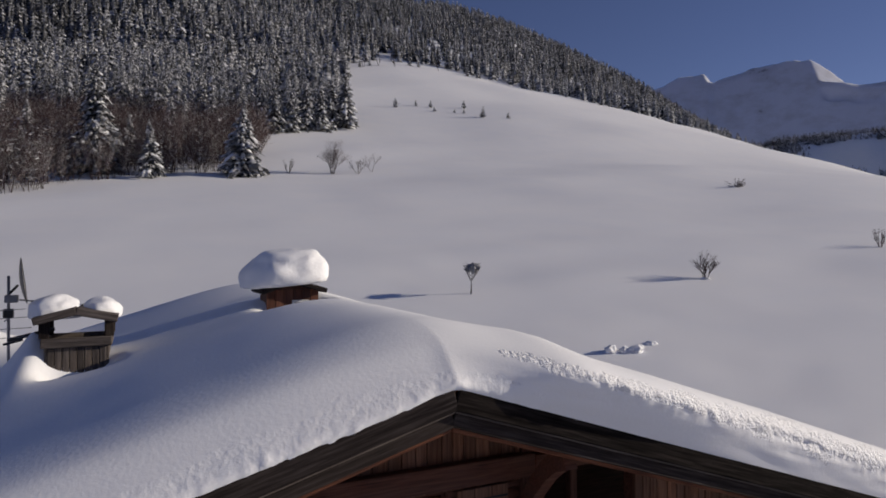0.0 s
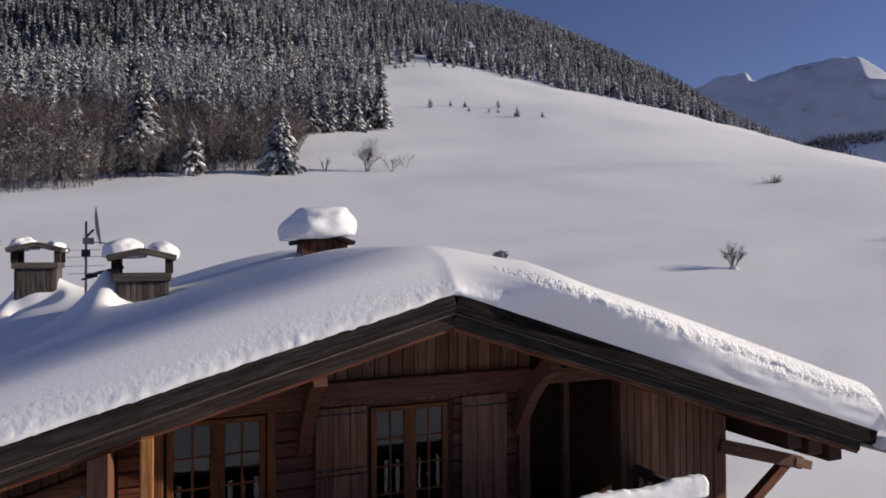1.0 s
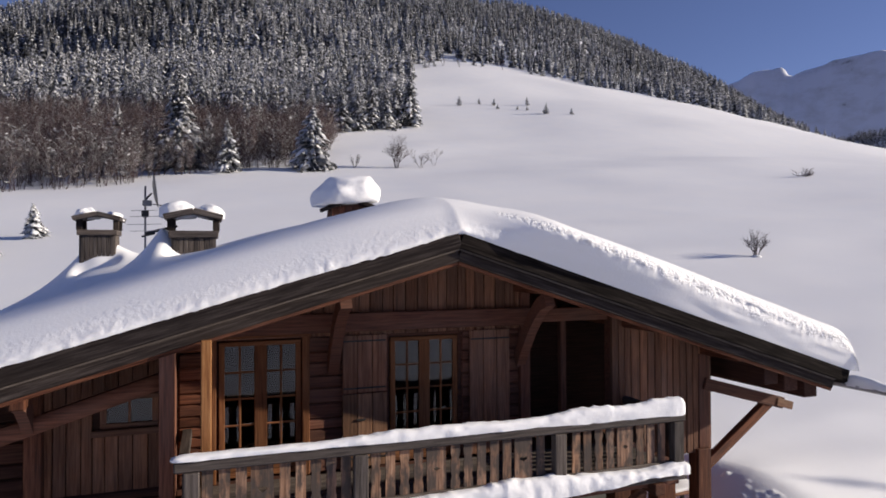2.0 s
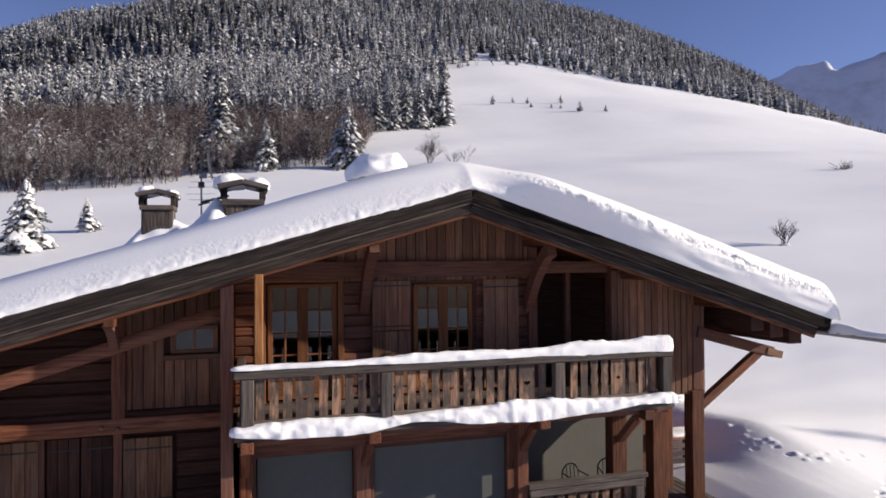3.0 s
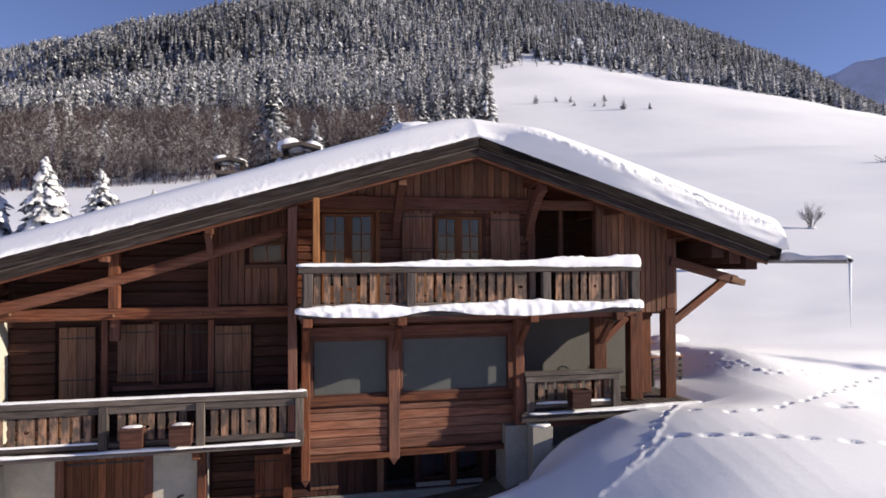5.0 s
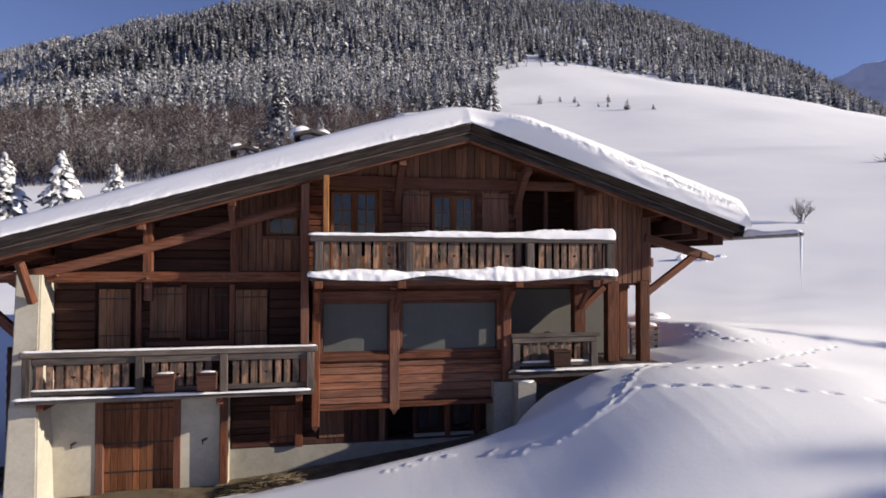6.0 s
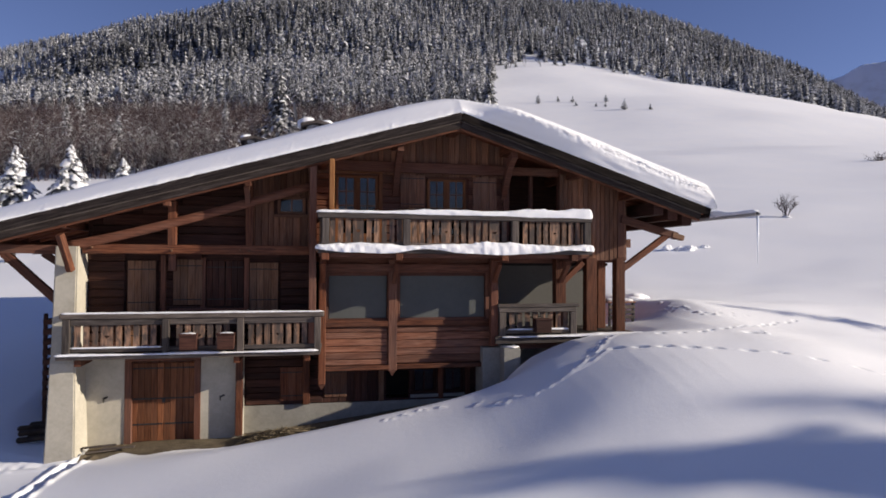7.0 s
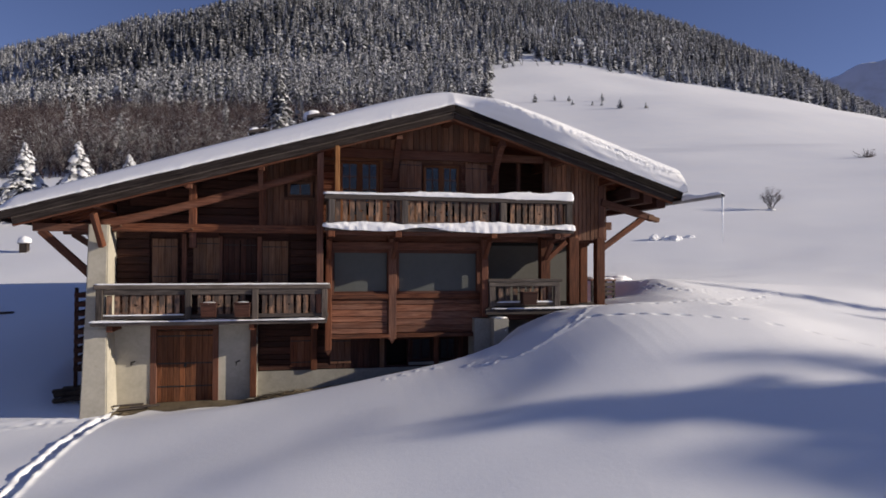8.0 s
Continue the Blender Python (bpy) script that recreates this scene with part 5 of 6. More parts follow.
# ---- trees ----
def far_spruce(seed, branches, radius, share):
    """A distant spruce one metre high: trunk, and drooping sprays, some green and some under snow."""
    rg = np.random.RandomState(seed)
    V, F, I = [], [], []
    n = 5
    V += [(0.014 * math.cos(t), 0.014 * math.sin(t), -0.03) for t in [i * 2 * math.pi / n for i in range(n)]] + [(0, 0, 0.97)]
    F += [(i, (i + 1) % n, n) for i in range(n)]
    I += [2] * n
    for k in range(branches):
        f = 0.05 + 0.94 * ((k + rg.rand()) / branches) ** 0.85
        L = radius * (1 - f) ** 0.75 * rg.uniform(0.7, 1.3) + 0.012
        t = k * 2.399 + rg.uniform(-0.5, 0.5)
        c, s = math.cos(t), math.sin(t)
        wide = L * rg.uniform(0.34, 0.52) + 0.005
        dip = L * rg.uniform(0.35, 0.8)
        b = len(V)
        for r, side, dz in ((0.0, 0, 0.02), (0.62 * L, wide, -dip * 0.62 - 0.25 * wide), (0.62 * L, -wide, -dip * 0.62 - 0.25 * wide), (L, 0, -dip)):
            V.append((r * c - side * s, r * s + side * c, f + dz))
        F += [(b, b + 1, b + 3), (b, b + 3, b + 2)]
        I += [1 if rg.rand() < share else 0] * 2
    return np.array(V), np.array(F), np.array(I)


def joined(templates, places, rng, which=None):
    """Many trees as arrays: (x, y, z, height)."""
    Vs, Fs, Is, base = [], [], [], 0
    which = rng.randint(0, len(templates), len(places)) if which is None else which
    for i, (V, F, I) in enumerate(templates):
        p = places[which == i]
        if not len(p):
            continue
        t = rng.rand(len(p)) * 6.283
        c, s = np.cos(t)[:, None], np.sin(t)[:, None]
        fat = rng.uniform(0.8, 1.25, len(p))[:, None]
        x = (V[None, :, 0] * c - V[None, :, 1] * s) * p[:, 3:4] * fat + p[:, 0:1]
        y = (V[None, :, 0] * s + V[None, :, 1] * c) * p[:, 3:4] * fat + p[:, 1:2]
        z = V[None, :, 2] * p[:, 3:4] + p[:, 2:3]
        Vs.append(np.stack([x, y, z], -1).reshape(-1, 3))
        Fs.append((F[None] + (np.arange(len(p)) * len(V))[:, None, None] + base).reshape(-1, F.shape[1]))
        Is.append(np.tile(I, len(p)))
        base += len(p) * len(V)
    return np.concatenate(Vs), np.concatenate(Fs), np.concatenate(Is)


EDGE = [(-700, 70), (-260, 205), (-110, 200), (-60, 202), (-15, 192), (14, 176), (27, 178), (56, 190), (72, 250), (98, 336), (118, 402), (168, 413), (212, 381),
        (262, 328), (330, 306), (430, 285), (560, 250), (900, 300), (1000, 900), (-900, 900)]


def inside(x, y, poly):
    r = np.zeros(x.shape, bool)
    for (x0, y0), (x1, y1) in zip(poly, poly[1:] + poly[:1]):
        hit = ((y0 > y) != (y1 > y)) & (x < (x1 - x0) * (y - y0) / (y1 - y0 + 1e-12) + x0)
        r ^= hit
    return r


rng = np.random.RandomState(12)
pts = []
for step, r0, r1 in ((5.8, 0, 262), (6.3, 262, 430), (7.3, 430, 900)):
    X, Y = np.meshgrid(np.arange(-640, 760, step), np.arange(60, 800, step))
    X = X + rng.uniform(-0.48, 0.48, X.shape) * step
    Y = Y + rng.uniform(-0.48, 0.48, Y.shape) * step
    R = np.hypot(X + 4, Y + 12)
    az = np.degrees(np.arctan2(X + 4, Y + 12))
    S = 0.087 * X + 0.996 * Y
    ok = inside(X + 4 * lattice(X / 9, Y / 9, 51), Y + 4 * lattice(Y / 9, X / 9, 52), EDGE) & (R >= r0) & (R < r1) & (S < 765) & (az > -31) & (az < 53)
    gaps = lattice(X / 22, Y / 22, 53) + 0.5 * lattice(X / 9, Y / 9, 54)
    ok &= gaps > -0.8
    pts.append(np.stack([X[ok], Y[ok]], -1))


def heights(xy, lo, hi, seed):
    tall = 0.5 + 0.5 * lattice(xy[:, 0] / 40, xy[:, 1] / 40, seed)
    return lo + (hi - lo) * (0.5 * tall + 0.5 * rng.rand(len(xy)))


def slim_spruce(seed, tiers, radius, share, base=0):
    """A forest spruce one metre high: whorls of hanging boughs round a dark core, some boughs under snow."""
    rg = np.random.RandomState(seed)
    V, F, I = [], [], []
    n = 5
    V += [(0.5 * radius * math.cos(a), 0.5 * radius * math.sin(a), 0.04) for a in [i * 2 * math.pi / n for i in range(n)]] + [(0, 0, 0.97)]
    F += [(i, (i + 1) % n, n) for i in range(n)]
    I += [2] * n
    lean = rg.uniform(0, 6.283)
    for k in range(tiers):
        f0 = 0.10 + 0.87 * ((k + 0.5 * rg.rand()) / tiers) ** 0.92
        boughs = 6 if f0 < 0.55 else (5 if f0 < 0.8 else 4)
        for q_ in range(boughs):
            t = k * 1.1 + (q_ + rg.uniform(-0.3, 0.3)) * 2 * math.pi / boughs
            f = min(0.985, f0 + rg.uniform(-0.03, 0.03))
            r = (radius * (1 - f) ** 0.78 * rg.uniform(0.72, 1.25) + 0.010) * (1 + 0.15 * math.cos(t - lean))
            w = r * rg.uniform(0.38, 0.6) + 0.005
            drop = r * rg.uniform(0.5, 1.05) + 0.008
            c, s = math.cos(t), math.sin(t)
            b = len(V)
            for q, o, dz in ((0.03 * r, 0, 0.012), (0.68 * r, w, -0.72 * drop), (1.05 * r, 0, -drop), (0.68 * r, -w, -0.72 * drop), (0.70 * r, 0, -0.34 * drop)):
                V.append((q * c - o * s, q * s + o * c, f + dz))
            F += [(b, b + 1, b + 4), (b + 4, b + 3, b), (b + 1, b + 2, b + 4), (b + 2, b + 3, b + 4)]
            I += [1 if rg.rand() < share else base] * 4
    return np.array(V), np.array(F), np.array(I)


MEADOW_X = [56, 72, 98, 118, 168, 212, 262, 330, 430, 560]
MEADOW_Y = [190, 250, 336, 402, 413, 381, 328, 306, 285, 250]


def woods(name, xy, lo, hi, count, label, share, close=False):
    """A stretch of forest: patches of snow-laden and of darker, taller trees."""
    x, y = xy[:, 0], xy[:, 1]
    z = terrain(x, y) - 0.3
    loose = rng.uniform(-0.35, 0.35, len(xy))
    patch = lattice(x / 55 + 4, y / 38, 62) + 0.5 * lattice(x / 20, y / 16, 63) + loose
    behind = y - np.interp(x, MEADOW_X, MEADOW_Y)
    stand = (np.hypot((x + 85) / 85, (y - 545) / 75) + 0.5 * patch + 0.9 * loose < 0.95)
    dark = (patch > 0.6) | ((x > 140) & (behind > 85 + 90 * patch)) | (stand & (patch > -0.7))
    low = 1 - 0.42 * ease((-205 - x + 20 * loose) / 15) * (y > 430)
    rim = 1 - 0.28 * ease((np.degrees(np.arctan2(x, y)) - 10) / 12) - 0.25 * ease((np.degrees(np.arctan2(x, y)) - 40) / 12)
    p = np.stack([x, y, z, heights(xy, lo, hi, 61) * np.where(dark, 1.12, 1.0) * np.where(stand, 1.2, 1.0) * low * rim], -1)
    t = [slim_spruce(100 + i, count, 0.18 + 0.02 * (i % 3), share + 0.12 * (i % 3 - 1)) for i in range(6)]
    t += [slim_spruce(120 + i, count, 0.17 + 0.018 * (i % 3), share * 0.6) for i in range(4)]
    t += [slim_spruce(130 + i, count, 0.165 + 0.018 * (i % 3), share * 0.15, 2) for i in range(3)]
    if close:
        t = [fine_spruce(140 + i, 62, 0.20 + 0.025 * (i % 3), share - 0.05 + 0.12 * (i % 3), 0.8, 3) for i in range(9)] + t[9:]
        t = [(V, F, np.where(I == 3, 1, I)) for V, F, I in t]
    which = np.where(dark, 6 + rng.randint(0, 4, len(xy)), rng.randint(0, 6, len(xy)))
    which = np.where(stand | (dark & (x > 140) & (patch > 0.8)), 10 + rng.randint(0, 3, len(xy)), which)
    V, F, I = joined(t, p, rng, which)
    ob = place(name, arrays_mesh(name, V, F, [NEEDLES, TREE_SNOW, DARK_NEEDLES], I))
    return tagged(ob, label, "forest", kind="stuff")


def fine_spruce(seed, limbs, radius, share, droop=0.55, m=6, pad=1.0):
    """A spruce one metre high, limb by limb: hanging sprays on both sides and pads of snow on top."""
    rg = np.random.RandomState(seed)
    V, F, I = [], [], []
    n = 5
    V += [(0.016 * math.cos(a), 0.016 * math.sin(a), -0.03) for a in [i * 2 * math.pi / n for i in range(n)]] + [(0, 0, 0.98)]
    F += [(i, (i + 1) % n, n) for i in range(n)]
    I += [2] * n
    lean = rg.uniform(0, 6.283)
    for k in range(limbs):
        f = 0.03 + 0.95 * ((k + rg.rand()) / limbs) ** 0.9
        t = k * 2.399 + rg.uniform(-0.7, 0.7)
        L = (radius * (1 - f) ** 0.8 * (1 + 0.16 * math.cos(t - lean)) + 0.014) * rg.uniform(0.6, 1.22)
        dip, lift = L * droop * rg.uniform(0.5, 1.35), L * rg.uniform(0.0, 0.22)
        c, s = math.cos(t), math.sin(t)
        bend = rg.uniform(-0.2, 0.2) * L

        def at_limb(q, side=0.0, down=0.0):
            r, o = L * q, side + bend * q * q
            return (r * c - o * s, r * s + o * c, f + lift * math.sin(math.pi * q * 0.6) - dip * q ** 1.7 + 0.12 * L * max(0, q - 0.75) - down)
        for j in range(m):
            q = 0.12 + 0.86 * (j + rg.rand() * 0.8) / m
            for sd in (-1, 1):
                w = L * 0.34 * (1.12 - 0.75 * q) * rg.uniform(0.7, 1.35) + 0.004
                dn = w * rg.uniform(0.25, 1.1)
                b = len(V)
                V += [at_limb(q - 0.13), at_limb(min(1.06, q + 0.10)), at_limb(min(1.12, q + 0.16), sd * w * 0.75, dn * 0.5), at_limb(q + 0.03, sd * w, dn)]
                F += [(b, b + 1, b + 2), (b, b + 2, b + 3)]
                I += [1 if rg.rand() < share * 0.28 else 0] * 2
        b = len(V)
        V += [at_limb(0.97, -0.05 * L), at_limb(0.97, 0.05 * L), at_limb(1.16, 0, 0.02 * L)]
        F.append((b, b + 1, b + 2))
        I.append(0)
        if rg.rand() < share:
            q0 = rg.uniform(0.12, 0.55)
            q1 = q0 + rg.uniform(0.25, 0.5)
            w, hgt = (L * rg.uniform(0.09, 0.17) + 0.004) * pad, (L * rg.uniform(0.05, 0.11) + 0.004) * pad
            b = len(V)
            for q, e in ((q0, 0.7), ((q0 + q1) / 2, 1.1), (q1, 0.85)):
                V += [at_limb(q, -w * e, 0.25 * w), at_limb(q, rg.uniform(-0.3, 0.3) * w, -hgt * e), at_limb(q, w * e, 0.25 * w)]
            V += [at_limb(q0 - 0.1, 0, 0), at_limb(q1 + 0.1, 0, 0.1 * w)]
            for r in (0, 3):
                F += [(b + r, b + r + 1, b + r + 4), (b + r, b + r + 4, b + r + 3), (b + r + 1, b + r + 2, b + r + 5), (b + r + 1, b + r + 5, b + r + 4)]
            F += [(b + 9, b + 1, b), (b + 9, b + 2, b + 1), (b + 10, b + 6, b + 7), (b + 10, b + 7, b + 8)]
            I += [3] * 12
    return np.array(V), np.array(F), np.array(I)


woods("forest", pts[0], 11, 20, 13, "dense snow-dusted spruce forest at the meadow edge", 0.5, True)
woods("forest", pts[1], 11, 20, 11, "dense snow-dusted spruce forest on the slope", 0.6)
woods("forest", pts[2], 13, 24, 8, "distant snow-dusted spruce forest on the hilltop", 0.62)


def grown_spruce(at, h, seed, label, group="", share=0.5, radius=0.19, limbs=150, droop=0.55, pad=1.0):
    """A single spruce with full limbs: trunk, crown and the snow that it carries."""
    V, F, I = fine_spruce(seed, limbs, radius, share, droop, 6, pad)
    t = root("spruce", label, "tree", (at[0], at[1], height(*at) - 0.15), group)
    m = WHERE[t]
    V = V * h
    place("trunk", arrays_mesh("trunk", V[:6], F[:5], [BARK]), t, m)
    for name, pick, mats in (("crown", (I == 0) | (I == 1), [NEEDLES, TREE_SNOW]), ("branch_snow", I == 3, [PAD_SNOW])):
        if not pick.any():
            continue
        used = np.unique(F[pick])
        back = np.zeros(len(V), int)
        back[used] = np.arange(len(used))
        snow_load = place(name, arrays_mesh(name, V[used], back[F[pick]], mats, I[pick] if name == "crown" else None), t, m)
        if name == "branch_snow":
            tagged(snow_load, "pads of snow on the limbs", kind="stuff")
    return t


grown_spruce((-9.2, 116.5), 19.0, 201, "tall snow-flecked spruce at the foot of the wood", "edge spruces", 0.32, 0.25, 260)
grown_spruce((-1.0, 109.5), 9.8, 203, "smaller rimed spruce at the foot of the wood", "edge spruces", 0.5, 0.24, 120)
grown_spruce((13.8, 110.0), 12.0, 202, "broad snow-laden spruce alone at the wood's edge", "edge spruces", 0.5, 0.39, 190)
for x, y, h in ((56.5, 190, 19), (52, 190, 17), (47.5, 187, 15), (43, 186, 16), (38, 184, 14), (33, 183, 15), (58, 196, 18)):
    grown_spruce((x, y), h, int(x * 7), "tall dark spruce at the corner of the wood", "corner spruces", 0.5, 0.21, 130)
for x, y, h, s in ((-25.8, 47.8, 7.6, 211), (-30.6, 48.0, 7.6, 212), (-34.5, 45.0, 8.0, 214), (-21.6, 49.0, 6.1, 213), (-19.0, 58.0, 3.4, 216), (-40.0, 50.0, 9.5, 215)):
    grown_spruce((x, y), h, s, "young spruce bowed under heavy snow", "young spruces behind the house", 0.97, 0.36, 150, 0.5, 1.9)
# the wood across the drive: each top throws its shadow to the spot (x, y)
for i, (x, y, d) in enumerate(((-4.6, -5.75, 52), (-3.8, -6.05, 55), (-3.0, -6.4, 50), (-2.0, -6.75, 54), (6.6, -7.2, 66), (3.0, -5.9, 74), (1.6, -8.5, 50), (2.2, -9.3, 46), (3.2, -8.75, 52), (3.6, -10.0, 47), (5.4, -10.7, 50), (7.4, -9.05, 54), (9.3, -9.9, 48), (-0.2, -5.0, 105), (4.7, -9.4, 51), (6.1, -9.7, 49), (6.7, -10.6, 55), (8.3, -9.6, 57), (9.0, -10.9, 52), (10.4, -9.5, 50), (5.2, -8.9, 53), (7.2, -9.9, 50), (8.9, -9.1, 49), (3.2, -10.4, 50), (4.6, -11.1, 48), (6.1, -11.3, 51), (7.8, -11.2, 50), (13.4, -1.1, 72), (16.4, -1.3, 84), (8.8, 1.95, 42))):
    y = y - 0.4 if y < -8.4 else y
    x, d = x - 1.3 if y < -8.4 else x, d * 1.7 if y < -8 or -5.5 < y < -4 else d
    bx, by = x + SUN.x / FLAT * d, y + SUN.y / FLAT * d
    h = height(x, y) + SUN.z / FLAT * d - height(bx, by) + 0.15
    grown_spruce((bx, by), h, 230 + i, "tall spruce of the wood across the drive", "spruces across the drive", 0.5, 0.30 if -7 < y < -5.7 and x < 0 else (0.22 if y < -6 else (0.15 if y < 1 else 0.085)), 120)
for x, y, h in ((115, 208, 4.6), (91.5, 238, 4.4), (124, 205, 2.6), (106, 236, 3.0), (110, 222, 2.0), (113, 220, 2.2), (101, 240, 2.8), (103, 226, 2.4), (119, 232, 3.4)):
    grown_spruce((x, y), h * 1.05, int(x * 3), "tiny young spruce on the open slope", "meadow seedlings", 0.4, 0.36, 44)


for i, (x, y, h) in enumerate(((124, 384, 6), (133, 392, 5), (163, 397, 8), (168, 395, 6), (197, 380, 9), (203, 376, 7), (206, 379, 6), (229, 352, 6), (246, 337, 8), (262, 322, 9), (268, 321, 7), (290, 312, 8), (318, 304, 9), (325, 306, 7), (352, 297, 8))):
    grown_spruce((x, y), h, 700 + i, "snow-covered young spruce before the forest edge", "forest edge saplings", 0.8, 0.26, 60)


# ---- leafless brush ----
def twig(V, F, I, p, q, w, mat):
    d = np.subtract(q, p)
    n = np.cross(d, (0.3, 0.5, 0.1))
    n = n / (np.linalg.norm(n) + 1e-9) * w
    k = np.cross(d, n)
    k = k / (np.linalg.norm(k) + 1e-9) * w
    b = len(V)
    for o in (n, -0.5 * n + 0.87 * k, -0.5 * n - 0.87 * k):
        V.append(tuple(np.add(p, o)))
    V.append(tuple(q))
    F += [(b, b + 1, b + 3), (b + 1, b + 2, b + 3), (b + 2, b, b + 3)]
    I += [mat] * 3


def brush_arrays(seed, stems, twigs, spread_r=0.3, frosted=0.25, w=0.008, flakes=0, lowest=0.6):
    """A many-stemmed leafless bush one metre high."""
    rg = np.random.RandomState(seed)
    V, F, I = [], [], []
    for i in range(stems):
        t = rg.rand() * 6.283
        base = (0.06 * math.cos(t), 0.06 * math.sin(t), -0.03)
        r = spread_r * rg.uniform(0.3, 1)
        tip = (r * math.cos(t), r * math.sin(t), rg.uniform(lowest, 1.0))
        mid_p = tuple(0.5 * (np.array(base) + np.array(tip)) + rg.uniform(-0.05, 0.05, 3))
        twig(V, F, I, base, mid_p, w * 1.2, 0)
        twig(V, F, I, np.array(mid_p) - 0.02, tip, w, 0)
        for j in range(twigs):
            f = rg.uniform(0.25, 0.97)
            a = np.array(base) * (1 - f) + np.array(tip) * f
            o = rg.uniform(-1, 1, 3) * (0.16, 0.16, 0.07) + (0.06 * math.cos(t), 0.06 * math.sin(t), 0.14)
            twig(V, F, I, a, a + o * rg.uniform(0.5, 1.2), w * 0.55, 1 if rg.rand() < frosted else 0)
    for j in range(flakes):
        t, f = rg.rand() * 6.283, rg.uniform(0.2, 0.95)
        a = np.array([spread_r * f * 0.8 * math.cos(t) * rg.rand(), spread_r * f * 0.8 * math.sin(t) * rg.rand(), f])
        twig(V, F, I, a, a + rg.uniform(-1, 1, 3) * (0.06, 0.06, 0.03), rg.uniform(0.005, 0.011), 2)
    return np.array(V), np.array(F), np.array(I)


brush_t = [brush_arrays(300 + i, 9, 22, 0.42, 0.42, 0.0042, 16 + 12 * (i % 3), 0.45) for i in range(4)]
brush_t += [brush_arrays(310 + i, 9, 20, 0.42, 0.16, 0.0045, 2 + i % 3, 0.5) for i in range(4)]
BRUSH = [(-260, 105), (-120, 98), (-60, 96), (-18, 99), (-1, 112), (14, 113), (24, 150), (30, 176), (0, 192), (-60, 208), (-260, 212)]
X, Y = np.meshgrid(np.arange(-150, 40, 2.6), np.arange(88, 212, 2.6))
X, Y = X + rng.uniform(-1.3, 1.3, X.shape), Y + rng.uniform(-1.3, 1.3, Y.shape)
ok = inside(X, Y, BRUSH) & (np.hypot(X + 9.2, Y - 114) > 3.5) & (np.hypot(X + 1, Y - 107.5) > 2.6) & (np.degrees(np.arctan2(X + 4, Y + 12)) > -34)
bp = np.stack([X[ok], Y[ok], terrain(X[ok], Y[ok]) - 0.2, rng.uniform(5.5, 11.5, ok.sum())], -1)
front = bp[:, 1] + 8 * lattice(bp[:, 0] / 7, bp[:, 1] / 7, 81) < 114 - 0.06 * bp[:, 0]
V, F, I = joined(brush_t, bp, rng, np.where(front, rng.randint(0, 4, len(bp)), 4 + rng.randint(0, 4, len(bp))))
ob = place("brushwood", arrays_mesh("brushwood", V, F, [TWIGS, PALE_TWIGS, TREE_SNOW], I))
tagged(ob, "dense leafless brown brushwood with frosted twigs below the forest", "brushwood", kind="stuff")


for x, y, h in ((-38, 112, 11), (-52, 128, 13), (-22, 140, 12), (-70, 118, 12), (4, 150, 13), (-4, 128, 10), (20, 150, 12), (16, 135, 9), (-90, 135, 14), (-30, 165, 14), (-62, 170, 14), (8, 168, 13)):
    grown_spruce((x, y), h, int(abs(x) * 5 + y), "snow-dusted spruce rising from the brushwood", "spruces in the brushwood", 0.6, 0.22, 120)


def bare_tree(name, at, h, seed, label, category="bush", trunks=4, spread=0.5, group="", depth=5, w=0.012):
    """A leafless shrub or tree that forks again and again into fine twigs."""
    rg = np.random.RandomState(seed)
    V, F, I = [], [], []

    def fork(p, d, length, width, level):
        q = p + d * length
        twig(V, F, I, p, q, width, 1 if level < 2 and rg.rand() < 0.3 else 0)
        if level == 0:
            return
        for k in range(3 if level > 1 else 2):
            e = d + rg.uniform(-1, 1, 3) * (0.75, 0.75, 0.4) + (0, 0, 0.12)
            fork(p + d * length * rg.uniform(0.55, 0.95), e / np.linalg.norm(e), length * rg.uniform(0.6, 0.85), width * 0.62, level - 1)
    for k in range(trunks):
        t = 6.283 * (k + rg.rand()) / trunks
        d = np.array((spread * math.cos(t), spread * math.sin(t), 1.0)) * rg.uniform(0.8, 1.1)
        fork(np.array((0.03 * math.cos(t), 0.03 * math.sin(t), -0.02)), d / np.linalg.norm(d), 0.3 * rg.uniform(0.8, 1.15), w, depth)
    V = np.array(V)
    V = V * h / V[:, 2].max()
    ob = place(name, arrays_mesh(name, V, np.array(F), [TWIGS, PALE_TWIGS], np.array(I)), None, Matrix.Translation((at[0], at[1], height(*at) - 0.1)))
    return tagged(ob, label, category, group)


def bush(name, at, h, seed, label, category="bush", stems=9, twigs=16, frosted=0.3, r=0.4, w=0.014, group="", flakes=0, lowest=0.6):
    V, F, I = brush_arrays(seed, stems, twigs, r, frosted, w, flakes, lowest)
    ob = place(name, arrays_mesh(name, V * h, F, [TWIGS, PALE_TWIGS, PAD_SNOW], I), None, Matrix.Translation((at[0], at[1], height(*at) - 0.1)))
    return tagged(ob, label, category, group)


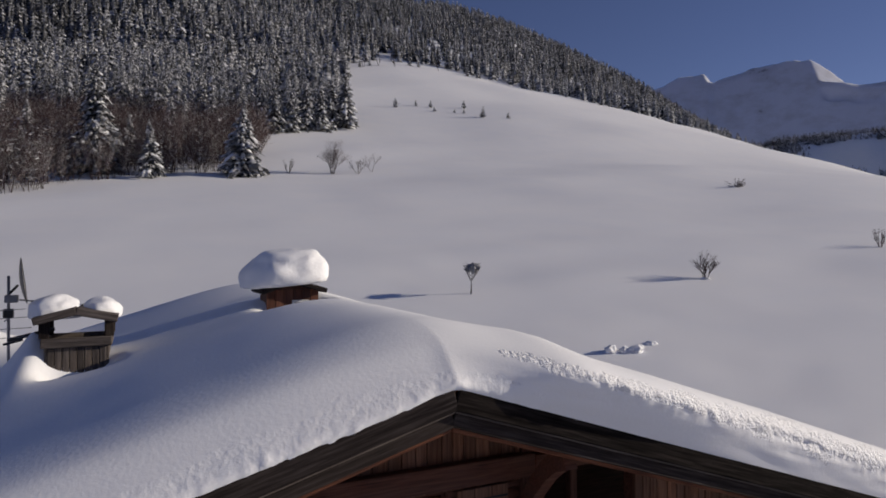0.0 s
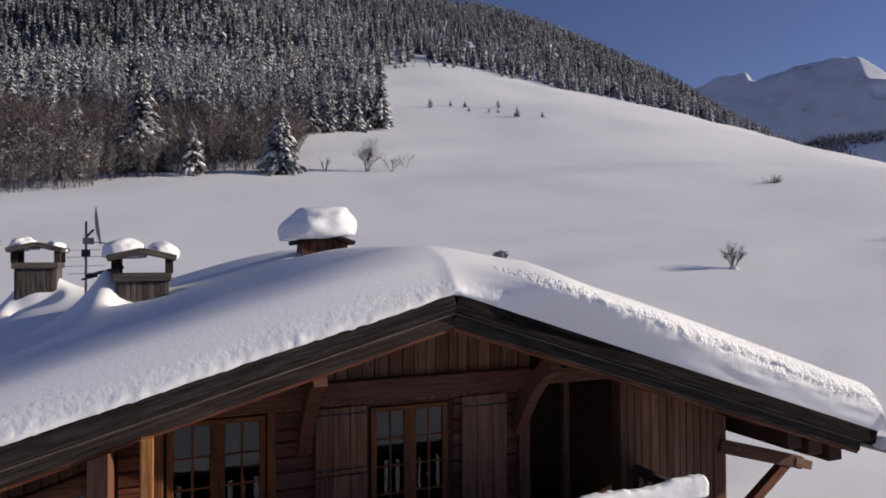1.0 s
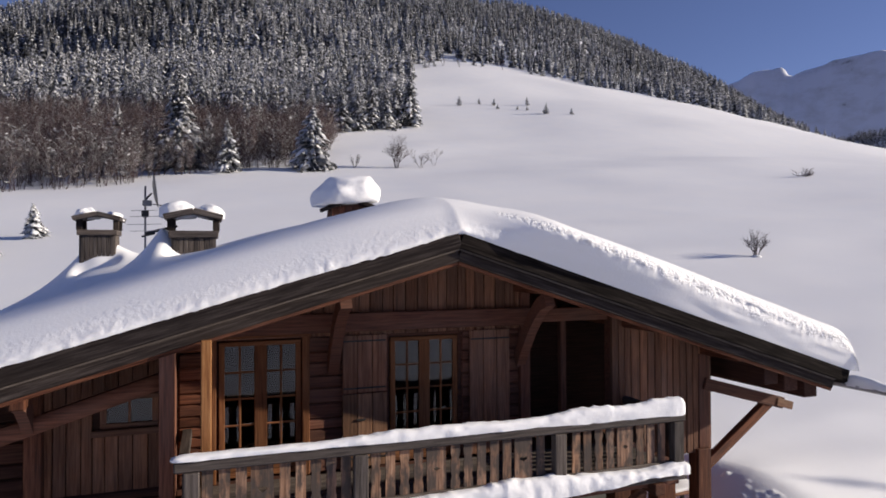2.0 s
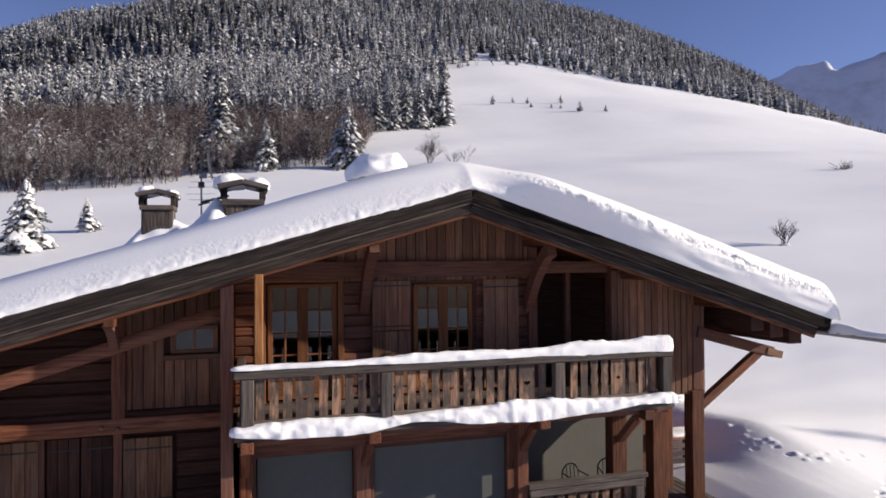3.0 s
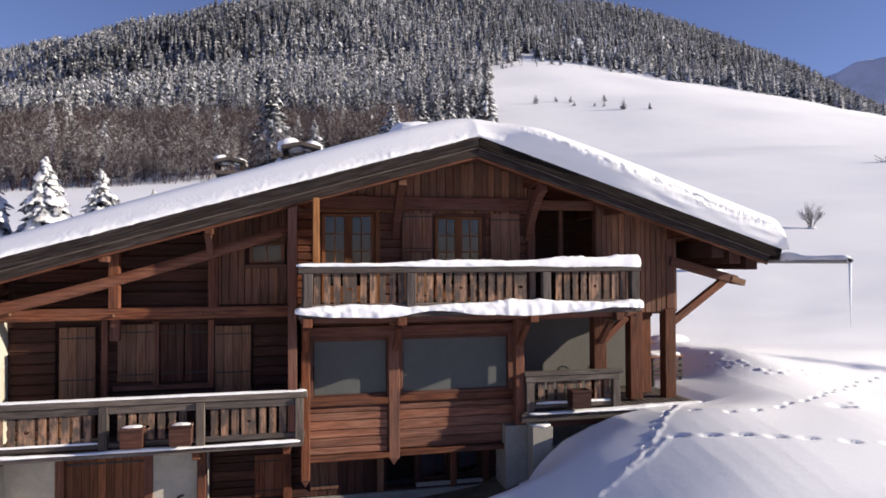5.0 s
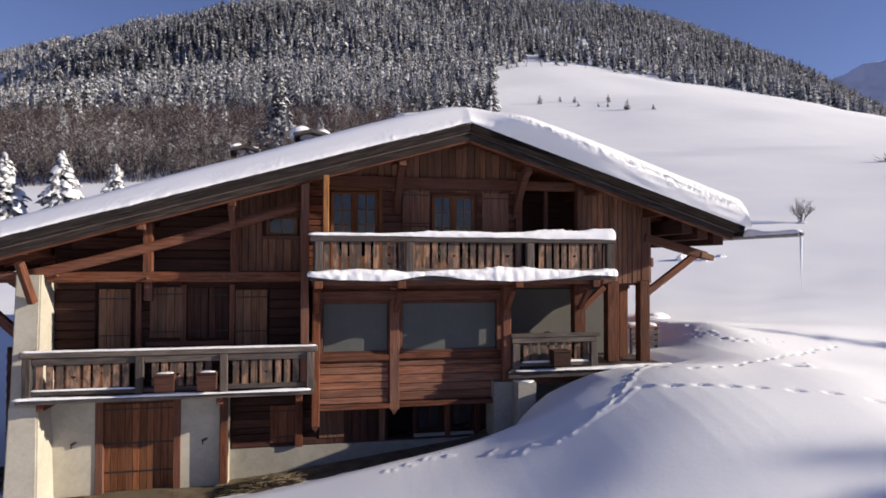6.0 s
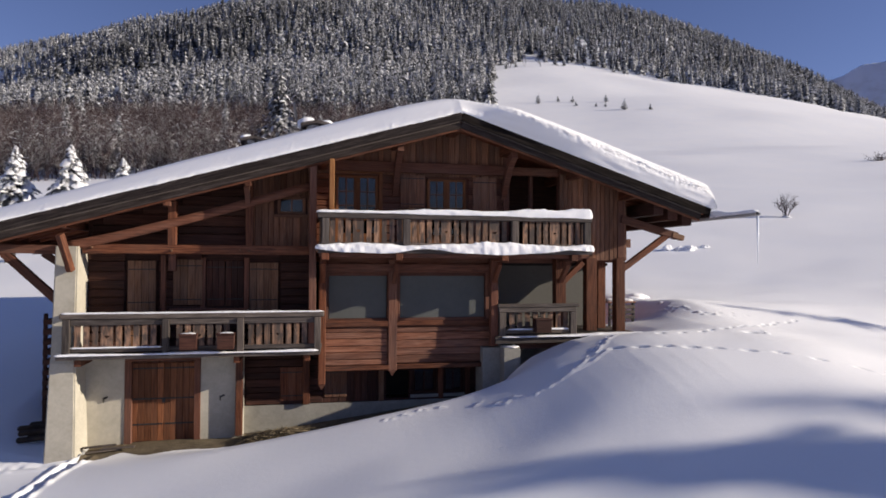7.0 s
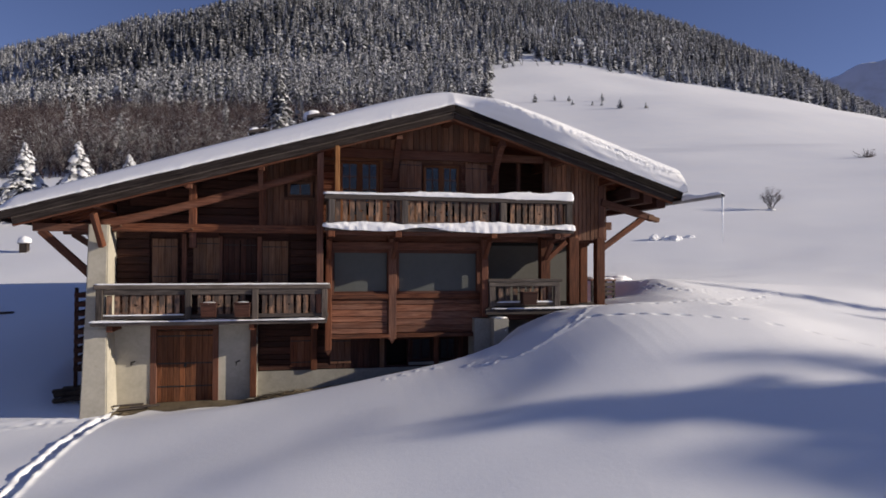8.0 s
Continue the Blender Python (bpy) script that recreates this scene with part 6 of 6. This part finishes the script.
bare_tree("bush", (36.7, 29.6), 2.4, 401, "bare many-stemmed shrub standing in the snow", trunks=7, spread=0.32, depth=4, w=0.02)
bush("bush", (92.0, 74.0), 1.5, 402, "low tangled bare shrub half buried in snow", stems=26, twigs=30, r=1.7, w=0.024, flakes=90, lowest=0.05)
bush("bush", (64.0, 33.0), 2.0, 403, "small bare shrub on the open snow slope", stems=10, twigs=20, r=0.55, w=0.012)
bare_tree("bush", (29.6, 109.7), 6.6, 404, "bare leafless bush with fine twigs", trunks=9, spread=0.22, depth=5, w=0.011)
bare_tree("bush", (34.0, 108.5), 3.8, 405, "bare leafless bush with fine twigs", trunks=4, spread=0.5, depth=4, w=0.015)
bare_tree("bush", (37.5, 111.0), 3.8, 406, "thin bare sapling on the snow", trunks=2, spread=0.3, depth=4, w=0.012)
bush("bush", (22.0, 112.0), 2.8, 407, "low frosted bush beside the spruce", frosted=0.7, r=0.6)
for x, y, h in ((150, 390, 8), (128, 388, 7), (180, 388, 7), (140, 394, 9)):
    bare_tree("bush", (x, y), h, int(x), "bare leafless tree on the upper meadow edge", trunks=2, spread=0.3, depth=4, w=0.02)

blob("snow_heap", (36.7, 29.6, height(36.7, 29.6) - 0.05), (0.38, 0.34, 0.14), 5.1, label="small heap of snow round the foot of the bare shrub", rough=0.14, category="snow heap")

# the little tree with its clump of snow
fruit_tree = root("small_tree", "little bare tree carrying a clump of snow on its twigs", "tree", (17.75, 32.4, height(17.75, 32.4)))
m = WHERE[fruit_tree]
V, F, I = [], [], []
twig(V, F, I, (0, 0, -0.1), (0.03, 0, 1.5), 0.07, 0)
part_v = arrays_mesh("trunk", np.array(V), np.array(F), [BARK])
place("trunk", part_v, fruit_tree, m)
V, F, I = brush_arrays(410, 12, 22, 0.75, 0.4, 0.014)
place("crown", arrays_mesh("crown", V * 1.15 + (0, 0, 0.95), F, [TWIGS, PALE_TWIGS], I), fruit_tree, m)
bm = bmesh.new()
bmesh.ops.create_icosphere(bm, subdivisions=4, radius=1)
for v in bm.verts:
    v.co *= 1 + 0.7 * noise.noise(v.co * 2.1) + 0.4 * noise.noise(v.co * 5)
    v.co = Vector((v.co.x * 0.42 + 0.15, v.co.y * 0.42, v.co.z * 0.3 + 1.78))
part("snow_clump", bm, TREE_SNOW, fruit_tree, "", m, True)

# ---- far mountain and the wooded ridge before it ----
az = np.radians(np.linspace(34, 100, 440))
rr = np.linspace(1900, 2700, 140)
A, R = np.meshgrid(az, rr, indexing="ij")
D = np.degrees(A)
crest = np.interp(D, [34, 41, 43.4, 45, 47.1, 47.7, 50.8, 54.3, 56.5, 57.6, 59.3, 64, 72, 100], [564, 654, 697, 727, 732, 713, 738, 744, 736, 712, 700, 690, 654, 504]) + 5 * lattice(D / 0.6, R * 0 + 2, 74)
f = np.clip((R - 1900) / 760, 0, 1)
spur = lattice(D / 2.1, R / 700 + 3, 71) * 0.6 + lattice(D / 0.9 + R / 900, R / 350, 72) * 0.25 + lattice(D / 0.4, R / 150, 73) * 0.1
MZ = -40 + crest * f + 13 * spur * np.sin(np.pi * f) ** 0.8 - 1.3 * np.maximum(0, R - 2662)
# sunny faces that drop to the right of the summit and of a lower shoulder
for at, lean, deep, wide, low, high in ((54.5, 3.6, 88, 2.2, 0.85, 1.2), (55.0, 1.0, 22, 0.5, 0.74, 0.83), (46.9, 2.0, 22, 0.5, 0.95, 1.2)):
    u = D - at - lean * (1 - f)
    MZ = MZ - deep * np.clip(u / wide, 0, 1) * np.exp(-np.maximum(0, u - wide) / (10 if deep > 50 else 1.5)) * ease((f - low) / 0.04) * ease((high - f) / 0.04)
v = np.stack([np.sin(A) * R - 4, np.cos(A) * R - 10, MZ], -1).reshape(-1, 3)
# the blue of the distant air is put into the snow's base colour
hazy_mountain_snow, nt, b = material("hazy_mountain_snow", 0.8, 0, 0.1)
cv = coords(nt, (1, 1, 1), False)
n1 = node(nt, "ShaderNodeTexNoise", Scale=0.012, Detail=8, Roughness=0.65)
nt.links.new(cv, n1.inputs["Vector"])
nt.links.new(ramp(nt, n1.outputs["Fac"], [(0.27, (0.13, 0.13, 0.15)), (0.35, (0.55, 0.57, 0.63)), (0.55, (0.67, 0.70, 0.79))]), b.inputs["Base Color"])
ob = place("mountain", arrays_mesh("mountain", v, grid_faces(len(az), len(rr)), [hazy_mountain_snow], None, True))
tagged(ob, "broad snow-covered mountain with blue shaded flank", "mountain", kind="structure")

az = np.radians(np.linspace(46, 96, 160))
rr = np.linspace(760, 1260, 50)
A, R = np.meshgrid(az, rr, indexing="ij")
D = np.degrees(A)
top = np.interp(D, [46, 50, 52, 58, 64, 96], [125, 192, 202, 204, 206, 206])
f = ease((R - 760) / 480)
RZ = -60 + (top + 55) * f + 5 * lattice(D, R / 60, 75)
v = np.stack([np.sin(A) * R - 4, np.cos(A) * R - 10, RZ], -1).reshape(-1, 3)
ob = place("wooded_ridge", arrays_mesh("wooded_ridge", v, grid_faces(len(az), len(rr)), [GROUND_SNOW], None, True))
tagged(ob, "low wooded ridge across the valley", "hill", kind="structure")
k = 8500
a = np.radians(rng.uniform(47, 74, k))
r = rng.uniform(790, 1255, k)
d = np.degrees(a)
keep = ~((r > 1070) & (r < 1160) & (d > 54.3)) & (lattice(d * 0.6, r / 90, 76) > -0.75)
a, r, d = a[keep], r[keep], d[keep]
zz = -60 + (np.interp(d, [46, 50, 52, 58, 64, 96], [125, 192, 202, 204, 206, 206]) + 55) * ease((r - 760) / 480) - 1
p = np.stack([np.sin(a) * r - 4, np.cos(a) * r - 10, zz, rng.uniform(9, 15, len(a))], -1)
V, F, I = joined([far_spruce(160 + i, 11, 0.4, 0.1) for i in range(3)], p, rng)
ob = place("forest", arrays_mesh("forest", V, F, [NEEDLES, TREE_SNOW, BARK], I))
tagged(ob, "distant dark spruce wood across the valley", "forest", kind="stuff")

# ---- small things ----
mast = root("antenna_mast", "thin metal mast with a grey rake aerial", "antenna", (-5.05, 4.75, 8.4))
def rod(name, parent, p, q, r, mat):
    p, q = Vector(p), Vector(q)
    bm = bmesh.new()
    bmesh.ops.create_cone(bm, cap_ends=True, segments=8, radius1=r, radius2=r, depth=(q - p).length)
    m = Matrix.Translation((p + q) / 2) @ (q - p).to_track_quat("Z", "Y").to_matrix().to_4x4()
    return part(name, bm, mat, parent, "", m, True)


rod("pole", mast, (-5.05, 4.75, 8.4), (-5.05, 4.75, 10.65), 0.022, METAL)
rod("boom", mast, (-5.05, 4.4, 9.95), (-5.05, 5.0, 9.98), 0.01, METAL)
for i, (z, w) in enumerate(((9.66, 0.28), (9.8, 0.34), (9.97, 0.30), (10.1, 0.26))):
    rod("element", mast, (-5.05 - w, 4.6, z), (-5.05 + w, 4.6, z + 0.02), 0.005, METAL)
rod("clamp", mast, (-5.12, 4.75, 9.55), (-4.85, 4.7, 9.62), 0.02, IRON)
rod("stay", mast, (-5.05, 4.75, 9.62), (-4.4, 4.62, 9.78), 0.03, IRON)
plank("junction_box", mast, IRON, -5.12, -4.98, 4.68, 4.80, 9.98, 10.12)
plank("mount", mast, METAL, -5.1, -4.92, 4.68, 4.82, 10.22, 10.34)
dish = root("satellite_dish", "grey satellite dish seen nearly edge-on", "satellite dish", (-5.0, 4.75, 10.4))
bm = bmesh.new()
rows = []
for i in range(7):
    r = 0.36 * i / 6
    rows.append([bm.verts.new((r * math.cos(t), r * math.sin(t) * 1.1, 0.5 * r * r)) for t in [j * math.pi / 12 for j in range(24)]] if i else [bm.verts.new((0, 0, 0))])
for j in range(24):
    bm.faces.new((rows[0][0], rows[1][j], rows[1][(j + 1) % 24]))
for a_, b_ in zip(rows[1:-1], rows[2:]):
    for j in range(24):
        bm.faces.new((a_[j], b_[j], b_[(j + 1) % 24], a_[(j + 1) % 24]))
bmesh.ops.solidify(bm, geom=bm.faces[:], thickness=0.015)
part("reflector", bm, METAL, dish, "", look((-4.9, 4.75, 10.56), Vector((-4.9, 4.75, 10.56)) - Vector((0.99, 0.10, 0.12))), True)
rod("arm", dish, (-5.05, 4.75, 10.35), (-4.92, 4.75, 10.5), 0.02, IRON)
rod("feed_arm", dish, (-4.9, 4.75, 10.26), (-4.55, 4.7, 10.22), 0.012, METAL)


def planter(x, y, z, w, d, h, label, mat=LARCH_DARK, cap=True, group=""):
    """A tapering wooden flower box."""
    p = root("planter", label, "planter", (x, y, z), group)
    m = Matrix.Translation((x, y, z))
    bm = bmesh.new()
    rings = []
    for zz, k in ((0, 0.94), (h, 1.0), (h, 0.86), (0.06, 0.78)):
        rings.append([bm.verts.new((sx_ * w / 2 * k, sy_ * d / 2 * k, zz)) for sx_, sy_ in ((-1, -1), (1, -1), (1, 1), (-1, 1))])
    for a_, b_ in zip(rings[:-1], rings[1:]):
        for i in range(4):
            bm.faces.new((a_[i], a_[(i + 1) % 4], b_[(i + 1) % 4], b_[i]))
    bm.faces.new(rings[0][::-1])
    bm.faces.new(rings[-1])
    part("box", bm, mat, p, "", m)
    plank("rim", p, mat, x - w / 2 - 0.02, x + w / 2 + 0.02, y - d / 2 - 0.02, y - d / 2 + 0.01, z + h - 0.05, z + h + 0.012)
    if cap:
        blob("planter_snow", (x, y, z + h - 0.03), (w / 2 * 0.98, d / 2 * 0.98, 0.045), x, label="pad of snow filling a wooden planter", rough=0.06, group=group + " snow" if group else "")
    return p


planter(-7.5, -1.36, 2.68, 0.44, 0.32, 0.42, "small brown wooden planter hung on the lower balcony", LOG_DARK, True, "balcony planters")
planter(-6.55, -1.36, 2.68, 0.44, 0.32, 0.42, "small brown wooden planter hung on the lower balcony", LOG_DARK, True, "balcony planters")
planter(2.62, -0.98, 2.92, 0.5, 0.36, 0.42, "brown wooden planter on the terrace balustrade", LOG_DARK, False)

def garden_chair(x, y, z, turn):
    """A metal chair: a hoop for the back, a slatted seat, four bent legs."""
    c = root("garden_chair", "dark metal garden chair with a round hoop back", "chair", (x, y, z), "terrace chairs")
    m = pose(x, y, z, 0, 0, turn)
    at = lambda p: tuple(m @ Vector(p))
    hoop = [(-0.22 * math.cos(k * math.pi / 10), 0.24, 0.64 + 0.22 * math.sin(k * math.pi / 10)) for k in range(11)]
    for p, q in zip([(-0.22, 0.2, 0.44)] + hoop, hoop + [(0.22, 0.2, 0.44)]):
        rod("back_hoop", c, at(p), at(q), 0.016, IRON)
    for k in (-0.1, 0, 0.1):
        rod("back_bar", c, at((k, 0.21, 0.45)), at((k, 0.24, 0.83)), 0.009, IRON)
    for k in range(5):
        beam("seat_slat", c, GREY_WOOD, at((-0.23, -0.18 + k * 0.09, 0.45)), at((0.23, -0.18 + k * 0.09, 0.45)), 0.075, 0.022)
    for sx_ in (-0.2, 0.2):
        rod("leg", c, at((sx_, 0.2, 0.44)), at((sx_ * 1.1, 0.26, 0)), 0.014, IRON)
        rod("leg", c, at((sx_, -0.18, 0.44)), at((sx_ * 1.1, -0.22, 0)), 0.014, IRON)
        rod("arm", c, at((sx_ * 1.1, 0.22, 0.68)), at((sx_ * 1.1, -0.16, 0.66)), 0.014, IRON)
        rod("arm_post", c, at((sx_ * 1.1, -0.16, 0.66)), at((sx_, -0.18, 0.44)), 0.014, IRON)


garden_chair(2.85, 0.25, 2.818, 10)
garden_chair(3.72, 0.35, 2.818, -14)
bench = root("crate_table", "low slatted wooden table under snow at the terrace end", "table", (6.55, 1.9, 2.8))
for xx in (6.1, 7.0):
    for yy in (1.55, 2.2):
        beam("leg", bench, IRON, (xx, yy, height(xx, yy) - 0.1), (xx, yy, 3.62), 0.08, 0.08)
for i in range(4):
    beam("slat", bench, BOARD_BROWN, (6.0, 1.58 + i * 0.2, 3.65), (7.1, 1.58 + i * 0.2, 3.65), 0.18, 0.05)
for z in (3.12, 3.3, 3.48):
    beam("slat", bench, GREY_WOOD, (6.05, 1.5, z), (7.05, 1.5, z), 0.04, 0.12)
snow_strip("table_snow", 6.0, 7.1, 1.88, 3.67, 0.7, lambda x: 0.10, 14.0, "snow lying on the slatted terrace table")

# wood rack against the side wall
rack = root("wood_rack", "tall slatted rack leaning by the plaster pillar", "rack", (-11.6, 2.4, 0.3))
for x, y in ((-12.0, 1.7), (-11.4, 1.7), (-12.0, 4.2), (-11.4, 4.2)):
    beam("upright", rack, LOG_DARK, (x, y, height(x, y) - 0.2), (x, y, 3.45), 0.1, 0.1)
for i in range(9):
    z = 0.8 + i * 0.3
    beam("slat", rack, LOG_DARK, (-12.06, 1.66, z), (-11.34, 1.66, z), 0.04, 0.16)
    beam("slat", rack, LOG_DARK, (-12.06, 1.72, z), (-12.06, 4.2, z), 0.04, 0.14)
for i in range(7):
    rg = random.Random(i + 40)
    y = 0.6 + i * 0.25
    x = -11.9 + rg.uniform(-0.3, 0.3)
    log = beam("log", None, BARK, (x - 0.4, y, height(x, y) + 0.10 + 0.12 * (i % 2)), (x + 0.4, y + 0.1, height(x, y) + 0.14 + 0.12 * (i % 2)), 0.16, 0.15, "", 0.05)
    tagged(log, "dark log lying in the shaded snow", "log", "loose logs")

# snow-covered stones on the slope behind
for i, (x, y, a_, h_) in enumerate(((19.3, 19.6, 0.34, 0.36), (20.0, 19.4, 0.34, 0.26), (20.6, 19.2, 0.42, 0.3), (21.2, 19.6, 0.25, 0.2), (22.2, 19.8, 0.4, 0.16))):
    blob("stone", (x, y, height(x, y) - 0.08), (a_, a_ * 0.8, h_), i * 3.3, label="boulder capped with fresh snow", rough=0.22, category="boulder", group="boulders behind the house")

blob("snow_mound", (9.4, 6.2, height(9.4, 6.2) - 0.12), (0.75, 0.5, 0.22), 2.2, label="rounded heap of fresh snow", rough=0.1, category="snow heap", flat=0.6)

stub = root("marker_post", "short dark wooden post under a round cap of snow", "post", (-23.9, 29.9, height(-23.9, 29.9)))
zs = height(-23.9, 29.9)
beam("shaft", stub, BARGE, (-23.9, 29.9, zs - 0.2), (-23.9, 29.9, zs + 0.6), 0.5, 0.5)
beam("cap_board", stub, BARGE, (-24.25, 29.9, zs + 0.62), (-23.55, 29.9, zs + 0.62), 0.6, 0.08)
blob("post_snow", (-23.9, 29.9, zs + 0.64), (0.45, 0.45, 0.36), 7.7, label="round cap of snow on a short post", rough=0.06, flat=0.3)
for x_, y_ in ((-18.6, 12.9), (-13.4, 8.5)):
    lz = height(x_, y_) + 0.06
    tagged(beam("log", None, BARK, (x_ - 0.6, y_, lz), (x_ + 0.5, y_ + 0.12, lz + 0.02), 0.14, 0.12, "", 0.04), "dark log half sunk in the shaded snow", "log", "sunken logs")

# dry twigs and a plank by the cellar door
sticks = root("brush_pile", "heap of dry brown twigs on bare earth by the wall", "twig pile", (-5.4, -0.6, 0.0))
V, F, I = [], [], []
rg = np.random.RandomState(9)
for i in range(420):
    x, y = rg.uniform(-6.3, -4.3), rg.uniform(-1.15, -0.3)
    z = height(x, y) + rg.uniform(0, 0.2) * (1 - ((x + 5.3) / 1.1) ** 2)
    t = rg.rand() * 6.283
    L = rg.uniform(0.15, 0.5)
    twig(V, F, I, (x, y, z), (x + L * math.cos(t), y + 0.4 * L * math.sin(t), z + rg.uniform(-0.02, 0.1)), 0.012, 0)
place("twig", arrays_mesh("twig", np.array(V), np.array(F), [EARTH]), sticks, WHERE[sticks] @ Matrix.Translation((5.4, 0.6, 0.0)))
for i, (x, y, a_) in enumerate(((-9.75, -0.75, 12), (-9.4, -0.62, -8), (-9.9, -0.55, 3))):
    z = height(x, y) + 0.05 + 0.04 * i
    b_ = beam("loose_board", None, GREY_WOOD, (x - 0.4, y - 0.05, z), (x + 0.45, y + 0.05 * a_ / 5, z + 0.03), 0.14, 0.035)
    tagged(b_, "grey weathered board lying by the cellar door", "board", "loose boards")
